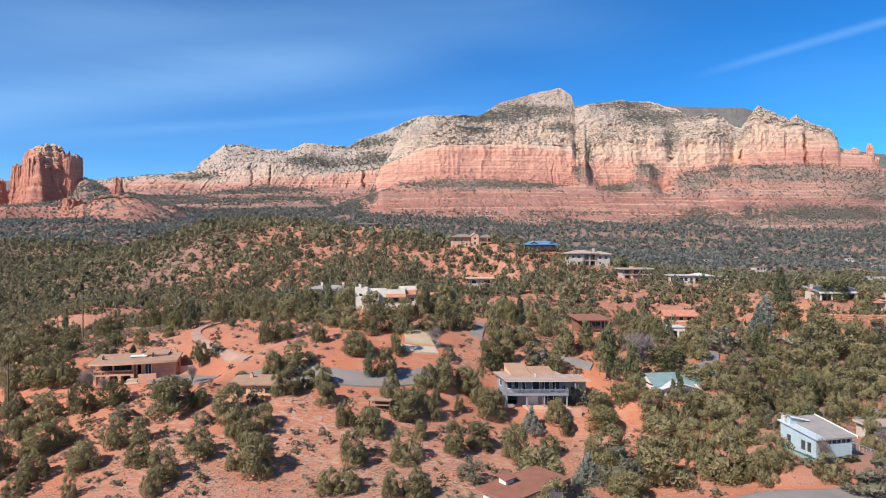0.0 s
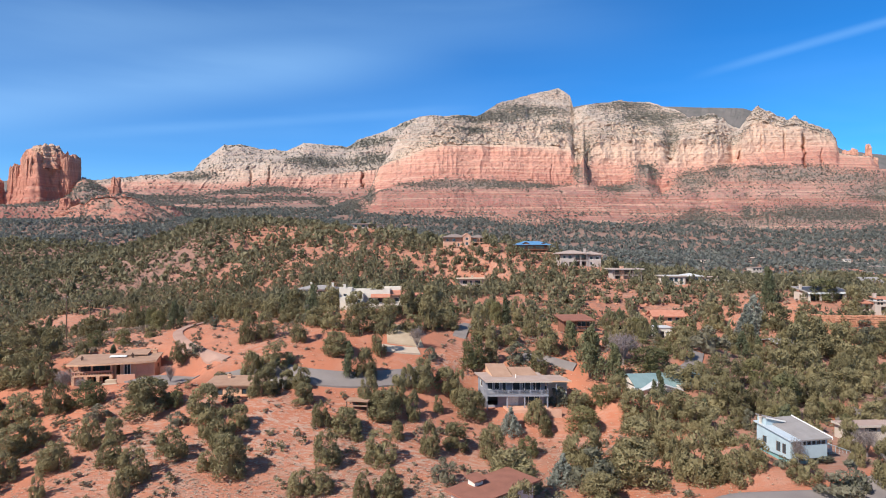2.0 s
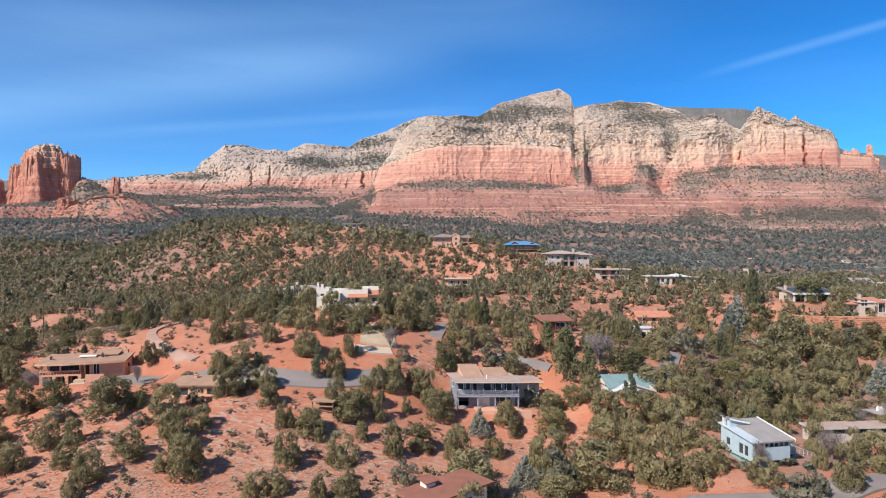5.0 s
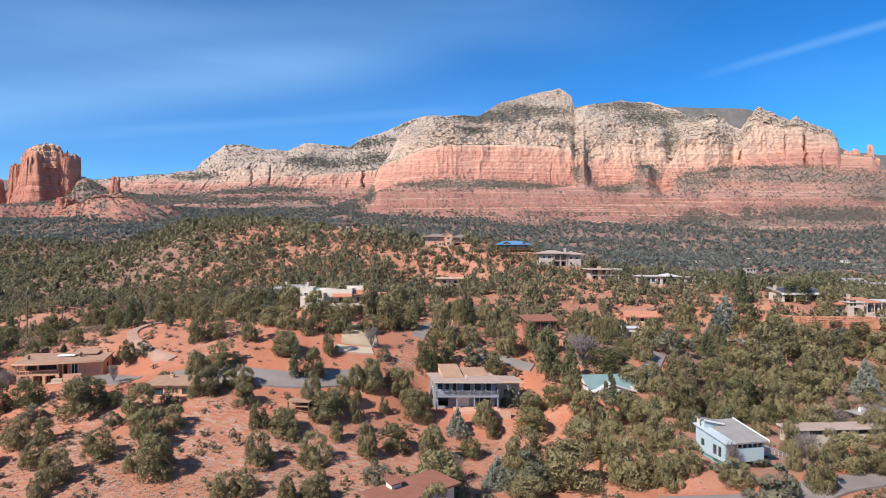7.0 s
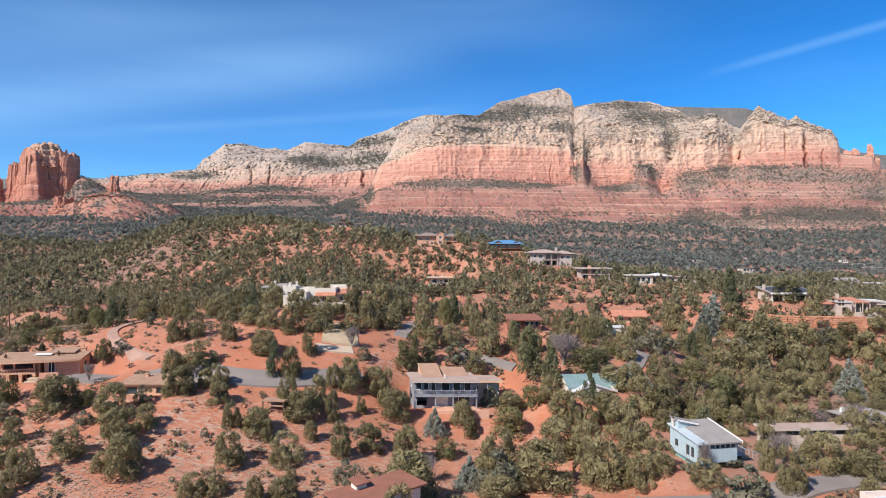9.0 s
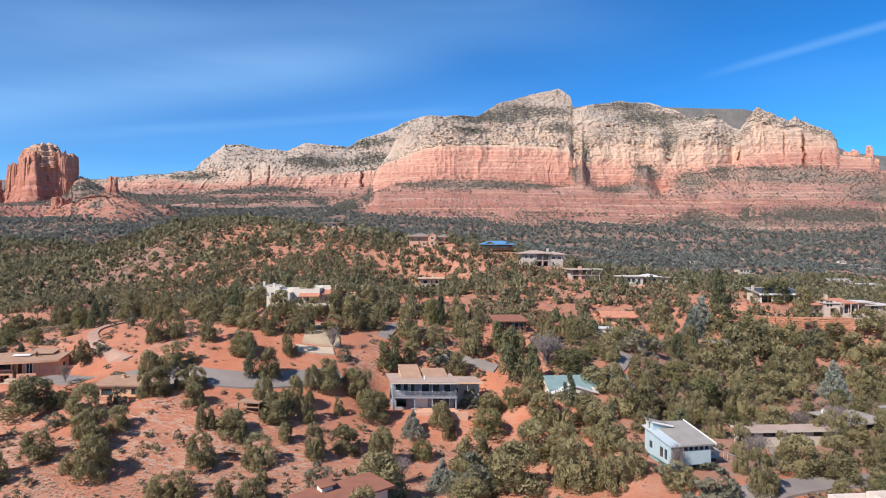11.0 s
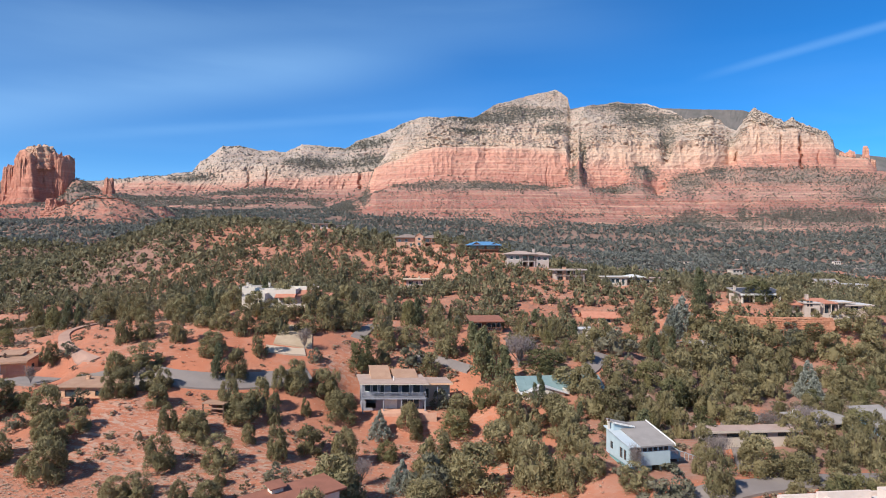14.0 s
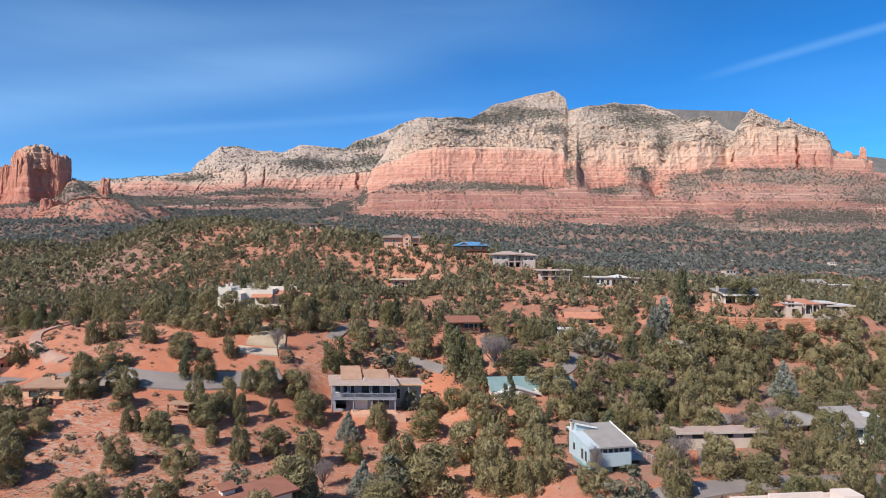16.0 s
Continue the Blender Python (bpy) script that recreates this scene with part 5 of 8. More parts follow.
    h.chimney(TAN_STUCCO, 15.6, 6.9, 3.0, 5.3, 0.9)
    h.chimney(DARK_TRIM, 11.6, 3.4, 4.5, 5.0, 0.35)
    h.chimney(DARK_TRIM, 1.2, 2.6, 4.4, 4.8, 0.35)
    h.solid("step", CONCRETE, (7.2, 9.4, -0.9, 0.3, -0.8, 1.0), (6.8, 9.8, -1.9, -0.901, -0.8, 0.5), (6.4, 10.0, -2.8, -1.901, -0.8, 0.1))
    h.solid("garden_wall", PINK_STUCCO, (9.6, 13.4, -0.9, -0.62, -1.0, 1.95))
    h.solid("court_wall", TAN_STUCCO, (17.8, 22.4, 2.4, 2.68, 0.5, 2.6))


def hut():
    h = House("cabin", "low tan cabin with a flat sloping roof in junipers", -36.3, 101.0, 4.8, 0.5, "cabin")
    h.block(TAN_STUCCO, 0, 9.4, 0, 5.2, 0, 1.95, [(1.0, 2.8, 0.35, 1.5, "window"), (6.0, 7.6, 0.5, 1.4, "window")], frame_mat=DARK_TRIM)
    h.shed_roof(HUT_ROOF, 0, 9.4, 0, 5.2, 1.96, 2.35, 0.2, 0.45)
    h.chimney(TAN_STUCCO, 2.6, 4.0, 2.1, 2.95, 0.5)


def brown_roof_house():
    h = House("white_house", "white-walled house under a red-brown roof", 4.4, 70.4, -1.7, -50.0)
    h.block(WHITE_STUCCO, 0.4, 4.8, 0.4, 10.0, 0, 2.9, W((1.0, 2.6), sill=0.8), W((1, 3), (5, 7), sill=0.9), W((1, 3), (5, 7), sill=0.9))
    h.shed_roof(RED_ROOF, 0.2, 5.0, 0.2, 10.2, 2.92, 3.0, 0.22, 0.45)
    h.block(WHITE_STUCCO, 0.5, 1.7, 3.0, 4.4, 3.2, 3.75, foot=0.3)
    h.side_shed_roof(RED_ROOF, 0.4, 1.8, 2.9, 4.5, 4.0, 3.75, 0.12, 0.2)


def pueblo_house():
    h = House("pueblo_house", "white pueblo-style house with stepped flat parapets", -21.2, 143.8, 15.7, 4.0)
    h.top.scale = (0.96, 1.0, 1.0)
    h.block(WHITE_STUCCO, 0, 3.2, 2.2, 7.0, 0, 4.2, W((1.0, 2.0), sill=2.6, head=3.4), W((1, 2.2), sill=2.4, head=3.4))
    h.parapet(WHITE_STUCCO, WHITE_ROOF, 0, 3.2, 2.2, 7.0, 4.2, 0.5)
    h.block(WHITE_STUCCO, 3.2, 6.2, 0, 4.0, 0, 3.0, [(0.5, 1.2, 0.3, 1.9, "window"), (1.5, 2.3, 0.1, 1.95, "door")], frame_mat=DARK_TRIM)
    h.parapet(WHITE_STUCCO, WHITE_ROOF, 3.2, 6.2, 0, 4.0, 3.0, 0.4)
    h.block(WHITE_STUCCO, 3.22, 13.0, 4.02, 10.0, 0, 3.6, W((4.2, 5.4), (6.4, 8.2), sill=0.9, head=2.2))
    h.parapet(WHITE_STUCCO, WHITE_ROOF, 3.22, 13.0, 4.02, 10.0, 3.6, 0.55)
    h.block(WHITE_STUCCO, 10.0, 17.0, 10.02, 14.5, 0.5, 3.9)
    h.parapet(WHITE_STUCCO, WHITE_ROOF, 10.0, 17.0, 10.02, 14.5, 3.9, 0.5)
    h.block(WHITE_STUCCO, 13.02, 18.5, 5.0, 10.0, 0.2, 2.7, W((1.0, 2.4), (3.4, 4.6), sill=1.0, head=2.1))
    h.shed_roof(CLAY_ROOF, 13.1, 18.6, 4.6, 10.0, 2.72, 3.4, 0.2, 0.3)
    for x, y, z in ((1.0, 6.2, 4.3), (16.4, 11.0, 4.0), (17.6, 10.6, 3.4)):
        h.chimney(WHITE_STUCCO, x, y, z, z + 1.0, 0.6)
    h.shed_roof(CLAY_ROOF, 8.2, 12.9, 2.4, 4.3, 2.3, 3.0, 0.2, 0.2)
    h.shed_roof(CLAY_ROOF, 18.9, 21.6, 6.4, 9.6, 2.0, 2.7, 0.2, 0.2)
    for x, y, z, wide in ((0.0, 2.2, 4.7, 0.7), (2.3, 2.2, 4.7, 0.9), (3.22, 0.0, 3.4, 0.7), (5.4, 0.0, 3.4, 0.8), (6.3, 4.02, 4.15, 1.4), (11.6, 4.02, 4.15, 1.4), (10.0, 10.02, 4.4, 1.2), (15.6, 10.02, 4.4, 1.4)):
        h.solid("parapet_step", WHITE_STUCCO, (x, x + wide, y, y + 0.28, z - 0.02, z + 0.32))
    h.solid("garden_wall", WHITE_STUCCO, (19.2, 21.4, 9.7, 9.95, -0.5, 2.2), (7.0, 16.0, 1.0, 1.25, -0.8, 0.9))
    h.solid("step_block", WHITE_STUCCO, (0.3, 1.7, 0.8, 2.19, -0.5, 2.6), (1.701, 3.19, 0.5, 2.19, -0.5, 1.6))


def adobe_house():
    h = House("ranch_house", "white ranch house with a low grey-brown hipped roof", -48.3, 215.6, 12.7, 2.0)
    h.block(WHITE_STUCCO, 0, 13.5, 0, 7.5, 0, 2.7, W((1.0, 2.4), (4.0, 5.2), (7.0, 9.6), sill=0.9), frame_mat=DARK_TRIM)
    h.hip_roof(GREY_ROOF, 0, 13.5, 0, 7.5, 2.7, 1.2, 0.8)
    h.chimney(WHITE_STUCCO, 4.2, 3.0, 3.2, 5.0, 0.7)
    h.chimney(WHITE_STUCCO, 12.0, 3.4, 3.0, 4.9, 0.7)


def flat_house():
    h = House("flat_roofed_house", "grey house with a pale flat overhanging roof among junipers", 11.4, 247.0, 14.8, 3.0)
    h.block(GREY_STUCCO, 0.6, 10.8, 0.6, 7.0, 0, 2.7, [(1, 3, 0.6, 2.2, "window"), (4, 5, 0.1, 2.1, "door"), (6, 9, 0.6, 2.2, "window")])
    h.flat_roof(CONCRETE, 0, 11.4, 0, 7.4, 2.72, 0.28, 0.7)
    h.chimney(CONCRETE, 6.0, 4.0, 3.0, 3.9, 0.8)
    h.solid("terrace_wall", CONCRETE, (-2.0, 5.0, -3.0, -2.7, -2.0, 0.3))


def hilltop_house():
    h = House("hilltop_house", "large pink-tan stucco house on the hilltop with a central gable", 4.6, 277.0, 31.0, 3.0)
    h.block(PINK_STUCCO, 0.8, 9.4, 1.0, 9.0, 0, 4.6, [(1.0, 2.2, 2.8, 4.0, "window"), (4.0, 5.4, 2.8, 4.0, "window"), (6.4, 7.4, 0.6, 2.0, "window")], W((2, 4), sill=2.8, head=4))
    h.hip_roof(BROWN_ROOF, 0.4, 11.6, 0.6, 9.4, 4.6, 1.6, 0.9)
    h.block(PINK_STUCCO, 9.6, 13.4, -0.4, 8.0, 0, 5.2, [(1.2, 2.6, 1.0, 2.4, "window"), (1.2, 2.6, 3.4, 4.6, "window")])
    h.gable_roof(PINK_STUCCO, 9.6, 13.4, -0.4, 8.0, 5.2, 1.4, "y", 0.2, 0.25, PINK_STUCCO)
    h.block(PINK_STUCCO, 13.6, 21.6, 1.4, 9.0, 0, 4.4, [(0.8, 2.8, 2.6, 4.0, "window"), (3.6, 5.6, 2.5, 4.1, "window"), (0.8, 3.2, 0.3, 2.0, "open"), (4.4, 7.0, 0.3, 2.0, "window")])
    h.hip_roof(BROWN_ROOF, 13.0, 22.2, 0.6, 9.4, 4.4, 1.5, 0.9)
    h.deck(PINK_STUCCO, 13.6, 21.6, -0.6, 1.38, 2.3, DARK_TRIM, 0.25, 0.95, 0.3, "fr")
    h.posts(PINK_STUCCO, (13.9, 17.4, 21.2), -0.3, -1.5, 2.04, 0.4)
    h.posts(PINK_STUCCO, (17.4, 21.2), -0.3, 2.31, 4.38, 0.3)
    h.solid("garden_wall", PINK_STUCCO, (1.0, 20.0, -2.6, -2.3, -2.5, -0.4))


def blue_roof_house():
    h = House("blue_roofed_house", "brown house under a bright blue metal hip roof", 37.3, 265.0, 28.5, -2.0)
    h.block(BROWN_WOOD, 0.8, 14.6, 1.6, 8.6, 0, 3.4, [(1, 4, 1.7, 3.1, "window"), (4.8, 7.6, 1.7, 3.1, "window"), (8.4, 12.4, 1.7, 3.1, "window"), (3.0, 4.4, 0.1, 1.2, "open")], frame_mat=DARK_TRIM)
    h.deck(BROWN_WOOD, 0.4, 14.8, 0.0, 1.58, 1.5, DARK_TRIM, 0.2, 0.9, 0.3, "flr")
    h.posts(DARK_TRIM, (0.7, 4.2, 7.6, 11.0, 14.5), 0.3, -1.5, 1.3, 0.2)
    h.hip_roof(BLUE_ROOF, 0.2, 15.2, 0.6, 9.0, 3.42, 1.6, 0.8)
    h.gable_roof(BLUE_ROOF, 2.6, 7.0, 0.4, 5.0, 3.7, 1.2, "y", 0.15, 0.3, BROWN_WOOD)
    h.gable_roof(BLUE_ROOF, 11.2, 14.0, 0.6, 5.0, 3.7, 0.9, "y", 0.15, 0.3, BROWN_WOOD)


def grey_villa():
    h = House("villa", "grey-mauve two-storey villa with hipped tile roof and loggia", 53.6, 246.0, 22.6, 3.0)
    h.block(GREY_STUCCO, 0.6, 6.0, 0.4, 8.6, 0, 5.4, [(0.8, 2.0, 3.4, 4.8, "window"), (3.4, 4.4, 0.4, 2.0, "open"), (3.0, 4.6, 3.3, 4.9, "window")], W((2, 3.4), sill=3.4, head=4.8))
    h.block(GREY_STUCCO, 6.02, 12.0, 1.6, 8.6, 0, 5.4, [(0.8, 2.4, 0.3, 2.1, "open"), (3.2, 5.0, 0.3, 2.1, "open"), (0.6, 2.6, 3.1, 4.9, "window"), (3.2, 5.4, 3.1, 4.9, "window")], frame_mat=DARK_TRIM)
    h.block(GREY_STUCCO, 12.02, 17.6, 0.6, 8.6, 0.4, 5.0, [(0.8, 2.2, 3.0, 4.4, "window"), (3.2, 4.8, 3.0, 4.4, "window"), (1.0, 2.0, 0.8, 2.0, "window")])
    h.deck(GREY_STUCCO, 6.04, 12.0, 0.2, 1.58, 2.7, DARK_TRIM, 0.3, 0.95, 0.3, "f")
    h.posts(GREY_STUCCO, (6.4, 9.0, 11.6), 0.5, -1.5, 2.39, 0.45)
    h.posts(GREY_STUCCO, (6.4, 9.0, 11.6), 0.5, 2.71, 5.38, 0.4)
    h.hip_roof(VILLA_ROOF, 0.2, 12.0, 0.2, 9.0, 5.42, 1.3, 0.9)
    h.hip_roof(VILLA_ROOF, 11.0, 18.0, 0.4, 9.0, 5.02, 1.3, 0.9)
    h.chimney(GREY_STUCCO, 12.0, 5.0, 5.6, 7.6, 0.9)


def tan_house():
    h = House("flat_roofed_house", "tan flat-roofed house with shaded porch and stone chimney", 69.2, 223.6, 18.3, 2.0)
    h.top.scale = (0.86, 1.0, 1.0)
    h.block(GREY_STUCCO, 0.8, 12.6, 1.6, 8.0, 0, 3.9, [(0.5, 2.6, 2.3, 3.6, "window"), (5.0, 7.2, 2.2, 3.6, "window"), (8.0, 11.0, 2.2, 3.6, "window"), (1.0, 3.0, 0.2, 1.6, "window"), (8.6, 10.8, 0.1, 1.7, "open")], frame_mat=DARK_TRIM)
    h.flat_roof(TAN_ROOF, 0, 13.2, 0, 8.4, 3.92, 0.35, 0.6, GREY_STUCCO)
    h.deck(GREY_STUCCO, 0.4, 13.0, 0.0, 1.58, 1.9, DARK_TRIM, 0.22, 0.9, 0.3, "flr")
    h.posts(GREY_STUCCO, (0.7, 9.0, 12.7), 0.3, -1.5, 1.67, 0.35)
    h.posts(GREY_STUCCO, (0.7, 9.0, 12.7), 0.3, 1.91, 3.9, 0.25)
    h.chimney(PINK_STUCCO, 4.2, 0.9, -1.5, 5.0, 1.3)


def long_house():
    h = House("long_house", "long low cream house with white roofs and yellow-tinted window bay", 86.1, 216.6, 17.0, 4.0)
    h.block(BEIGE_STUCCO, 0, 8.0, 0, 7.0, 0, 2.9, [(0.4, 1.8, 0.8, 2.4, "window"), (2.1, 3.5, 0.8, 2.4, "window"), (3.8, 5.2, 0.8, 2.4, "window"), (6.0, 7.2, 0.1, 2.3, "door")], W((1, 3), sill=0.8, head=2.4))
    h.flat_roof(WHITE_ROOF, 0, 8.0, 0, 7.0, 2.92, 0.25, 0.5, BEIGE_STUCCO)
    h.block(BEIGE_STUCCO, 8.02, 15.0, 1.5, 8.0, 0, 2.7, W((1, 3), (4, 6), sill=0.9))
    h.hip_roof(WHITE_ROOF, 8.6, 15.0, 1.5, 8.0, 2.72, 1.0, 0.6)
    h.block(BEIGE_STUCCO, 15.02, 23.0, 2.5, 8.0, -0.4, 2.3, W((1, 2.4), (3.4, 5.0), sill=0.6, head=1.8))
    h.flat_roof(TAN_ROOF, 15.6, 23.0, 2.5, 8.0, 2.32, 0.25, 0.5)
    h.solid("garden_shed", WHITE_STUCCO, (23.8, 25.2, 1.0, 2.6, -1.0, 1.4))


def small_ranch():
    h = House("ranch_house", "small cream house with tan roof half hidden by pines", 118.3, 220.6, 13.9, 3.0)
    h.block(BEIGE_STUCCO, 0.6, 11.4, 0.6, 6.6, 0, 2.5, W((0.8, 2.6), (4.2, 5.6), (7.0, 9.0), sill=0.8), frame_mat=DARK_TRIM)
    h.gable_roof(TAN_ROOF, 0.4, 11.6, 0.4, 6.8, 2.52, 1.1, "x", 0.2, 0.6, BEIGE_STUCCO)
    h.chimney(TAN_STUCCO, 7.5, 3.6, 3.2, 4.6, 0.8)


def solar_house():
    h = House("modern_house", "white-columned house with a dark solar-panelled roof", 117.8, 182.6, 13.2, 4.0)
    h.top.scale = (0.70, 0.8, 0.95)
    h.block(BEIGE_STUCCO, 0.6, 20.0, 2.6, 9.0, 0, 3.2, [(1.6, 5.0, 0.3, 2.7, "window"), (5.8, 8.6, 0.3, 2.7, "window"), (10.0, 13.0, 0.3, 2.7, "window"), (15.0, 18.0, 0.3, 2.7, "window")], frame_mat=DARK_TRIM)
    h.posts(WHITE_STUCCO, (1.0, 6.2, 11.4, 18.0), 0.4, -1.5, 3.18, 0.6)
    roof = h.shed_roof(GREY_ROOF, 0.2, 20.4, 0.2, 9.2, 3.2, 4.6, 0.25, 0.5)
    for i in range(8):
        bm = prism(bmesh.new(), [(0.7, 3.56), (8.3, 4.74), (8.3, 4.80), (0.7, 3.62)], 1.0 + i * 2.4, 3.25 + i * 2.4)
        part("solar_panel", bm, SOLAR, roof)
    h.solid("fascia", WHITE_TRIM, (-0.3, 20.9, -0.42, -0.31, 2.85, 3.4))
    h.chimney(BEIGE_STUCCO, 1.0, 5.6, 3.6, 5.6, 0.9)
    h.solid("terrace", CONCRETE, (0.2, 20.2, -0.6, 2.5, -1.8, 0.02))


def clay_house():
    h = House("clay_roofed_house", "tan house under an orange clay-tile roof", 70.6, 186.0, 6.4, -6.0)
    h.block(TAN_STUCCO, 0.8, 9.4, 0.6, 6.2, 0, 2.4, W((1, 2.6), (4, 5.4), (6.4, 7.8), sill=0.8, head=2.0))
    h.gable_roof(CLAY_ROOF, 0.4, 9.8, 0.2, 6.6, 2.42, 1.3, "x", 0.25, 0.6, TAN_STUCCO)


def white_garage():
    h = House("garage", "small white flat-roofed garage with an open front", 64.4, 165.0, 5.0, 0.0, "garage")
    h.block(WHITE_STUCCO, 0, 4.2, 0, 4.6, 0, 2.8, [(0.9, 2.0, 0.05, 1.9, "open"), (2.5, 3.5, 0.4, 1.8, "window")])
    h.flat_roof(WHITE_ROOF, 0, 4.2, 0, 4.6, 2.82, 0.2, 0.25)


def wooden_house(x, y, z, turn, length, label):
    h = House("wooden_house", label, x, y, z, turn)
    h.block(BROWN_WOOD, 0.6, length, 1.5, 6.6, 0.6, 2.9, [(0.6, 2.2, 1.2, 2.5, "window"), (length * 0.45, length * 0.45 + 2.4, 0.7, 2.5, "window"), (length * 0.8, length * 0.8 + 0.9, 0.7, 2.5, "door")], frame_mat=WHITE_TRIM)
    h.shed_roof(RED_ROOF, 0.2, length + 0.3, 0.0, 7.0, 2.92, 3.5, 0.2, 0.5)
    h.deck(BROWN_WOOD, 0.4, length + 0.2, 0.0, 1.48, 0.6, BROWN_WOOD, 0.2, 0.9, 0.3, "flr")
    h.posts(DARK_TRIM, (0.7, length * 0.5, length), 0.2, -2.2, 0.4, 0.18)
    h.posts(DARK_TRIM, (0.7, length * 0.5, length), 0.2, 0.61, 2.9, 0.14)


def red_wood_house():
    h = House("bungalow", "red-brown timber bungalow with a grey shingle roof", 90.2, 150.4, 3.2, 12.0, "house")
    h.block(BROWN_WOOD, 0.4, 5.0, 0.4, 6.0, 0, 2.3, [(0.8, 1.8, 0.6, 1.8, "window"), (2.8, 3.6, 0.05, 2.0, "door")])
    h.gable_roof(GREY_ROOF, 0.0, 12.0, 0.0, 6.8, 2.32, 0.9, "x", 0.2, 0.5, BROWN_WOOD)
    h.block(BROWN_WOOD, 5.02, 11.8, 0.8, 6.2, 0, 2.3, W((1, 2.6), (4, 5.6), sill=0.8, head=2.0))


def teal_house():
    h = House("teal_roofed_house", "white-gabled house under a teal metal roof", 42.2, 114.2, 0.7, 6.0)
    h.top.scale = (1.25, 1.0, 1.0)
    h.block(WHITE_STUCCO, 0.4, 6.6, 0.2, 8.0, 0, 1.7, W((1.0, 2.2), (3.6, 5.0), sill=0.5, head=1.5))
    h.gable_roof(WHITE_ROOF, 0.2, 6.8, 0.0, 3.0, 1.72, 1.2, "y", 0.15, 0.3, WHITE_STUCCO)
    h.block(WHITE_STUCCO, 6.62, 12.6, 1.2, 8.0, 0, 2.4, W((1, 2.6), (3.6, 5.0), sill=0.9))
    roof = h.gable_roof(TEAL_ROOF, 0.2, 13.0, 1.6, 9.0, 2.2, 1.7, "x", 0.15, 0.4, WHITE_STUCCO)
    # reddish reflection put into the skylight's colour, using the clay material
    h.solid("skylight", CLAY_ROOF, (9.0, 10.2, 3.2, 4.2, 3.1, 3.42))
    for i in range(14):
        bm = prism(bmesh.new(), [(1.25, 2.2), (5.28, 4.02), (5.28, 4.09), (1.25, 2.27)], 0.1 + i * 0.98, 0.16 + i * 0.98)
        part("roof_seam", bm, TEAL_ROOF, h.top)


def blue_house():
    h = House("pale_blue_house", "pale blue timber house with a grey roof and clerestory windows", 52.0, 81.4, 0.3, 12.0)
    row = [(0.35 + i * 0.79, 0.95 + i * 0.79, 2.38, 2.9, "window") for i in range(7)]
    h.block(BLUE_SIDING, 0, 6.0, 0, 6.4, 0.5, 3.1, row, [(0.6, 1.3, 1.0, 2.4, "window"), (1.6, 2.4, 1.0, 2.4, "window"), (4.2, 5.0, 1.4, 2.4, "window")], foot=0.0, frame_mat=DARK_TRIM)
    h.solid("base", TURQUOISE, (0.3, 3.6, 0.5, 6.0, -1.6, 0.39))
    h.posts(BLUE_SIDING, (4.8, 5.8), 0.4, -1.6, 0.38, 0.2)
    # grey shed roof with a white rake, and a pale strip of roof along the side
    g = 1.0 / 6.6
    h.shed_roof(GREY_ROOF, 1.7, 6.1, -0.1, 6.5, 3.12, 4.12, 0.2, 0.3)
    part("rake_board", prism(bmesh.new(), [(-0.46, 3.02), (6.86, 3.02 + 7.32 * g), (6.86, 3.4 + 7.32 * g), (-0.46, 3.4)], 6.41, 6.51), WHITE_TRIM, h.top)
    part("gable", prism(bmesh.new(), [(0.26, 3.101), (6.4, 3.101), (6.4, 4.05)], 5.75, 6.0), BLUE_SIDING, h.top)
    part("gable", prism(bmesh.new(), [(0.26, 3.101), (6.4, 3.101), (6.4, 3.9)], 0.0, 0.25), BLUE_SIDING, h.top)
    part("side_roof", prism(bmesh.new(), [(-0.4, 3.12), (6.8, 3.96), (6.8, 4.1), (-0.4, 3.26)], -0.25, 1.39), PALE_BLUE_ROOF, h.top)
    # raised room behind, its roof falling to the right
    part("clerestory", prism(bmesh.new(), [(0.3, 3.6), (3.2, 3.6), (3.2, 4.25), (0.3, 4.95)], 4.9, 6.6, "y"), BLUE_SIDING, h.top)
    part("clerestory_roof", prism(bmesh.new(), [(0.1, 5.0), (3.4, 4.2), (3.4, 4.34), (0.1, 5.14)], 4.72, 6.8, "y"), GREY_ROOF, h.top)
    part("rake_board", prism(bmesh.new(), [(0.1, 4.96), (3.4, 4.16), (3.4, 4.38), (0.1, 5.18)], 4.6, 4.715, "y"), WHITE_TRIM, h.top)
    h.chimney(WHITE_STUCCO, -0.05, 5.6, 3.7, 4.9, 0.25)
    # deck and stair to the garden
    h.deck(BLUE_SIDING, 6.6, 8.8, 2.0, 5.0, 0.5, BLUE_SIDING, 0.15, 0.9, 0.2, "fr")
    h.posts(BLUE_SIDING, (6.8, 8.6), 2.2, -1.6, 0.34, 0.14)
    for i in range(7):
        h.solid("step", CONCRETE, (8.82 + i * 0.36, 9.17 + i * 0.36, 2.2, 3.4, -1.6, 0.36 - i * 0.19))
    rail = part("handrail", rod(bmesh.new(), (8.8, 2.13, 1.35), (13.0, 2.13, -0.2), 0.05, 0.05, 6), BLUE_SIDING, h.top)
    for i in range(7):
        part("baluster", rod(bmesh.new(), (8.9 + i * 0.66, 2.13, -1.9), (8.9 + i * 0.66, 2.13, 1.3 - i * 0.24), 0.03, 0.03, 6), BLUE_SIDING, rail)


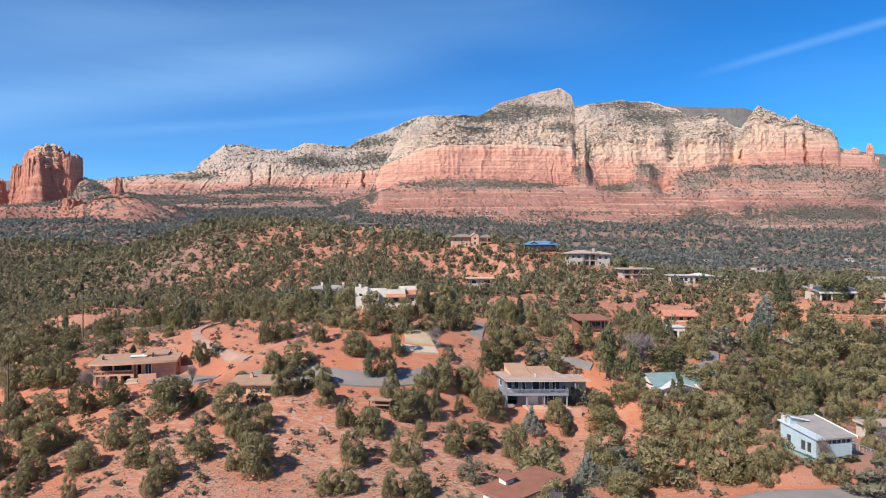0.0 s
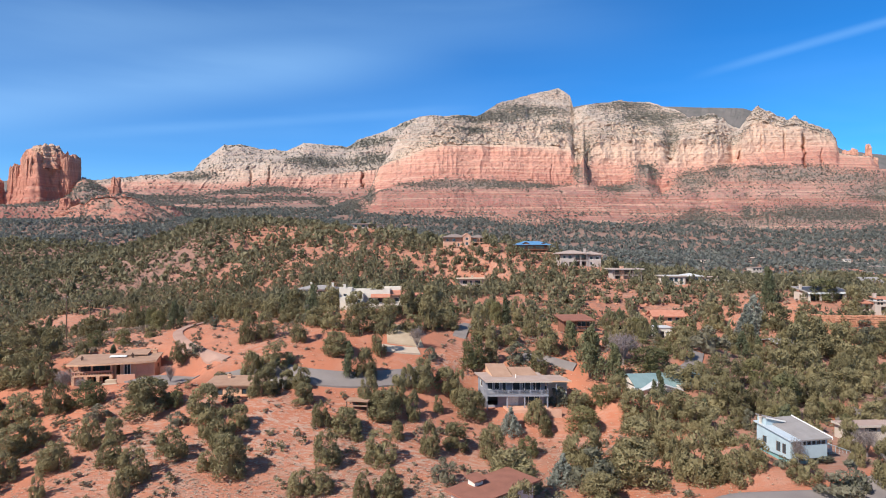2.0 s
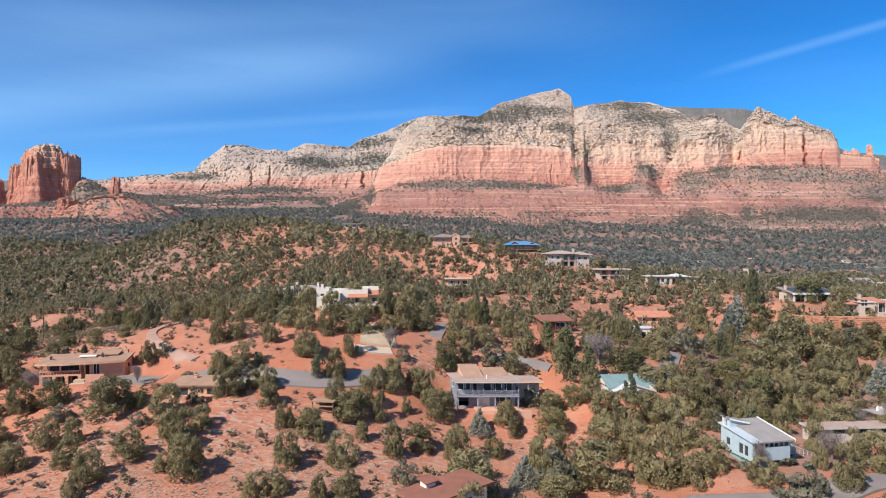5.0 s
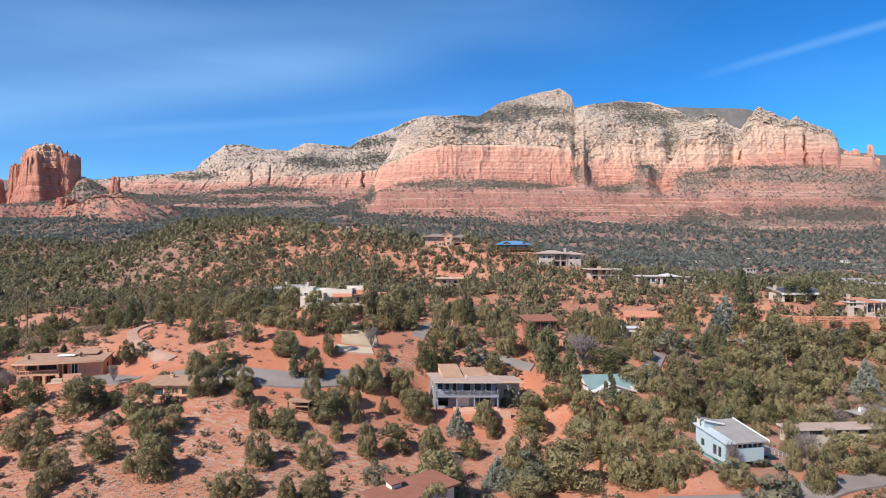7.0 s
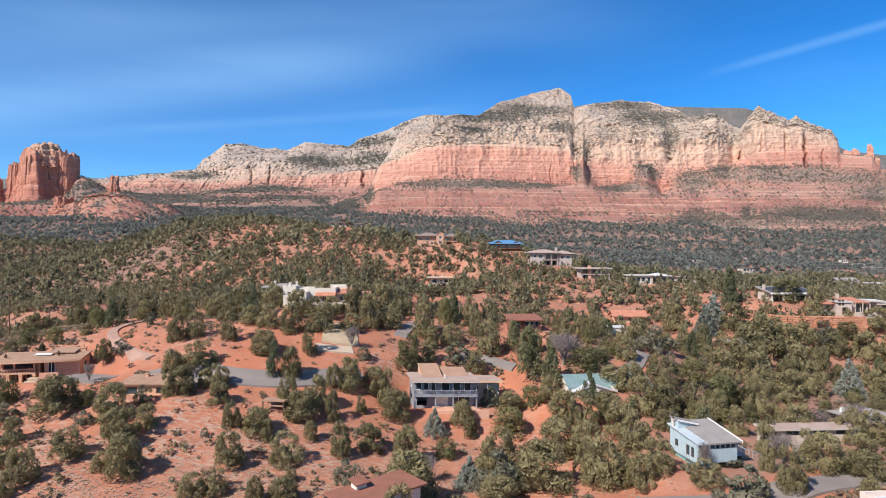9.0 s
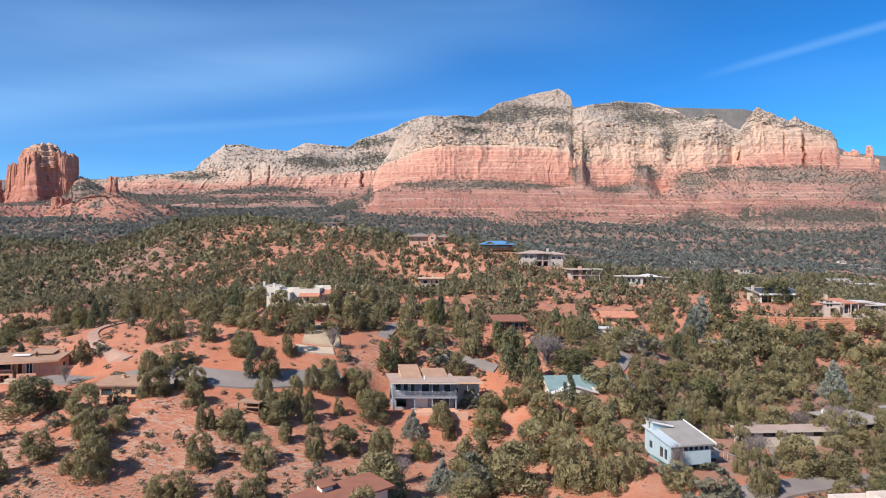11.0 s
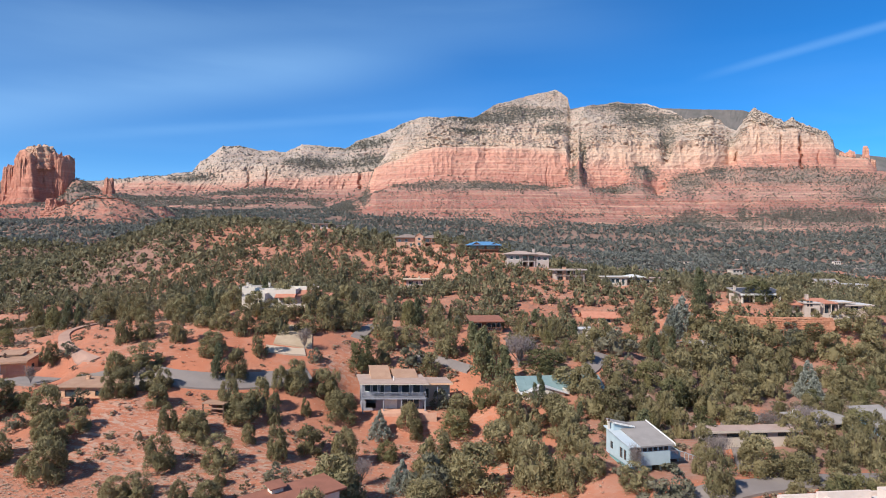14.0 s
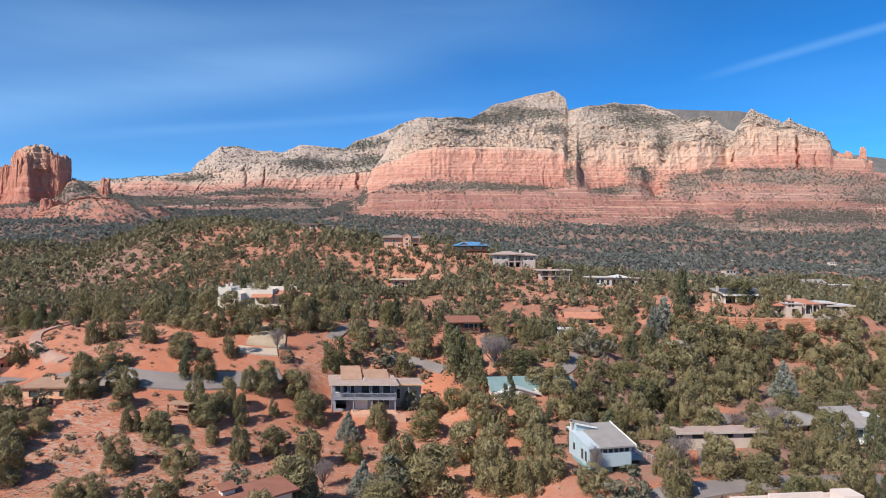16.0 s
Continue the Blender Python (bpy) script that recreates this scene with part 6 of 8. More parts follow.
def terrace_house():
    h = House("terrace_house", "cream and rose house with clay roof above a walled terrace", 128.6, 171.6, 11.2, -10.0)
    h.top.scale = (0.86, 1.0, 1.0)
    h.block(STONE_STUCCO, 2.0, 6.8, 0.0, 6.0, -1.6, 3.3, [(0.7, 1.5, 2.4, 4.1, "window"), (1.7, 2.5, 2.4, 4.1, "window"), (1.9, 3.6, 0.2, 1.9, "open")], W((1, 2.4), sill=2.6, head=4.2), frame_mat=DARK_TRIM)
    h.flat_roof(WHITE_ROOF, 1.9, 6.9, -0.1, 4.0, 3.32, 0.22, 0.25, STONE_STUCCO)
    h.block(STONE_STUCCO, -1.0, 1.98, 2.0, 6.5, 0, 2.7, [(1.2, 2.4, 0.1, 2.2, "open")], frame_mat=DARK_TRIM)
    h.shed_roof(CLAY_ROOF, -1.4, 1.7, 1.0, 6.8, 2.72, 3.5, 0.2, 0.4)
    h.block(STONE_STUCCO, 6.82, 15.0, 2.2, 9.0, 0, 3.2, [(0.5, 1.2, 0.1, 2.5, "door"), (2.0, 3.6, 0.3, 2.7, "window"), (3.8, 5.4, 0.3, 2.7, "window"), (6.0, 7.4, 0.1, 2.6, "open")], frame_mat=DARK_TRIM)
    h.shed_roof(CLAY_ROOF, 5.8, 11.6, 4.6, 9.2, 3.4, 4.0, 0.2, 0.3)
    h.shed_roof(CLAY_ROOF, 8.2, 12.4, 1.2, 4.2, 3.22, 3.5, 0.15, 0.2)
    h.flat_roof(WHITE_ROOF, 12.9, 17.2, 1.0, 8.0, 3.5, 0.3, 0.4, STONE_STUCCO)
    h.block(STONE_STUCCO, 15.02, 22.6, 1.4, 8.4, -0.6, 2.75, [(1.6, 3.8, 1.3, 2.6, "window"), (5.2, 6.4, 1.4, 2.6, "window")], frame_mat=DARK_TRIM)
    h.flat_roof(WHITE_ROOF, 15.0, 22.9, 1.0, 8.6, 2.77, 0.3, 0.3, STONE_STUCCO)
    h.chimney(STONE_STUCCO, 6.0, 7.4, 3.6, 5.2, 0.9)
    h.posts(STONE_STUCCO, (8.4, 10.6, 12.8), 1.1, 0.03, 3.2, 0.26)
    h.solid("terrace", CONCRETE, (6.82, 15.0, -1.3, 2.19, -1.6, 0.02))
    h.solid("terrace_wall", STONE_STUCCO, (6.82, 15.0, -1.56, -1.31, -1.9, 0.75), (5.4, 12.8, -3.2, -2.95, -2.6, -0.3), (15.001, 20.0, -0.6, -0.35, -1.9, 0.5))
    h.solid("terrace_pier", WHITE_STUCCO, (9.0, 9.5, -1.62, -1.25, -1.9, 1.0), (11.6, 12.1, -1.62, -1.25, -1.9, 1.0), (14.2, 14.7, -1.62, -1.25, -1.9, 1.0))


def barn_house():
    h = House("slate_blue_house", "slate-blue house with a steep grey shingle roof", 99.4, 101.8, -2.7, 8.0)
    h.block(SLATE_SIDING, 0.4, 5.8, 0.4, 5.2, 0, 2.7, [(0.6, 1.6, 0.9, 2.2, "window"), (2.2, 3.6, 0.6, 2.3, "window"), (4.2, 5.0, 0.9, 2.2, "window")], [(0.6, 1.6, 0.6, 2.4, "window"), (2.4, 3.6, 0.9, 2.2, "window")], frame_mat=WHITE_TRIM)
    h.shed_roof(GREY_ROOF, 0.3, 5.9, 0.2, 5.3, 2.74, 4.5, 0.18, 0.4)
    part("side_wall", prism(bmesh.new(), [(0.5, 2.71), (5.2, 2.71), (5.2, 4.3)], 0.4, 0.65), SLATE_SIDING, h.top)
    part("side_wall", prism(bmesh.new(), [(0.5, 2.71), (5.2, 2.71), (5.2, 4.3)], 5.55, 5.8), SLATE_SIDING, h.top)
    h.block(BLUE_SIDING, 6.0, 8.4, 2.2, 5.0, 0, 3.7, W((0.6, 1.6), sill=2.2, head=3.2), right=W((0.6, 1.8), sill=1, head=2.2))
    h.flat_roof(WHITE_ROOF, 6.0, 8.4, 2.2, 5.0, 3.72, 0.15, 0.15)
    h.deck(WHITE_TRIM, 1.4, 5.8, -1.2, 0.38, 0.5, WHITE_TRIM, 0.15, 0.9, 0.2, "flr")
    h.posts(WHITE_TRIM, (1.6, 5.6), -1.0, -1.5, 0.34, 0.14)


def grey_roof_house():
    h = House("shingled_house", "low house under a broad grey hipped shingle roof", 93.0, 107.0, -3.0, 12.0)
    h.block(BEIGE_STUCCO, 0.8, 8.6, 0.8, 7.2, 0, 1.7, W((1, 2.4), (4, 6), sill=0.5, head=1.5), frame_mat=DARK_TRIM)
    h.hip_roof(GREY_ROOF, 0.6, 8.8, 0.6, 7.4, 1.72, 1.1, 0.9)
    # two white boards for a shape like a basketball hoop, not a vent
    h.solid("hoop_like_board", WHITE_TRIM, (0.6, 2.0, 6.0, 6.2, 2.0, 2.9), (0.6, 0.8, 5.8, 5.99, 2.0, 3.1))


def low_house():
    h = House("low_house", "low beige house with flat roof and pale fascia in junipers", 66.6, 91.4, -0.4, 4.0)
    h.block(BEIGE_STUCCO, 0.4, 14.4, 0.4, 3.0, 0, 2.6, [(0.6, 1.6, 1.75, 2.4, "window"), (3.0, 5.0, 1.75, 2.4, "window"), (7.4, 9.4, 1.75, 2.4, "window"), (11.0, 13.0, 1.75, 2.4, "window")], frame_mat=DARK_TRIM)
    h.flat_roof(TAN_ROOF, 0.2, 14.6, 0.2, 2.8, 2.62, 0.22, 0.3, BEIGE_STUCCO)


def parapet_house():
    h = House("parapet_house", "pale pink flat-roofed building with stepped parapets and skylights", 59.4, 57.6, -0.5, 5.0)
    h.block(PALE_PINK, 0.0, 4.0, 0, 7.0, 0, 2.9, W((1, 2.4), sill=1, head=2.2), W((1, 3), sill=1, head=2.2))
    h.parapet(PALE_PINK, WHITE_ROOF, 0.0, 4.0, 0, 7.0, 2.9, 0.35)
    h.block(PALE_PINK, 4.02, 9.0, 0, 8.0, 0, 3.6)
    h.parapet(PALE_PINK, WHITE_ROOF, 4.02, 9.0, 0, 8.0, 3.6, 0.5)
    h.block(PALE_PINK, 9.02, 17.0, 0, 8.6, 0, 3.4)
    h.parapet(PALE_PINK, WHITE_ROOF, 9.02, 17.0, 0, 8.6, 3.4, 0.5)
    h.solid("screen_wall", PALE_PINK, (8.0, 14.0, 7.2, 7.5, 3.4, 4.5), (14.8, 17.0, 5.4, 7.4, 3.4, 4.8))
    for x, y in ((3.0, 2.0), (12.0, 1.6), (12.0, 4.4)):
        bm = bmesh.new()
        bmesh.ops.create_uvsphere(bm, u_segments=16, v_segments=8, radius=0.7)
        for v in bm.verts:
            v.co = (x + v.co.x, y + v.co.y, 3.45 + max(0, v.co.z) * 0.6)
        part("skylight", bm, SKYLIGHT, h.top)
    h.chimney(PALE_PINK, 16.4, 2.4, 3.4, 4.6, 0.9)


def crest_house():
    h = House("crest_house", "low greyish flat-roofed house on the crest of the hill", -46.2, 330.6, 41.8, 2.0)
    h.block(GREY_STUCCO, 0.5, 11.0, 0.5, 6.0, 0, 2.6, W((1, 3), (5, 7), sill=0.9), frame_mat=DARK_TRIM)
    h.flat_roof(TAN_ROOF, 0, 11.5, 0, 6.5, 2.62, 0.3, 0.5)
    h.block(GREY_STUCCO, 11.02, 18.0, 1.0, 6.0, 0, 1.9, W((1, 3), sill=0.7, head=1.6))
    h.flat_roof(TAN_ROOF, 11.6, 18.4, 0.8, 6.4, 1.92, 0.25, 0.3)


def far_house(x, y, turn, w, d, hgt, wall_mat, roof_mat, kind, label):
    h = House("far_house", label, x, y, float(ground_z(x + w / 2, y + d / 2)) - 0.3, turn)
    h.block(wall_mat, 0, w, 0, d, 0.3, hgt, W((w * 0.1, w * 0.3), (w * 0.45, w * 0.6), (w * 0.75, w * 0.9), sill=1.2, head=hgt - 0.5), frame_mat=DARK_TRIM, foot=3.0)
    if kind == "flat":
        h.flat_roof(roof_mat, 0, w, 0, d, hgt + 0.01, 0.3, 0.5)
    else:
        h.gable_roof(roof_mat, 0, w, 0, d, hgt + 0.01, d * 0.18, "x", 0.2, 0.5, wall_mat)


grey_house()
stucco_house()
hut()
brown_roof_house()
pueblo_house()
adobe_house()
flat_house()
hilltop_house()
blue_roof_house()
grey_villa()
tan_house()
long_house()
small_ranch()
solar_house()
clay_house()
white_garage()
wooden_house(34.2, 146.4, 9.2, 6.0, 7.4, "red-brown timber house with a railed deck on posts")
wooden_house(48.0, 152.0, 7.6, 0.0, 3.4, "small brown timber cabin on posts")
red_wood_house()
teal_house()
blue_house()
terrace_house()
barn_house()
grey_roof_house()
low_house()
parapet_house()
crest_house()
far_house(195.0, 267.0, -4.0, 8.5, 7, 3.6, WHITE_STUCCO, GREY_ROOF, "gable", "white house with a grey gabled roof in the trees")
far_house(205.0, 264.0, -4.0, 9.5, 6, 2.6, WHITE_STUCCO, WHITE_ROOF, "flat", "long white flat-roofed house in the trees")
far_house(-182.0, 489.0, 5.0, 9, 6, 4.2, WHITE_STUCCO, WHITE_ROOF, "flat", "small white house on the far shoulder of the hill")
far_house(6.0, 302.0, 0.0, 9, 6, 2.9, PINK_STUCCO, RED_ROOF, "flat", "low red-roofed house behind the hill crest")
far_house(171.0, 176.0, 5.0, 12, 7, 3.0, BEIGE_STUCCO, TAN_ROOF, "gable", "tan-roofed house beside the terrace")
far_rng = np.random.default_rng(5)
for i in range(11):
    fy = far_rng.uniform(420, 1000)
    fx = 16 + fy * far_rng.uniform(0.40, 0.74)
    far_house(fx, fy, far_rng.uniform(-20, 20), far_rng.uniform(8, 14), far_rng.uniform(6, 9), far_rng.uniform(3.2, 4.6), [WHITE_STUCCO, BEIGE_STUCCO, GREY_STUCCO, BEIGE_STUCCO][i % 4],
              [GREY_ROOF, VILLA_ROOF, TAN_ROOF, BROWN_ROOF][(i * 3) % 4], "flat" if i % 3 else "gable", "distant pale house in the wooded valley")

# ---- trees ----


def leaf_cards(rng, centres, radii, count, size, squash=0.85, flat=0.5):
    """Leaf sprays over the skins of blobs: small tapering facets that face outward and point up, with jitter."""
    k = len(centres) * count
    c = np.repeat(centres, count, 0)
    r = np.repeat(radii, count)
    n = rng.normal(size=(k, 3))
    n /= np.linalg.norm(n, axis=1)[:, None]
    at = c + n * np.array([1, 1, squash]) * (r * rng.uniform(0.35, 1.3, k))[:, None]
    nn = n + rng.normal(size=(k, 3)) * flat
    nn /= np.linalg.norm(nn, axis=1)[:, None]
    u = np.cross(nn, np.array([0, 0, 1.0]) + rng.normal(size=(k, 3)) * 0.6)
    u /= np.linalg.norm(u, axis=1)[:, None] + 1e-6
    v = np.cross(u, nn)
    v *= np.sign(v[:, 2:3] + 0.35)
    s = (size * rng.uniform(0.55, 1.45, k))[:, None]
    q = np.stack([at - u * s * 0.42 - v * s * 0.4, at + u * s * 0.42 - v * s * 0.4, at + v * s * 0.75], 1)
    return q.reshape(-1, 3), np.arange(3 * k).reshape(-1, 3)


def crown_blobs(rng, kind):
    """Centres and radii of the clumps of one crown of width 1 and height 1."""
    c, r = [], []
    if kind == "round":
        lop = rng.uniform(0.8, 1.2, 3)
        for i in range(42):
            a, h = rng.uniform(0, 2 * math.pi), rng.uniform(0.0, 0.88) ** 0.9
            rim = 0.43 * math.sqrt(max(0.03, 1 - ((h - 0.30) / 0.66) ** 2)) * lop[int(a * 0.477) % 3]
            reach = rim * rng.uniform(0.45, 1.03)
            c.append((reach * math.cos(a), reach * math.sin(a), h))
            r.append(rng.uniform(0.08, 0.15) * (1.1 - 0.35 * h))
    elif kind == "tall":
        for i in range(26):
            h = 0.12 + 0.84 * (i / 25)
            a = rng.uniform(0, 2 * math.pi)
            reach = 0.42 * (1 - h) ** 0.8 * rng.uniform(0.35, 1.1) + 0.02
            c.append((reach * math.cos(a), reach * math.sin(a), h))
            r.append(0.07 + 0.12 * (1 - h) * rng.uniform(0.7, 1.2))
    elif kind == "spruce":
        for i in range(11):
            h = 0.08 + 0.86 * i / 10
            for j in range(max(1, int(8 * (1 - h)) + 1)):
                a = j * 2 * math.pi / max(1, int(8 * (1 - h)) + 1) + i * 0.7
                reach = 0.40 * (1 - h) * rng.uniform(0.8, 1.1)
                c.append((reach * math.cos(a), reach * math.sin(a), h - 0.03))
                r.append(0.045 + 0.07 * (1 - h))
    else:
        for _ in range(13):
            a, h = rng.uniform(0, 2 * math.pi), rng.uniform(0.15, 0.75)
            reach = 0.36 * rng.uniform(0.2, 1.0)
            c.append((reach * math.cos(a), reach * math.sin(a), h))
            r.append(rng.uniform(0.13, 0.2))
    return np.array(c), np.array(r)


def plume_crown(rng, leaves, size, low=False):
    """A dense rounded crown, leafy to the ground: fine upright sprays over overlapping boughs and a dark heart; unit width and height."""
    n = 14 if low else 36
    lop = rng.uniform(0.8, 1.2, 5)

    peak = rng.uniform(0.2, 0.85)

    def rim(h):
        return 0.36 * ((1 - peak) * math.sqrt(max(0.06, 1 - ((h - 0.24) / 0.74) ** 2)) + peak * max(0.1, (1 - h) ** 0.75) * min(1.0, 0.6 + 2.2 * h))
    ang = np.arange(10) * 2 * math.pi / 10
    core = 0.40
    heart = np.concatenate([np.stack([core * rim(h) * np.cos(ang), core * rim(h) * np.sin(ang), np.full(10, h)], 1) * (1 + 0.1 * rng.normal(size=(10, 1))) for h in (0.05, 0.17, 0.29, 0.41)])
    f = [(r * 10 + q, r * 10 + (q + 1) % 10, (r + 1) * 10 + (q + 1) % 10) for r in range(3) for q in range(10)] + [(r * 10 + q, (r + 1) * 10 + (q + 1) % 10, (r + 1) * 10 + q) for r in range(3) for q in range(10)]
    f += [(30, 30 + q, 31 + q) for q in range(1, 9)]
    vs, fs, base = [heart], [np.array(f)], len(heart)
    for i in range(n):
        a, h = i * 2.4 + rng.uniform(-0.5, 0.5), (0.80 if i == 0 else 0.78 * rng.uniform() ** 1.15)
        reach = rim(h) * rng.uniform(0.7, 1.0) * (0.2 if i == 0 else lop[int(a / 1.2566) % 5])
        c = np.array([reach * math.cos(a), reach * math.sin(a), h])
        r = rng.uniform(0.085, 0.16) * (1.08 - 0.3 * h)
        k = int(leaves / n * (0.3 + r * 5.2))
        d = rng.normal(size=(k, 3))
        d /= np.linalg.norm(d, axis=1)[:, None]
        # leaves clothe the outer skin alone
        out = np.array([math.cos(a), math.sin(a), 0.25 + 0.9 * h])
        out /= np.linalg.norm(out)
        inward = np.minimum(d @ out + 0.25, 0)
        d -= 2 * inward[:, None] * out
        d /= np.linalg.norm(d, axis=1)[:, None]
        at = c + d * np.array([1, 1, 1.2]) * (r * rng.uniform(0.72, 1.12, k))[:, None]
        # sprays lie over the bough like scales, tips lifted and pointing upward
        side = np.cross(d, np.array([0, 0, 1.0]) + rng.normal(size=(k, 3)) * 0.5)
        side /= np.linalg.norm(side, axis=1)[:, None] + 1e-6
        up = np.cross(side, d)
        up = up * np.sign(up[:, 2:3] + 0.3) + d * rng.uniform(0.1, 0.75, k)[:, None] + rng.normal(size=(k, 3)) * 0.3
        up /= np.linalg.norm(up, axis=1)[:, None]
        s = (size * rng.uniform(0.6, 1.5, k))[:, None]
        vs.append(np.stack([at - side * s * 0.4 - up * s * 0.35, at + side * s * 0.4 - up * s * 0.35, at + up * s * 1.15], 1).reshape(-1, 3))
        fs.append(np.arange(3 * k).reshape(-1, 3) + base)
        base += 3 * k
    v = np.concatenate(vs)
    v[:, :2] *= 0.5 / np.percentile(np.hypot(v[:, 0], v[:, 1]), 97)
    v[:, 2] *= 1.0 / np.percentile(v[:, 2], 99)
    return v, np.concatenate(fs)


def tree_model(name, kind, material, seed, label, category, leaves=64, size=0.058, trunk=0.10):
    """A trunk with limbs and a crown of leaf sprays; unit width and height."""
    rng = np.random.default_rng(seed)
    top = new(name)
    top.empty_display_size = 0.2
    tagged(top, label, category, group="trees and shrubs of the slopes")
    c, r = crown_blobs(rng, kind)
    if kind in ("round", "low"):
        v, f = plume_crown(rng, leaves, size, kind == "low")
    else:
        v, f = leaf_cards(rng, c, r, leaves, size, 1.0, 0.85)
    crown = from_arrays("crown", v, f, material)
    crown.parent = top
    bm = bmesh.new()
    lean = Vector((rng.uniform(-0.05, 0.05), rng.uniform(-0.05, 0.05), 0.45))
    rod(bm, (0, 0, -0.12), lean, trunk * 0.55, trunk * 0.3, 7)
    for i in rng.choice(len(c), min(9, len(c)), replace=False):
        rod(bm, lean * rng.uniform(0.4, 1.0), tuple(c[i] * 0.8), trunk * 0.2, trunk * 0.07, 5)
    stem = part("trunk", bm, BARK, top)
    return top


def twig_model(name, seed, label):
    """A leafless crown: forked limbs and a haze of fine twigs."""
    rng = np.random.default_rng(seed)
    top = new(name)
    tagged(top, label, "tree", group="trees and shrubs of the slopes")
    bm = bmesh.new()
    tips = []
    rod(bm, (0, 0, -0.1), (0, 0, 0.2), 0.035, 0.028, 7)
    for i in range(12):
        a, t = i * 2.4 + rng.uniform(-0.3, 0.3), rng.uniform(0.25, 1.0)
        mid = Vector((0.2 * t * math.cos(a), 0.2 * t * math.sin(a), 0.42 + 0.2 * (1 - t)))
        rod(bm, (0, 0, 0.16), mid, 0.02, 0.011, 5)
        for _ in range(3):
            tip = mid + Vector((rng.uniform(-0.2, 0.2), rng.uniform(-0.2, 0.2), rng.uniform(0.1, 0.36)))
            rod(bm, mid, tip, 0.009, 0.004, 4)
            tips.append(tip)
    part("trunk", bm, TWIG, top)
    k = 1500
    at = np.array([tips[i] for i in rng.integers(0, len(tips), k)]) + rng.normal(size=(k, 3)) * 0.09
    d = rng.normal(size=(k, 3)) * 0.5 + np.array([0, 0, 0.6])
    d /= np.linalg.norm(d, axis=1)[:, None]
    w = np.cross(d, rng.normal(size=(k, 3)))
    w /= np.linalg.norm(w, axis=1)[:, None]
    tri = np.stack([at - w * 0.006, at + w * 0.006, at + d * 0.11], 1).reshape(-1, 3)
    crown = from_arrays("crown", tri, np.arange(3 * k).reshape(-1, 3), TWIG)
    crown.parent = top
    return top


J_LABEL = "dark green bushy juniper on red soil"
MODELS = {
    "juniper": [tree_model("juniper_tree", "round", JUNIPER, 100 + i, J_LABEL, "tree", 4700, 0.033) for i in range(7)],
    "far juniper": [tree_model("juniper_tree", "round", JUNIPER, 120 + i, J_LABEL, "tree", 2500, 0.041) for i in range(5)],
    "pine": [tree_model("pine_tree", "tall", PINE, 200 + i, "tall green pine beside the houses", "tree", 120, 0.045, 0.07) for i in range(3)],
    "spruce": [tree_model("spruce_tree", "spruce", SPRUCE, 220 + i, "silvery blue-green spruce with tiered boughs", "tree", 90, 0.042, 0.06) for i in range(2)],
    "olive": [tree_model("broadleaf_tree", "round", OLIVE, 240 + i, "yellowish olive-green bushy tree", "tree", 2900, 0.034) for i in range(2)],
    "shrub": [tree_model("shrub", "low", SAGE, 260 + i, "low grey-green shrub in dry grass", "shrub", 1100, 0.05, 0.05) for i in range(3)],
    "bare": [twig_model("bare_tree", 280 + i, "leafless greyish-pink tree with fine twigs") for i in range(2)],
}
USED = set()


def plant(kind, x, y, width, height, rng):
    """Stands one tree of a kind on the ground."""
    models = MODELS["far juniper" if kind == "juniper" and y > 118 else kind]
    i = int(rng.integers(len(models)))
    turn, size = Euler((0, 0, rng.uniform(0, 6.28))), (width, width * rng.uniform(0.9, 1.1), height)
    place = (x, y, float(surface_z(x, y)[0]) - 0.08)
    if models[i] in USED:
        return copy_thing(models[i], Matrix.LocRotScale(place, turn, tuple(a / b for a, b in zip(size, models[i].scale))))
    m = Matrix.LocRotScale(place, turn, size)
    USED.add(models[i])
    models[i].matrix_basis = m
    return models[i]


# x, y, crown width, height
JUNIPERS_A = [
    (-139.9, 192.9, 9.2, 8.2), (-110.5, 162.1, 8.6, 6.3), (-92.1, 130.7, 7.4, 7.1), (-83.2, 125.5, 7.1, 6.1), (-82.8, 132.2, 6.3, 5.9), (-81.6, 112.6, 4.3, 5.5),
    (-77.6, 113.3, 7.1, 6.1), (-72.1, 112.1, 6.6, 6.7), (-66.6, 99.2, 6.2, 5.0), (-60.9, 99.7, 5.3, 5.4), (-60.4, 89.0, 5.6, 4.8), (-59.2, 91.3, 5.2, 4.4),
    (-56.3, 81.2, 4.8, 4.1), (-56.2, 77.9, 3.7, 3.0), (-50.6, 82.9, 5.2, 4.0), (-49.0, 88.3, 4.5, 4.3), (-48.5, 76.8, 2.1, 3.3), (-47.3, 115.2, 3.3, 4.0),
    (-45.2, 88.5, 3.4, 4.1), (-44.5, 96.6, 8.0, 5.8), (-42.9, 83.5, 4.4, 3.6), (-39.8, 153.7, 8.7, 5.9), (-38.1, 77.2, 2.9, 3.3), (-37.9, 80.0, 4.7, 4.8),
]
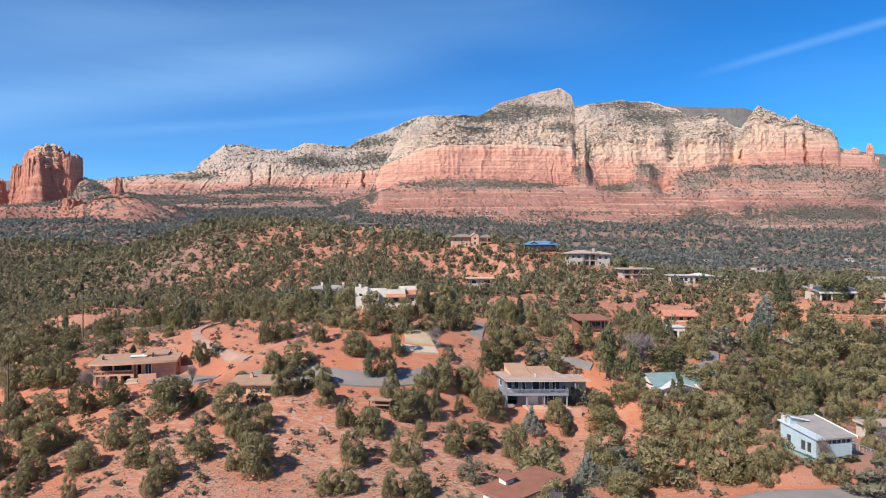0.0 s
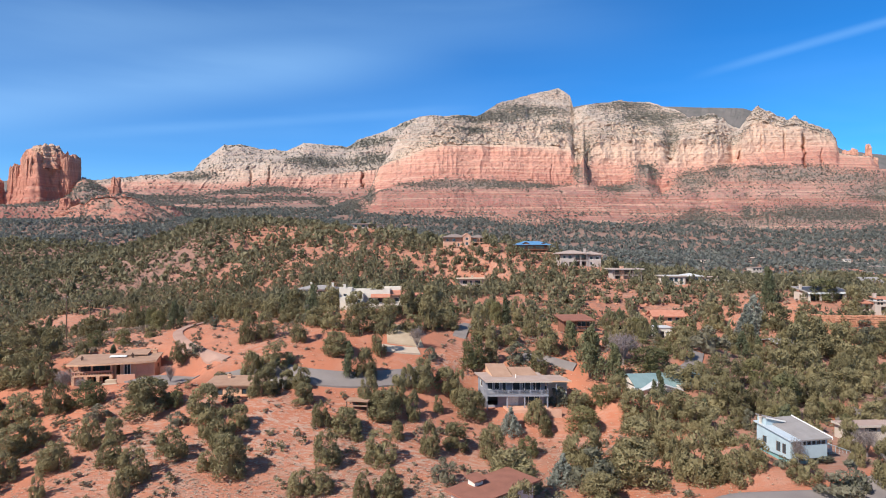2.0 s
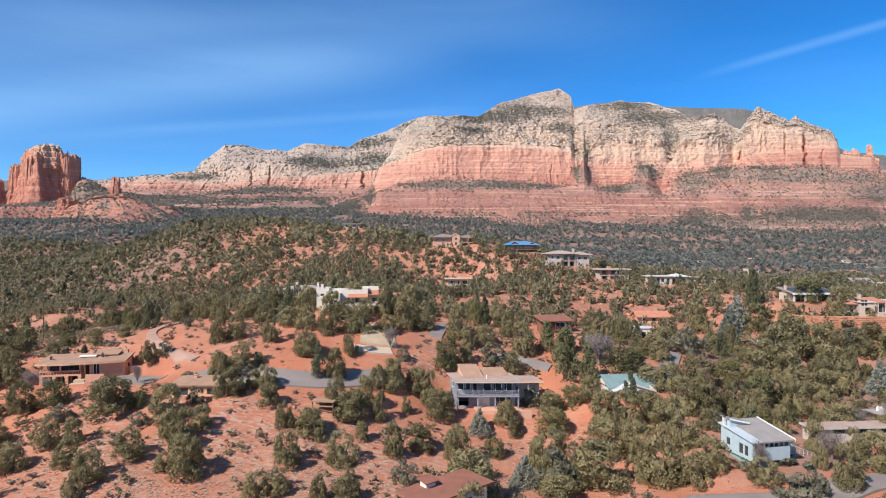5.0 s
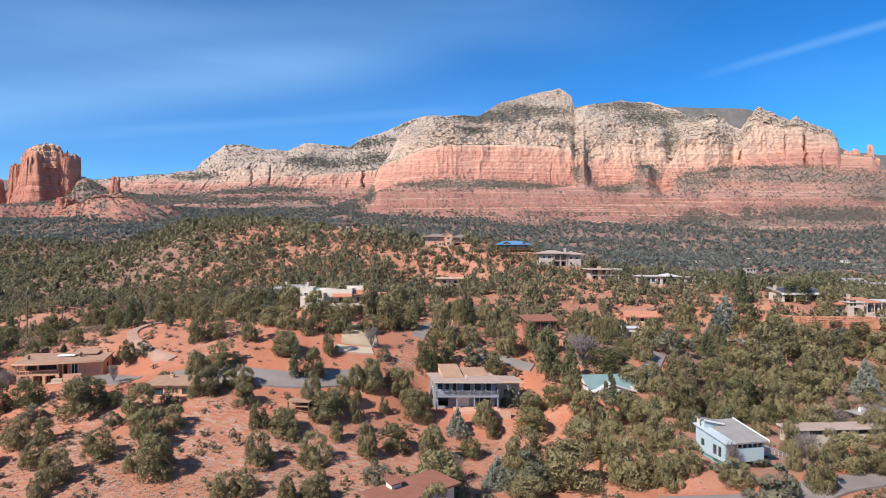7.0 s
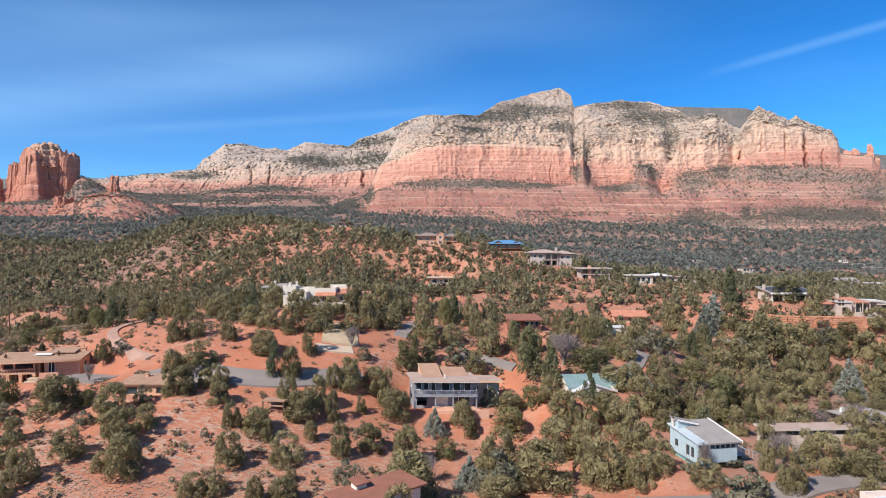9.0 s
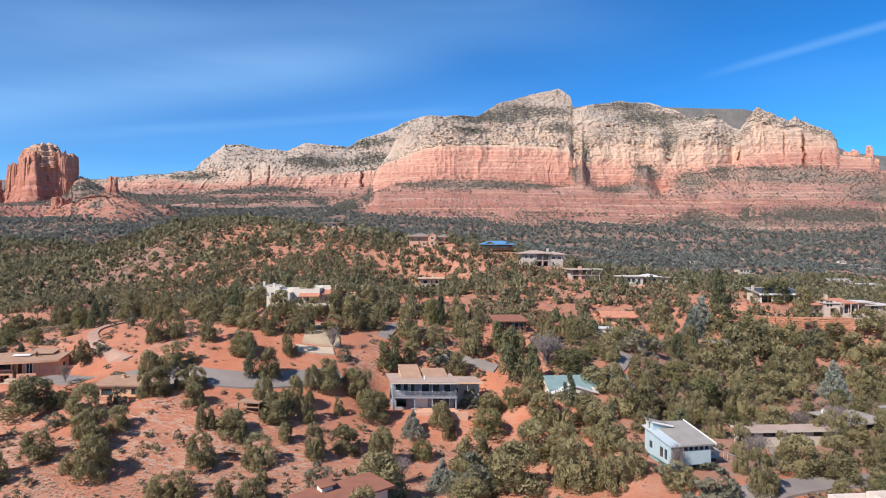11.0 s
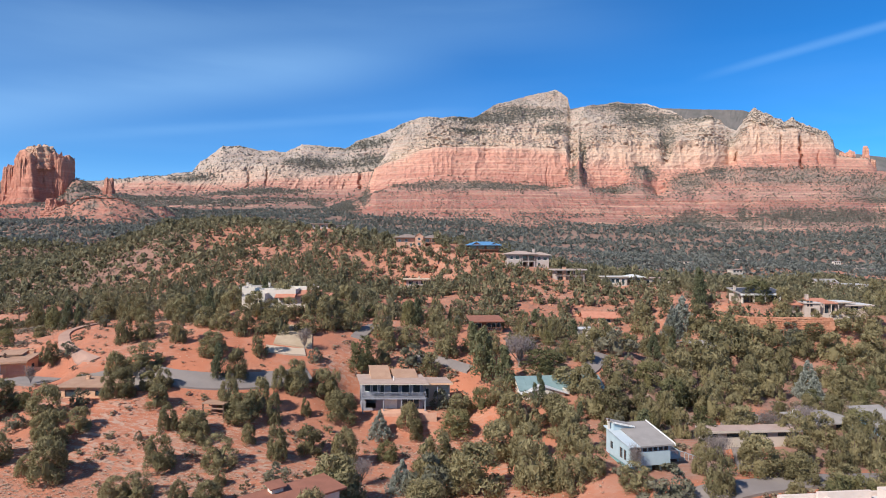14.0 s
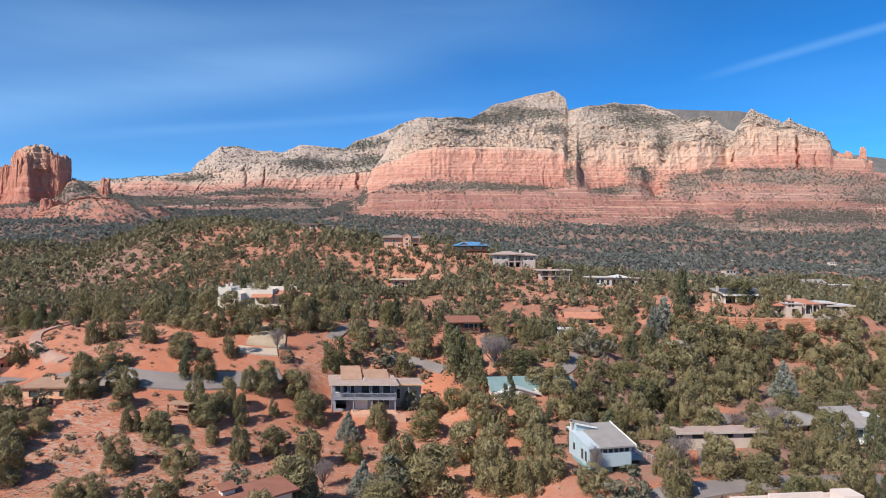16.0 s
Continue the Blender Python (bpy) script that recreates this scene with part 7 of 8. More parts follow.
JUNIPERS_B = [
    (-36.4, 107.7, 4.1, 2.7), (-35.9, 160.6, 7.6, 7.2), (-35.3, 119.2, 4.1, 5.8), (-35.2, 85.2, 5.0, 4.1), (-34.0, 94.4, 5.5, 5.7), (-32.4, 121.4, 4.6, 5.4),
    (-31.7, 90.1, 3.1, 4.4), (-31.1, 108.2, 4.5, 6.3), (-31.0, 135.9, 5.7, 4.7), (-29.4, 83.6, 2.9, 2.8), (-29.1, 151.1, 6.3, 6.4), (-29.0, 88.9, 4.9, 5.7),
    (-28.2, 100.8, 2.9, 3.9), (-27.9, 93.1, 3.9, 3.6), (-27.2, 110.3, 6.9, 4.5), (-26.2, 102.1, 5.0, 4.9), (-25.8, 83.0, 5.6, 5.8), (-25.2, 120.6, 3.5, 5.6),
    (-24.1, 130.4, 5.0, 4.3), (-23.8, 145.9, 6.1, 6.2), (-20.1, 129.3, 5.7, 5.0), (-23.5, 105.1, 3.4, 3.5), (-21.2, 104.9, 4.2, 4.2), (-19.7, 100.5, 3.8, 3.7),
]
JUNIPERS_C = [
    (-17.0, 116.6, 6.2, 4.3), (-16.7, 141.2, 5.9, 6.0), (-15.8, 95.9, 3.5, 4.3), (-15.3, 80.0, 4.3, 3.3), (-14.6, 127.4, 5.1, 5.9),
    (-13.3, 152.2, 6.4, 6.5), (-13.2, 87.5, 4.8, 5.1), (-12.9, 81.1, 4.3, 3.3), (-11.9, 95.8, 5.3, 4.1), (-11.0, 130.4, 5.0, 3.5), (-10.2, 111.1, 4.4, 5.6),
    (-9.9, 166.9, 7.9, 7.4), (-9.7, 94.5, 2.2, 3.5), (-8.9, 103.2, 3.9, 6.0), (-8.8, 119.7, 3.4, 6.1), (-8.2, 130.9, 6.2, 6.3), (-7.5, 184.8, 7.0, 7.2),
    (-6.9, 79.6, 2.7, 3.4), (-6.3, 101.8, 6.7, 4.3), (-5.6, 90.1, 5.3, 4.9), (-4.1, 105.0, 4.0, 5.7), (-3.8, 160.3, 7.6, 8.7), (-3.7, 85.1, 2.0, 2.2),
]
JUNIPERS_D = [
    (-3.3, 96.6, 2.8, 3.2), (-3.2, 80.3, 4.1, 3.4), (-3.0, 133.8, 5.6, 3.9), (-2.5, 111.3, 3.4, 4.5), (-1.1, 102.8, 2.9, 5.2), (0.3, 112.4, 5.3, 5.9),
    (0.7, 137.9, 6.5, 8.0), (1.1, 164.4, 7.8, 9.6), (1.9, 93.6, 3.9, 5.6), (3.2, 107.0, 2.0, 3.1), (4.9, 114.8, 5.2, 4.9), (5.3, 141.2, 5.9, 5.2),
    (6.0, 97.5, 4.8, 4.3), (7.0, 113.4, 4.1, 6.8), (9.4, 108.7, 6.4, 5.2), (10.4, 80.1, 4.6, 3.1), (11.9, 95.5, 4.9, 6.1), (13.3, 140.7, 5.9, 8.2),
    (13.4, 79.2, 8.2, 6.4), (13.7, 81.5, 6.4, 5.0), (14.6, 128.3, 3.7, 5.0), (19.7, 138.4, 5.3, 4.8), (21.3, 108.6, 4.5, 4.6), (22.7, 106.8, 3.1, 3.7),
]
JUNIPERS_E = [
    (24.7, 127.1, 4.8, 4.9), (25.2, 98.7, 2.8, 3.8), (25.2, 79.1, 6.7, 3.8), (26.5, 92.3, 7.0, 7.5), (28.1, 134.8, 6.4, 7.8),
    (30.6, 114.3, 5.6, 3.6), (31.4, 84.3, 9.4, 6.7), (36.5, 96.9, 7.5, 6.1), (38.0, 114.4, 5.4, 4.4), (39.0, 87.7, 5.0, 5.9),
    (39.5, 109.3, 6.4, 5.7), (39.7, 83.2, 7.2, 7.3), (40.4, 94.6, 5.6, 6.0), (41.7, 104.0, 6.1, 7.0), (42.4, 83.3, 4.7, 4.8), (43.9, 80.6, 4.6, 4.7),
    (46.8, 81.9, 4.8, 4.9), (46.9, 107.6, 6.1, 5.2), (47.0, 92.1, 6.1, 6.4), (47.4, 101.2, 5.8, 5.9), (51.4, 119.4, 6.8, 4.6), (51.8, 78.2, 4.6, 3.0),
]
JUNIPERS_F = [
    (54.2, 110.1, 6.3, 6.4), (54.4, 117.0, 6.2, 5.7), (57.6, 107.6, 6.1, 6.2), (57.8, 132.1, 5.0, 5.6), (61.2, 75.9, 4.3, 5.9), (61.3, 81.4, 2.3, 3.2),
    (61.7, 120.6, 6.9, 6.5), (63.2, 109.2, 5.8, 6.3), (64.4, 147.9, 8.4, 7.1), (65.7, 98.7, 3.4, 5.4), (69.8, 82.3, 5.4, 5.6), (74.1, 80.6, 4.6, 3.9),
    (74.8, 96.8, 5.5, 5.6), (75.1, 117.1, 6.7, 5.7), (77.2, 128.2, 7.3, 7.4), (77.4, 113.2, 6.0, 6.6), (79.1, 79.3, 4.5, 3.1), (79.9, 109.6, 4.2, 6.4),
    (80.9, 93.6, 5.3, 5.4), (82.1, 98.4, 3.7, 4.8), (82.8, 122.1, 5.8, 5.2), (85.2, 129.2, 7.3, 7.5), (85.5, 142.8, 6.8, 6.9), (86.9, 179.3, 8.5, 8.7),
]
JUNIPERS_G = [
    (88.4, 91.0, 5.2, 5.3), (89.4, 100.6, 5.7, 5.4), (89.5, 124.6, 7.1, 6.0), (89.7, 141.9, 10.7, 10.4), (92.2, 91.7, 5.2, 8.0), (94.3, 132.2, 6.3, 7.7),
    (97.0, 128.7, 6.1, 7.5), (97.8, 151.4, 10.0, 10.2), (100.7, 170.8, 8.1, 8.3), (101.6, 140.9, 8.0, 8.2), (104.4, 120.0, 2.8, 3.5), (104.4, 152.8, 8.7, 8.9),
    (109.2, 155.1, 7.4, 7.5), (110.7, 149.8, 5.7, 8.7), (115.3, 162.6, 6.8, 4.7), (115.7, 140.0, 5.3, 5.4), (119.9, 137.1, 6.5, 6.6), (120.3, 156.0, 7.4, 6.7),
    (126.7, 175.4, 6.7, 8.5), (127.3, 154.6, 8.8, 7.5), (127.9, 156.4, 6.5, 6.1), (128.2, 164.0, 7.8, 4.8), (128.9, 141.4, 5.4, 8.2), (134.9, 154.6, 8.8, 7.5),
]
JUNIPERS_H = [
    (12.8, 66.8, 5.8, 5.2), (64.6, 88.0, 3.2, 5.0), (71.4, 88.8, 3.6, 4.6), (79.0, 88.2, 4.4, 4.4), (75.2, 86.6, 3.6, 2.6),
    (-12.6, 140.6, 5.0, 4.6), (-8.6, 141.2, 5.2, 4.8), (-4.6, 142.8, 4.8, 5.4), (-1.4, 146.0, 4.2, 5.8),
    (138.6, 166.4, 9.5, 6.4), (139.0, 156.6, 7.4, 9.1), (145.8, 166.3, 7.9, 7.1), (163.3, 188.8, 7.2, 11.0),
]
PINES = [
    (-13.2, 109.6, 3.6, 7.0), (34.0, 137.9, 6.5, 6.7), (35.5, 125.4, 8.0, 11.2), (39.6, 122.0, 6.6, 9.4), (104.7, 181.4, 7.6, 14.1),
]
SHRUBS = [
    (-51.3, 95.0, 4.2, 3.1), (-44.7, 116.6, 3.6, 2.5), (-38.9, 88.3, 1.9, 1.2), (-37.6, 92.9, 3.7, 2.3), (-31.2, 98.3, 3.6, 2.9), (-25.6, 86.1, 2.0, 1.2),
    (-18.8, 92.8, 1.4, 1.5), (1.7, 122.3, 3.5, 2.9), (4.1, 85.8, 4.7, 3.7), (20.7, 129.0, 7.3, 4.7), (25.5, 83.8, 7.1, 6.0),
    (26.9, 115.2, 4.4, 3.8), (50.6, 81.4, 2.3, 1.7), (53.2, 73.2, 5.5, 3.5), (55.3, 74.3, 4.9, 4.3), (57.0, 83.9, 4.8, 1.8), (67.7, 140.8, 10.6, 6.8),
    (119.8, 158.5, 7.5, 6.1), (121.2, 163.5, 6.8, 4.8),
]
OLIVE_TREES = [
    (-56.0, 101.1, 5.4, 4.5), (-40.0, 97.9, 2.8, 2.5), (10.6, 125.1, 6.2, 7.5), (18.4, 99.0, 4.0, 3.5), (29.7, 107.2, 6.9, 4.5), (34.5, 114.3, 4.4, 4.4),
    (48.7, 126.1, 9.5, 4.9), (68.5, 122.1, 5.8, 5.9), (68.9, 94.6, 2.7, 3.7), (70.5, 114.4, 6.5, 6.2), (98.7, 104.7, 6.0, 5.1), (123.7, 184.6, 10.5, 7.1),
]
SPRUCES = [
    (16.3, 106.4, 5.4, 5.0), (21.6, 86.7, 5.6, 5.2), (92.5, 170.8, 8.1, 9.9), (97.1, 175.6, 10.0, 10.2), (105.5, 129.6, 7.6, 8.8),
]
BARE_TREES = [
    (-1.3, 125.3, 4.3, 4.4), (15.4, 89.7, 4.8, 3.8), (43.6, 128.7, 10.2, 6.7), (52.6, 80.6, 2.6, 4.2), (66.1, 86.3, 6.2, 4.0), (84.4, 106.6, 6.1, 4.1),
    (90.7, 106.6, 6.1, 4.5), (-45.3, 107.2, 2.6, 3.5), (-64.4, 107.2, 4.0, 4.2), (-60.8, 106.0, 2.6, 2.6),
]
JUNIPER_ROWS = JUNIPERS_A + JUNIPERS_B + JUNIPERS_C + JUNIPERS_D + JUNIPERS_E + JUNIPERS_F + JUNIPERS_G + JUNIPERS_H
plant_rng = np.random.default_rng(7)
STANDS = [("juniper", JUNIPER_ROWS), ("pine", PINES), ("spruce", SPRUCES), ("olive", OLIVE_TREES), ("shrub", SHRUBS), ("bare", BARE_TREES)]
for kind, rows in STANDS:
    for x, y, width, height in rows:
        plant(kind, x, y, width * 0.97, height * 0.97, plant_rng)
STOOD = np.array([r[:3] for _, rows in STANDS for r in rows])

# open red ground that stays free of trees: x, y, half width, half depth
CLEARINGS = [
    (36, 108, 7, 5), (-16, 116, 10, 3), (8, 141, 4, 6), (20, 143, 5, 5), (-30, 121, 9, 5), (-46, 112, 6, 4), (-4, 120, 8, 5), (62, 133, 3, 7),
    (128, 163, 14, 4), (118, 150, 3, 6), (10, 155, 3, 16), (-75, 138, 12, 7), (-130, 216, 9, 6), (40, 150, 8, 4), (52, 97, 3, 6), (-20, 132, 6, 3), (-4.5, 134, 5, 6),
    (-88, 141, 13, 7), (-100, 160, 14, 6), (-70, 163, 8, 4), (-60, 190, 10, 5), (-136, 214, 6, 3.5), (-152, 222, 7, 4), (-122, 226, 6, 4), (-160, 245, 8, 5), (-126, 309, 10, 7), (-105, 292, 9, 6),
]
GLIMPSES = [(18.5, 109, 9, 4), (-60, 107, 8, 5), (-31, 99, 5, 3), (55.5, 78, 5.5, 4.5), (48.5, 79, 4, 5.5), (16, 274, 8, 2), (45, 263, 7, 2), (62, 244, 8, 2.5),
            (75, 221, 5, 2), (97, 214.5, 8, 2), (121, 180, 6, 3), (77, 183, 3, 2), (66.5, 159.5, 3.5, 6.5), (17, 239, 7, 7), (38, 142, 5, 4), (38, 144.5, 4, 2), (136, 163, 9, 5), (98, 102, 4, 2), (92, 144, 6, 7), (-38, 206, 8, 8), (143, 164, 7, 5), (122, 178, 5, 4), (202, 261, 8, 3)]


def free(x, y, margin, bare=True):
    """True where no plot, way, clearing or standing tree is in the way."""
    ok = way_distance(x, y) > margin
    for px, py, hw, hd, _ in PLOTS + PLOTS_EAST:
        ok &= (np.abs(x - px) > hw + 0.3) | (np.abs(y - py) > hd + 0.3)
    for px, py, hw, hd in (CLEARINGS if bare else []) + GLIMPSES:
        ok &= ((x - px) / hw) ** 2 + ((y - py) / hd) ** 2 > 1
    for px, py, w in STOOD:
        ok &= np.hypot(x - px, y - py) > 0.5 * w + 1.2
    return ok


def scatter(rng, cell, y0, y1, reach):
    """Jittered points over the view's fan."""
    gx, gy = np.meshgrid(np.arange(-reach * y1, reach * y1, cell), np.arange(y0, y1, cell))
    x = gx.ravel() + rng.uniform(-0.48, 0.48, gx.size) * cell
    y = gy.ravel() + rng.uniform(-0.48, 0.48, gx.size) * cell
    keep = (np.abs(x - 16) < reach * y + 25)
    return x[keep], y[keep]


# the rest of the near trees, each on its own
near_rng = np.random.default_rng(11)
nx, ny = scatter(near_rng, 4.9, 74, 172, 0.86)
dense = np.where(nx > 40, 0.97, np.where(nx < -62, 0.5, np.where(ny > 128, 0.52, 0.0)))
dense = np.where((nx > 95) & (ny < 150), 0.9, dense)
pick = free(nx, ny, 1.6) & (near_rng.uniform(size=nx.size) < dense) & (np.abs(nx - 16) < 0.8 * ny + 14)
for x, y in zip(nx[pick], ny[pick]):
    kind = near_rng.choice(["juniper", "juniper", "juniper", "juniper", "olive", "shrub", "pine"])
    w = near_rng.uniform(2.2, 4.7) * (0.7 if kind == "shrub" else 1)
    plant(str(kind), x, y, w, w * near_rng.uniform(0.85, 1.55) * (1.35 if kind == "pine" else 1), near_rng)


def woods(name, label, x, y, z, width, height, templates, rng, material=WOODS):
    """Many crowns as one sheet of small leaf clumps."""
    vs, fs, ts, base = [], [], [], 0
    which = rng.integers(len(templates), size=len(x))
    turn = rng.uniform(0, 2 * math.pi, len(x))
    tint = rng.uniform(0, 1, len(x))
    for k, (tv, tf) in enumerate(templates):
        m = which == k
        n = int(m.sum())
        if not n:
            continue
        co, si = np.cos(turn[m])[:, None], np.sin(turn[m])[:, None]
        px = (tv[None, :, 0] * co - tv[None, :, 1] * si) * width[m][:, None] + x[m][:, None]
        py = (tv[None, :, 0] * si + tv[None, :, 1] * co) * width[m][:, None] + y[m][:, None]
        pz = tv[None, :, 2] * height[m][:, None] + z[m][:, None]
        vs.append(np.stack([px, py, pz], -1).reshape(-1, 3))
        fs.append((tf[None] + (np.arange(n) * len(tv))[:, None, None]).reshape(-1, tf.shape[1]) + base)
        ts.append(np.repeat(tint[m], len(tv)))
        base += n * len(tv)
    ob = from_arrays(name, np.concatenate(vs), np.concatenate(fs), material, False, tint=np.concatenate(ts))
    return tagged(ob, label, "trees", kind="stuff")


def clump_templates(rng, n, blobs, leaves, size):
    out = []
    for _ in range(n):
        c, r = crown_blobs(rng, "round")
        i = rng.choice(len(c), blobs, replace=False)
        out.append(leaf_cards(rng, c[i], r[i] * 1.5, leaves, size, 0.85, 0.4))
    return out


def bush_templates(rng, n, leaves, size):
    """Small rounded crowns for the middle distance."""
    return [plume_crown(rng, leaves, size, True) for _ in range(n)]


# juniper and pinyon woods over the hill
hill_rng = np.random.default_rng(13)


def hill_stand(name, label, y0, y1, cell, templates):
    x, y = scatter(hill_rng, cell, y0, y1, 0.86)
    cover = 0.88 + 0.55 * fbm(x / 22, y / 22, 3, 47) + 0.35 * np.exp(-(((x - 18) / 16) ** 2 + ((y - 262) / 14) ** 2)) + 0.3 * smooth(60, 110, x) + 0.15 * smooth(-140, -190, x) + 0.25 * smooth(300, 420, y)
    cover = cover - 0.5 * np.exp(-(((x - 54) / 40) ** 2 + ((y - 208) / 20) ** 2))
    cover = cover - 0.6 * np.exp(-(((x + 122) / 26) ** 2 + ((y - 200) / 24) ** 2))
    pick = free(x, y, 1.5) & (hill_rng.uniform(size=x.size) < cover)
    x, y = x[pick], y[pick]
    w = hill_rng.uniform(2.3, 5.4, x.size) * hill_rng.uniform(0.85, 1.1, x.size)
    h = w * hill_rng.uniform(0.7, 1.25, x.size)
    z = surface_z(x, y)
    woods(name, label, x, y, z - 0.1, w, h, templates, hill_rng)


hill_stand("hill_woods", "juniper and pinyon woodland dotted over the red hill", 168, 290, 3.45, bush_templates(hill_rng, 8, 95, 0.15))
hill_stand("crest_woods", "darker juniper woodland along the crest of the hill", 290, 560, 4.2, clump_templates(hill_rng, 8, 9, 3, 0.36))

# woods of the valley floor, up to the ledges
val_rng = np.random.default_rng(17)


def valley_stand(name, label, y0, y1, cell, sizes, templates):
    x, y = scatter(val_rng, cell, y0, y1, 0.86)
    keep = (y < 1590) | (x < -140)
    x, y = x[keep], y[keep]
    cover = 1.05 + 0.75 * fbm(x / 60, y / 60, 3, 43) - 0.55 * smooth(0.05, 0.3, fbm(x / 85, y / 60, 3, 83)) * smooth(260, 380, x) * smooth(1250, 900, y)
    pick = val_rng.uniform(size=x.size) < cover
    x, y = x[pick], y[pick]
    w = val_rng.uniform(*sizes, x.size)
    z = surface_z(x, y)
    woods(name, label, x, y, z - 0.5, w, w * 0.8, templates, val_rng, HAZED_WOODS)


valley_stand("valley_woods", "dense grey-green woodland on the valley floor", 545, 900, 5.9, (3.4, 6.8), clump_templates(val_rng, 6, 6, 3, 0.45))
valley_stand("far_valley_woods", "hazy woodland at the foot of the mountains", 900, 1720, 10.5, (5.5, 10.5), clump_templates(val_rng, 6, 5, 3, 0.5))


def scrub_on(name, label, mountain, count, rows, sizes, rng, steep=0.9, patched=0.0):
    """Bushes spread evenly over a mountain's gentler ledges; patched: how far they keep to its thickets."""
    x, y, z, cover = mountain[:4]
    tries = count * (16 if patched == 1 else 5)
    i = rng.integers(rows[0], rows[1], tries)
    j = rng.integers(1, x.shape[1] - 2, tries)
    run = np.hypot(x[i + 1, j] - x[i, j], y[i + 1, j] - y[i, j])
    high = np.abs(z[i + 1, j] - z[i, j])
    area = np.hypot(run, high)
    area = area / np.percentile(area, 80)
    m = (high / (run + 0.1) < steep) & (fbm(x[i, j] / 60, z[i, j] / 25, 3, 77) > -0.35 - patched)
    m &= rng.uniform(size=i.size) < area * (1 - patched + patched * cover[i, j] * 1.6)
    i, j = i[m][:count], j[m][:count]
    w = rng.uniform(*sizes, i.size)
    u, v = rng.uniform(0, 1, i.size), rng.uniform(0, 1, i.size)

    def between(g):
        return g[i, j] * (1 - u) * (1 - v) + g[i + 1, j] * u * (1 - v) + g[i, j + 1] * (1 - u) * v + g[i + 1, j + 1] * u * v
    woods(name, label, between(x), between(y), between(z) - 0.4, w, w * 0.8, clump_templates(rng, 4, 5, 3, 0.55), rng, HAZED_SCRUB)


scrub_rng = np.random.default_rng(19)
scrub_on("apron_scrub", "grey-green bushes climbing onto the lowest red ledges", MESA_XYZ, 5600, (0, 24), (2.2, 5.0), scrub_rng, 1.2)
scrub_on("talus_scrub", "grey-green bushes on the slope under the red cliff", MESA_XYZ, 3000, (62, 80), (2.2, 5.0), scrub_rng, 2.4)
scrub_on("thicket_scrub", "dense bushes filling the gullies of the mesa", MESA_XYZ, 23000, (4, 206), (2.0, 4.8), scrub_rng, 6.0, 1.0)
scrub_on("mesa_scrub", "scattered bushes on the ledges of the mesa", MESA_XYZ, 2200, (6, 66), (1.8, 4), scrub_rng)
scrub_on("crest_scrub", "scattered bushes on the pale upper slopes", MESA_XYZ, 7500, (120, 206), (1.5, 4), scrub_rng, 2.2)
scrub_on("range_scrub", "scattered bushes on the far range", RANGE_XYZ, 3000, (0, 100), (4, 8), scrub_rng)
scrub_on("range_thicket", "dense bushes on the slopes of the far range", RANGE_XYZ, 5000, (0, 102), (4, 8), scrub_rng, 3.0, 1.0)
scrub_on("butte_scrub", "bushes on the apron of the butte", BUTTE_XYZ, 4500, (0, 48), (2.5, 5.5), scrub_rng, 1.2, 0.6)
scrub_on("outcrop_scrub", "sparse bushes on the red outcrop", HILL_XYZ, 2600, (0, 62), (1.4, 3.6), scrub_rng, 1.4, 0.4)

# dry bunch grass and low brush of the near slopes
tuft_rng = np.random.default_rng(23)
tx, ty = scatter(tuft_rng, 0.5, 66, 140, 0.8)
mask = np.exp(-(((tx + 14) / 44) ** 4 + ((ty - 88) / 19) ** 4)) * np.clip(0.52 + 1.1 * fbm(tx / 8, ty / 8, 3, 33), 0.05, 1) * 0.85 + 0.08
pick = (tuft_rng.uniform(size=tx.size) < mask * 1.0) & (way_distance(tx, ty) > 0.5)
for px, py, hw_, hd_, _ in PLOTS + PLOTS_EAST:
    pick &= (np.abs(tx - px) > hw_) | (np.abs(ty - py) > hd_)
tx, ty = tx[pick], ty[pick]
tw = tuft_rng.uniform(0.4, 0.7, tx.size) * tuft_rng.uniform(0.7, 1.6, tx.size)


def tuft_templates(rng, n, blades):
    out = []
    for _ in range(n):
        a = rng.uniform(0, 2 * math.pi, blades)
        foot = np.stack([np.cos(a) * 0.16, np.sin(a) * 0.16, np.zeros(blades) - 0.1], 1) * rng.uniform(0, 1, blades)[:, None]
        tip = np.stack([np.cos(a) * 0.42, np.sin(a) * 0.42, rng.uniform(0.4, 1.0, blades)], 1)
        side = np.stack([-np.sin(a), np.cos(a), 0 * a], 1) * 0.075
        v = np.stack([foot - side, foot + side, tip], 1).reshape(-1, 3)
        out.append((v, np.arange(3 * blades).reshape(-1, 3)))
    return out


woods("dry_grass", "tufts of dry straw-coloured grass and grey brush", tx, ty, surface_z(tx, ty) + 0.02, tw, tw * 0.13, tuft_templates(tuft_rng, 6, 11), tuft_rng, STRAW)["category"] = "grass"

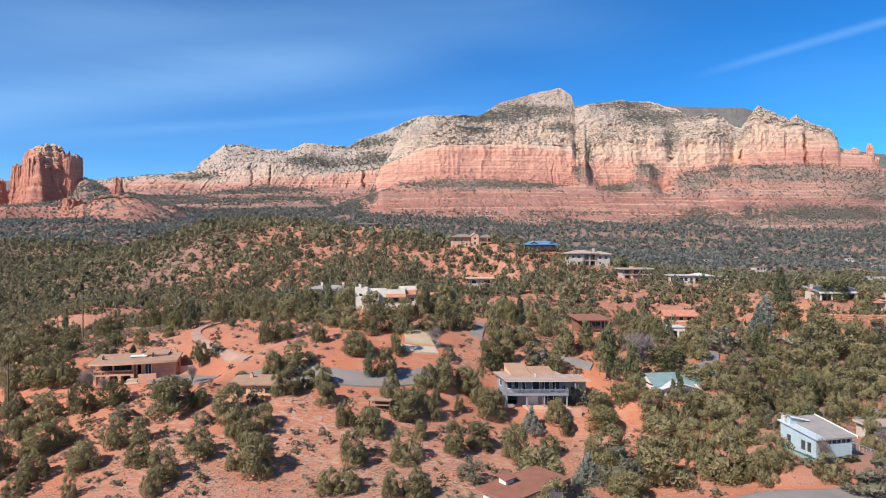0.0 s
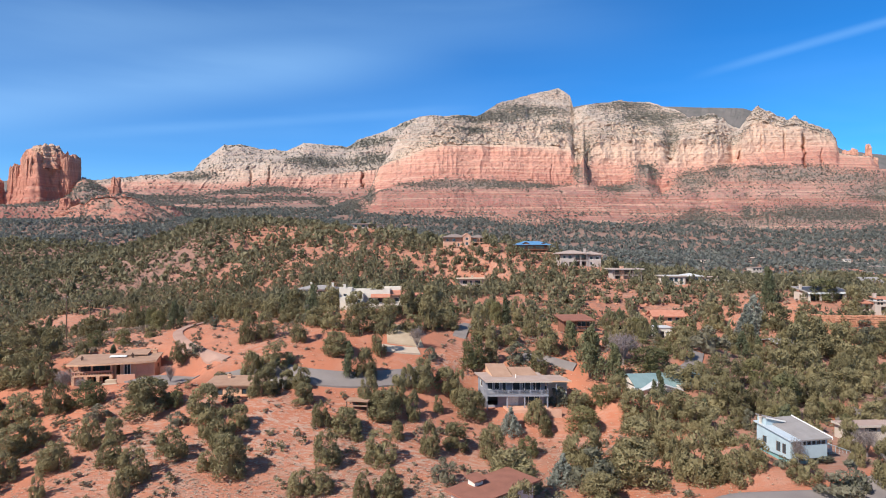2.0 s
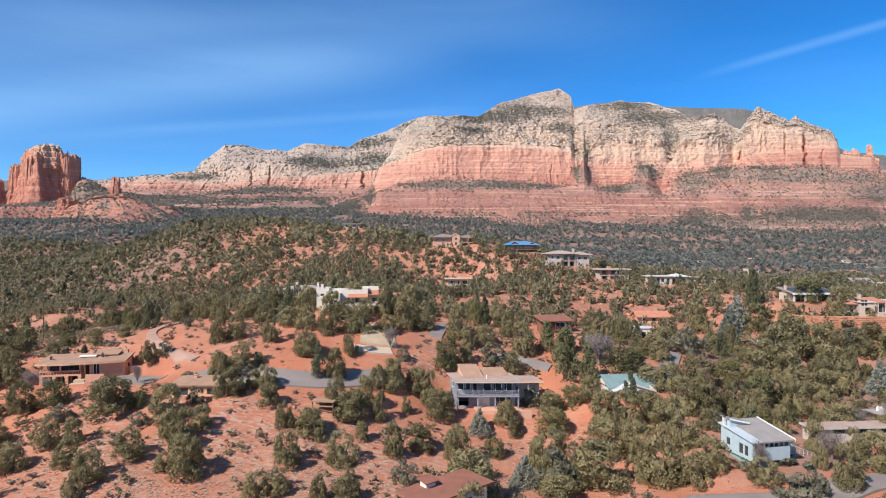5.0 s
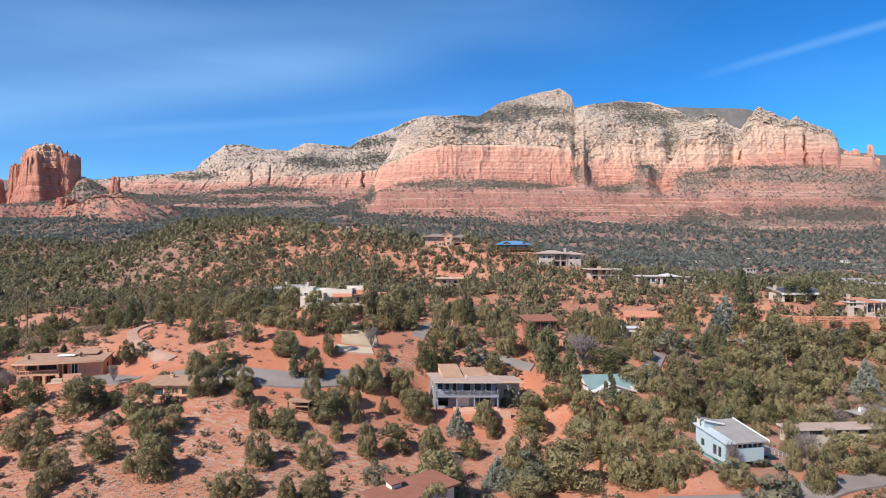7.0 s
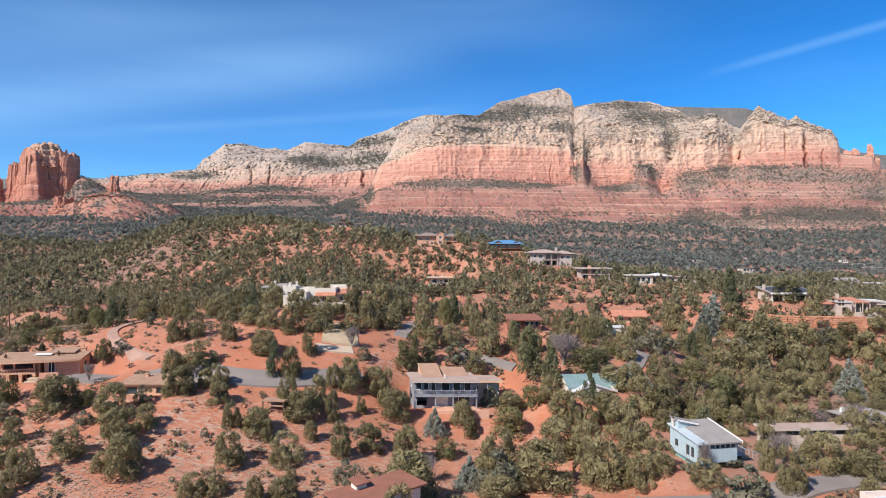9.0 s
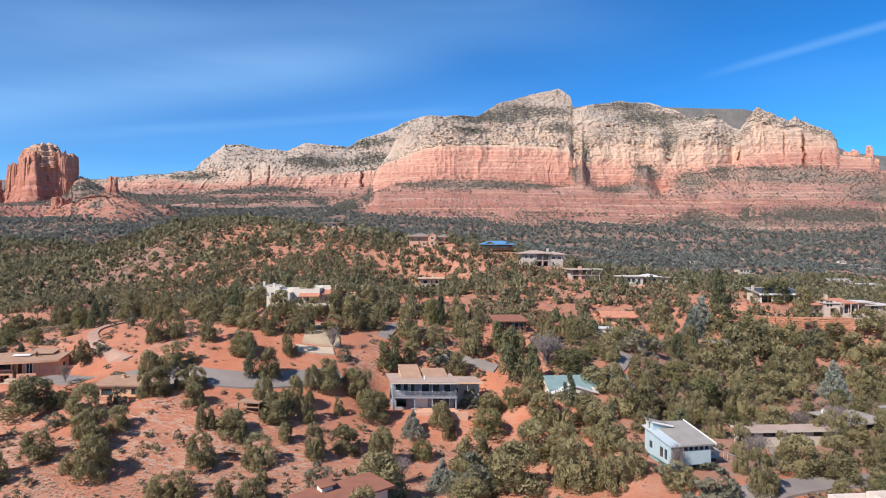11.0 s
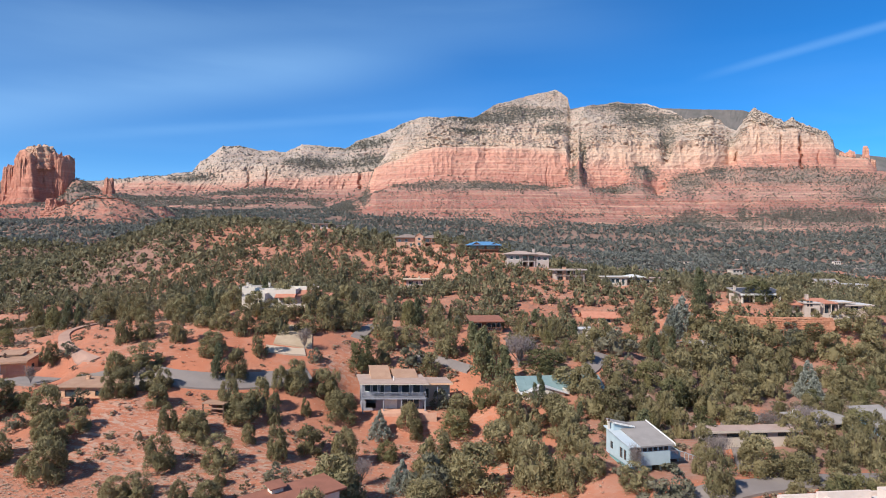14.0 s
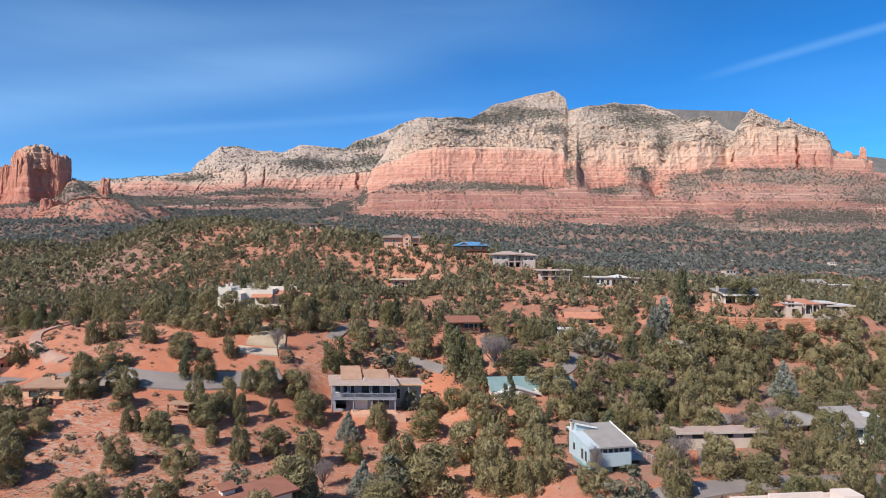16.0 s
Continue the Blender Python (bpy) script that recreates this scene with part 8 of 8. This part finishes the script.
# low grey brush in patches between the junipers
brush_rng = np.random.default_rng(37)
bx, by = scatter(brush_rng, 1.0, 74, 150, 0.8)
patchy = smooth(-0.05, 0.5, fbm(bx / 11, by / 11, 3, 57)) * 0.9 + 0.12
patchy *= 1 - 0.6 * np.exp(-(((bx + 14) / 40) ** 4 + ((by - 86) / 15) ** 4))
pick = free(bx, by, 0.6, False) & (brush_rng.uniform(size=bx.size) < patchy)
bx, by = bx[pick], by[pick]
bw = brush_rng.uniform(0.6, 1.5, bx.size)
woods("grey_brush", "low grey-brown brush growing in patches on red soil", bx, by, surface_z(bx, by) - 0.05, bw, bw * 0.55, clump_templates(brush_rng, 6, 9, 3, 0.34), brush_rng, BRUSH)["category"] = "brush"

# small shrubs and seedlings everywhere between the trees
low_rng = np.random.default_rng(43)
lx, ly = scatter(low_rng, 1.5, 70, 175, 0.82)
thick = np.clip(0.16 + 0.5 * fbm(lx / 14, ly / 14, 3, 67), 0.02, 0.6) + 0.26 * smooth(35, 60, lx)
pick = free(lx, ly, 0.8, False) & (low_rng.uniform(size=lx.size) < thick * (1 - 0.6 * np.exp(-(((lx + 14) / 40) ** 4 + ((ly - 86) / 15) ** 4))))
lx, ly = lx[pick], ly[pick]
lw = low_rng.uniform(0.7, 1.3, lx.size) * low_rng.uniform(0.8, 1.7, lx.size)
woods("low_scrub", "small olive and grey shrubs dotted between the junipers", lx, ly, surface_z(lx, ly) - 0.05, lw, lw * 0.75, clump_templates(low_rng, 8, 12, 8, 0.16), low_rng)["category"] = "shrubs"

# brush between the trees of the hill
hx, hy = scatter(low_rng, 2.0, 165, 340, 0.86)
pick = free(hx, hy, 1.0) & (low_rng.uniform(size=hx.size) < np.clip(0.32 + 0.5 * fbm(hx / 18, hy / 18, 3, 71), 0.05, 0.7))
hx, hy = hx[pick], hy[pick]
hw = low_rng.uniform(0.7, 2.0, hx.size)
woods("hill_brush", "low brush scattered over the red hillside", hx, hy, surface_z(hx, hy) - 0.05, hw, hw * 0.7, clump_templates(low_rng, 6, 5, 3, 0.42), low_rng, BRUSH)["category"] = "brush"

# ---- small things ----


def boulder_mesh(seed):
    rng = np.random.default_rng(seed)
    bm = bmesh.new()
    bmesh.ops.create_icosphere(bm, subdivisions=2, radius=0.5)
    cuts = rng.normal(size=(7, 3))
    cuts /= np.linalg.norm(cuts, axis=1)[:, None]
    for v in bm.verts:
        p = np.array(v.co)
        for c in cuts:
            over = p @ c - 0.36
            if over > 0:
                p = p - c * over * 0.85
        v.co = p * np.array([1.0, 0.8, 0.62])
    me = bpy.data.meshes.new("boulder")
    bm.to_mesh(me)
    bm.free()
    me.materials.append(BOULDER)
    return me


BOULDERS = [boulder_mesh(300 + i) for i in range(6)]
rock_rng = np.random.default_rng(29)


def boulders(cx, cy, rx, ry, count, sizes):
    for _ in range(count):
        x, y = cx + rock_rng.normal() * rx, cy + rock_rng.normal() * ry
        if not free(np.array([x]), np.array([y]), 0.4)[0]:
            continue
        s = rock_rng.uniform(*sizes)
        ob = new("boulder", BOULDERS[int(rock_rng.integers(6))])
        ob.matrix_basis = Matrix.LocRotScale((x, y, float(surface_z(x, y)[0]) + 0.05 * s), Euler((rock_rng.uniform(-0.2, 0.2), rock_rng.uniform(-0.2, 0.2), rock_rng.uniform(0, 6.28))), (s, s, s))
        tagged(ob, "weathered red sandstone boulder lying on the slope", "boulder", group="boulders on the slopes")


boulders(2, 106, 8, 3, 20, (0.4, 1.2))
boulders(-28, 92, 14, 6, 12, (0.3, 0.8))
boulders(12, 98, 9, 5, 9, (0.3, 0.8))
boulders(-2, 118, 8, 2, 16, (0.4, 1.1))
boulders(60, 205, 26, 9, 70, (0.8, 2.4))
boulders(20, 262, 18, 7, 60, (0.9, 2.6))
boulders(36, 104, 6, 4, 10, (0.3, 0.8))


def power_pole(x, y, high):
    top = new("utility_pole")
    top.matrix_basis = pose(x, y, float(surface_z(x, y)[0]), 0, 0, rock_rng.uniform(-15, 15))
    tagged(top, "weathered wooden utility pole with a crossarm", "pole", group="utility poles")
    part("pole", rod(bmesh.new(), (0, 0, -0.5), (0, 0, high), 0.17, 0.12, 10), POLE_WOOD, top)
    arm = part("crossarm", boxes((-1.2, 1.2, -0.26, -0.14, high - 0.9, high - 0.76)), POLE_WOOD, top)
    for dx in (-1.05, -0.4, 0.4, 1.05):
        part("insulator", rod(bmesh.new(), (dx, -0.2, high - 0.76), (dx, -0.2, high - 0.56), 0.05, 0.035, 8), STEEL, arm)
    part("brace", rod(bmesh.new(), (-0.7, -0.16, high - 0.9), (0, -0.14, high - 1.5), 0.03, 0.03, 6), STEEL, top)


def carport(x, y, z, turn):
    h = House("carport", "small brown flat-roofed carport on posts beside the road", x, y, z, turn, "carport")
    h.solid("roof", HUT_ROOF, (-2.0, 2.0, -1.2, 1.2, 1.7, 1.88))
    h.posts(DARK_TRIM, (-1.8, 1.8), -1.0, -0.6, 1.69, 0.16)
    h.posts(DARK_TRIM, (-1.8, 1.8), 1.0, -0.6, 1.69, 0.16)
    h.solid("rail", HUT_ROOF, (-1.7, 1.7, -1.06, -0.94, 0.9, 1.1))


carport(-10.4, 101.6, float(surface_z(-10.4, 101.6)[0]), -8.0)
power_pole(-73.2, 99.6, 10.5)
power_pole(-91.2, 150.0, 12.0)
power_pole(-118.0, 205.0, 12.0)


# ---- retaining wall of sandstone blocks ----
def block_mesh(seed):
    rng = np.random.default_rng(seed)
    bm = boxes((-0.5, 0.5, -0.5, 0.5, -0.5, 0.5))
    for v in bm.verts:
        v.co += Vector(rng.uniform(-0.045, 0.045, 3))
    bmesh.ops.bevel(bm, geom=bm.edges[:], offset=0.06, segments=1, affect="EDGES")
    me = bpy.data.meshes.new("stone_block")
    bm.to_mesh(me)
    bm.free()
    me.materials.append(WALL_STONE)
    return me


def retaining_wall(points, z_top, courses, high):
    top = new("retaining_wall")
    tagged(top, "dry-laid retaining wall of red sandstone blocks below the terrace", "wall")
    meshes = [block_mesh(400 + i) for i in range(6)]
    line = along(points, 0.4)
    length = np.concatenate([[0], np.cumsum(np.linalg.norm(np.diff(line, axis=0), axis=1))])
    for k in range(courses):
        s = -0.6 if k % 2 else 0.0
        while s < length[-1]:
            w = rock_rng.uniform(0.5, 1.7)
            m = min(max(s + w / 2, 0), length[-1])
            x, y = (float(np.interp(m, length, line[:, a])) for a in (0, 1))
            x2, y2 = (float(np.interp(min(m + 0.5, length[-1]), length, line[:, a])) for a in (0, 1))
            x1, y1 = (float(np.interp(max(m - 0.5, 0), length, line[:, a])) for a in (0, 1))
            ob = new("stone_block", meshes[int(rock_rng.integers(6))])
            ob.parent = top
            ob.matrix_basis = Matrix.LocRotScale((x, y + 0.10 * k + rock_rng.uniform(-0.22, 0.22), z_top - (courses - k - 0.5) * high), Euler((rock_rng.uniform(-0.1, 0.1), rock_rng.uniform(-0.06, 0.06), math.atan2(y2 - y1, x2 - x1) + rock_rng.uniform(-0.12, 0.12))), (w - 0.05, 0.9, (high - 0.03) * rock_rng.uniform(0.8, 1.15)))
            s += w


retaining_wall([(111, 170.5), (112, 167), (117, 165.4), (124, 164.8), (130, 164.2), (133.5, 164.0)], 11.2, 9, 0.55)
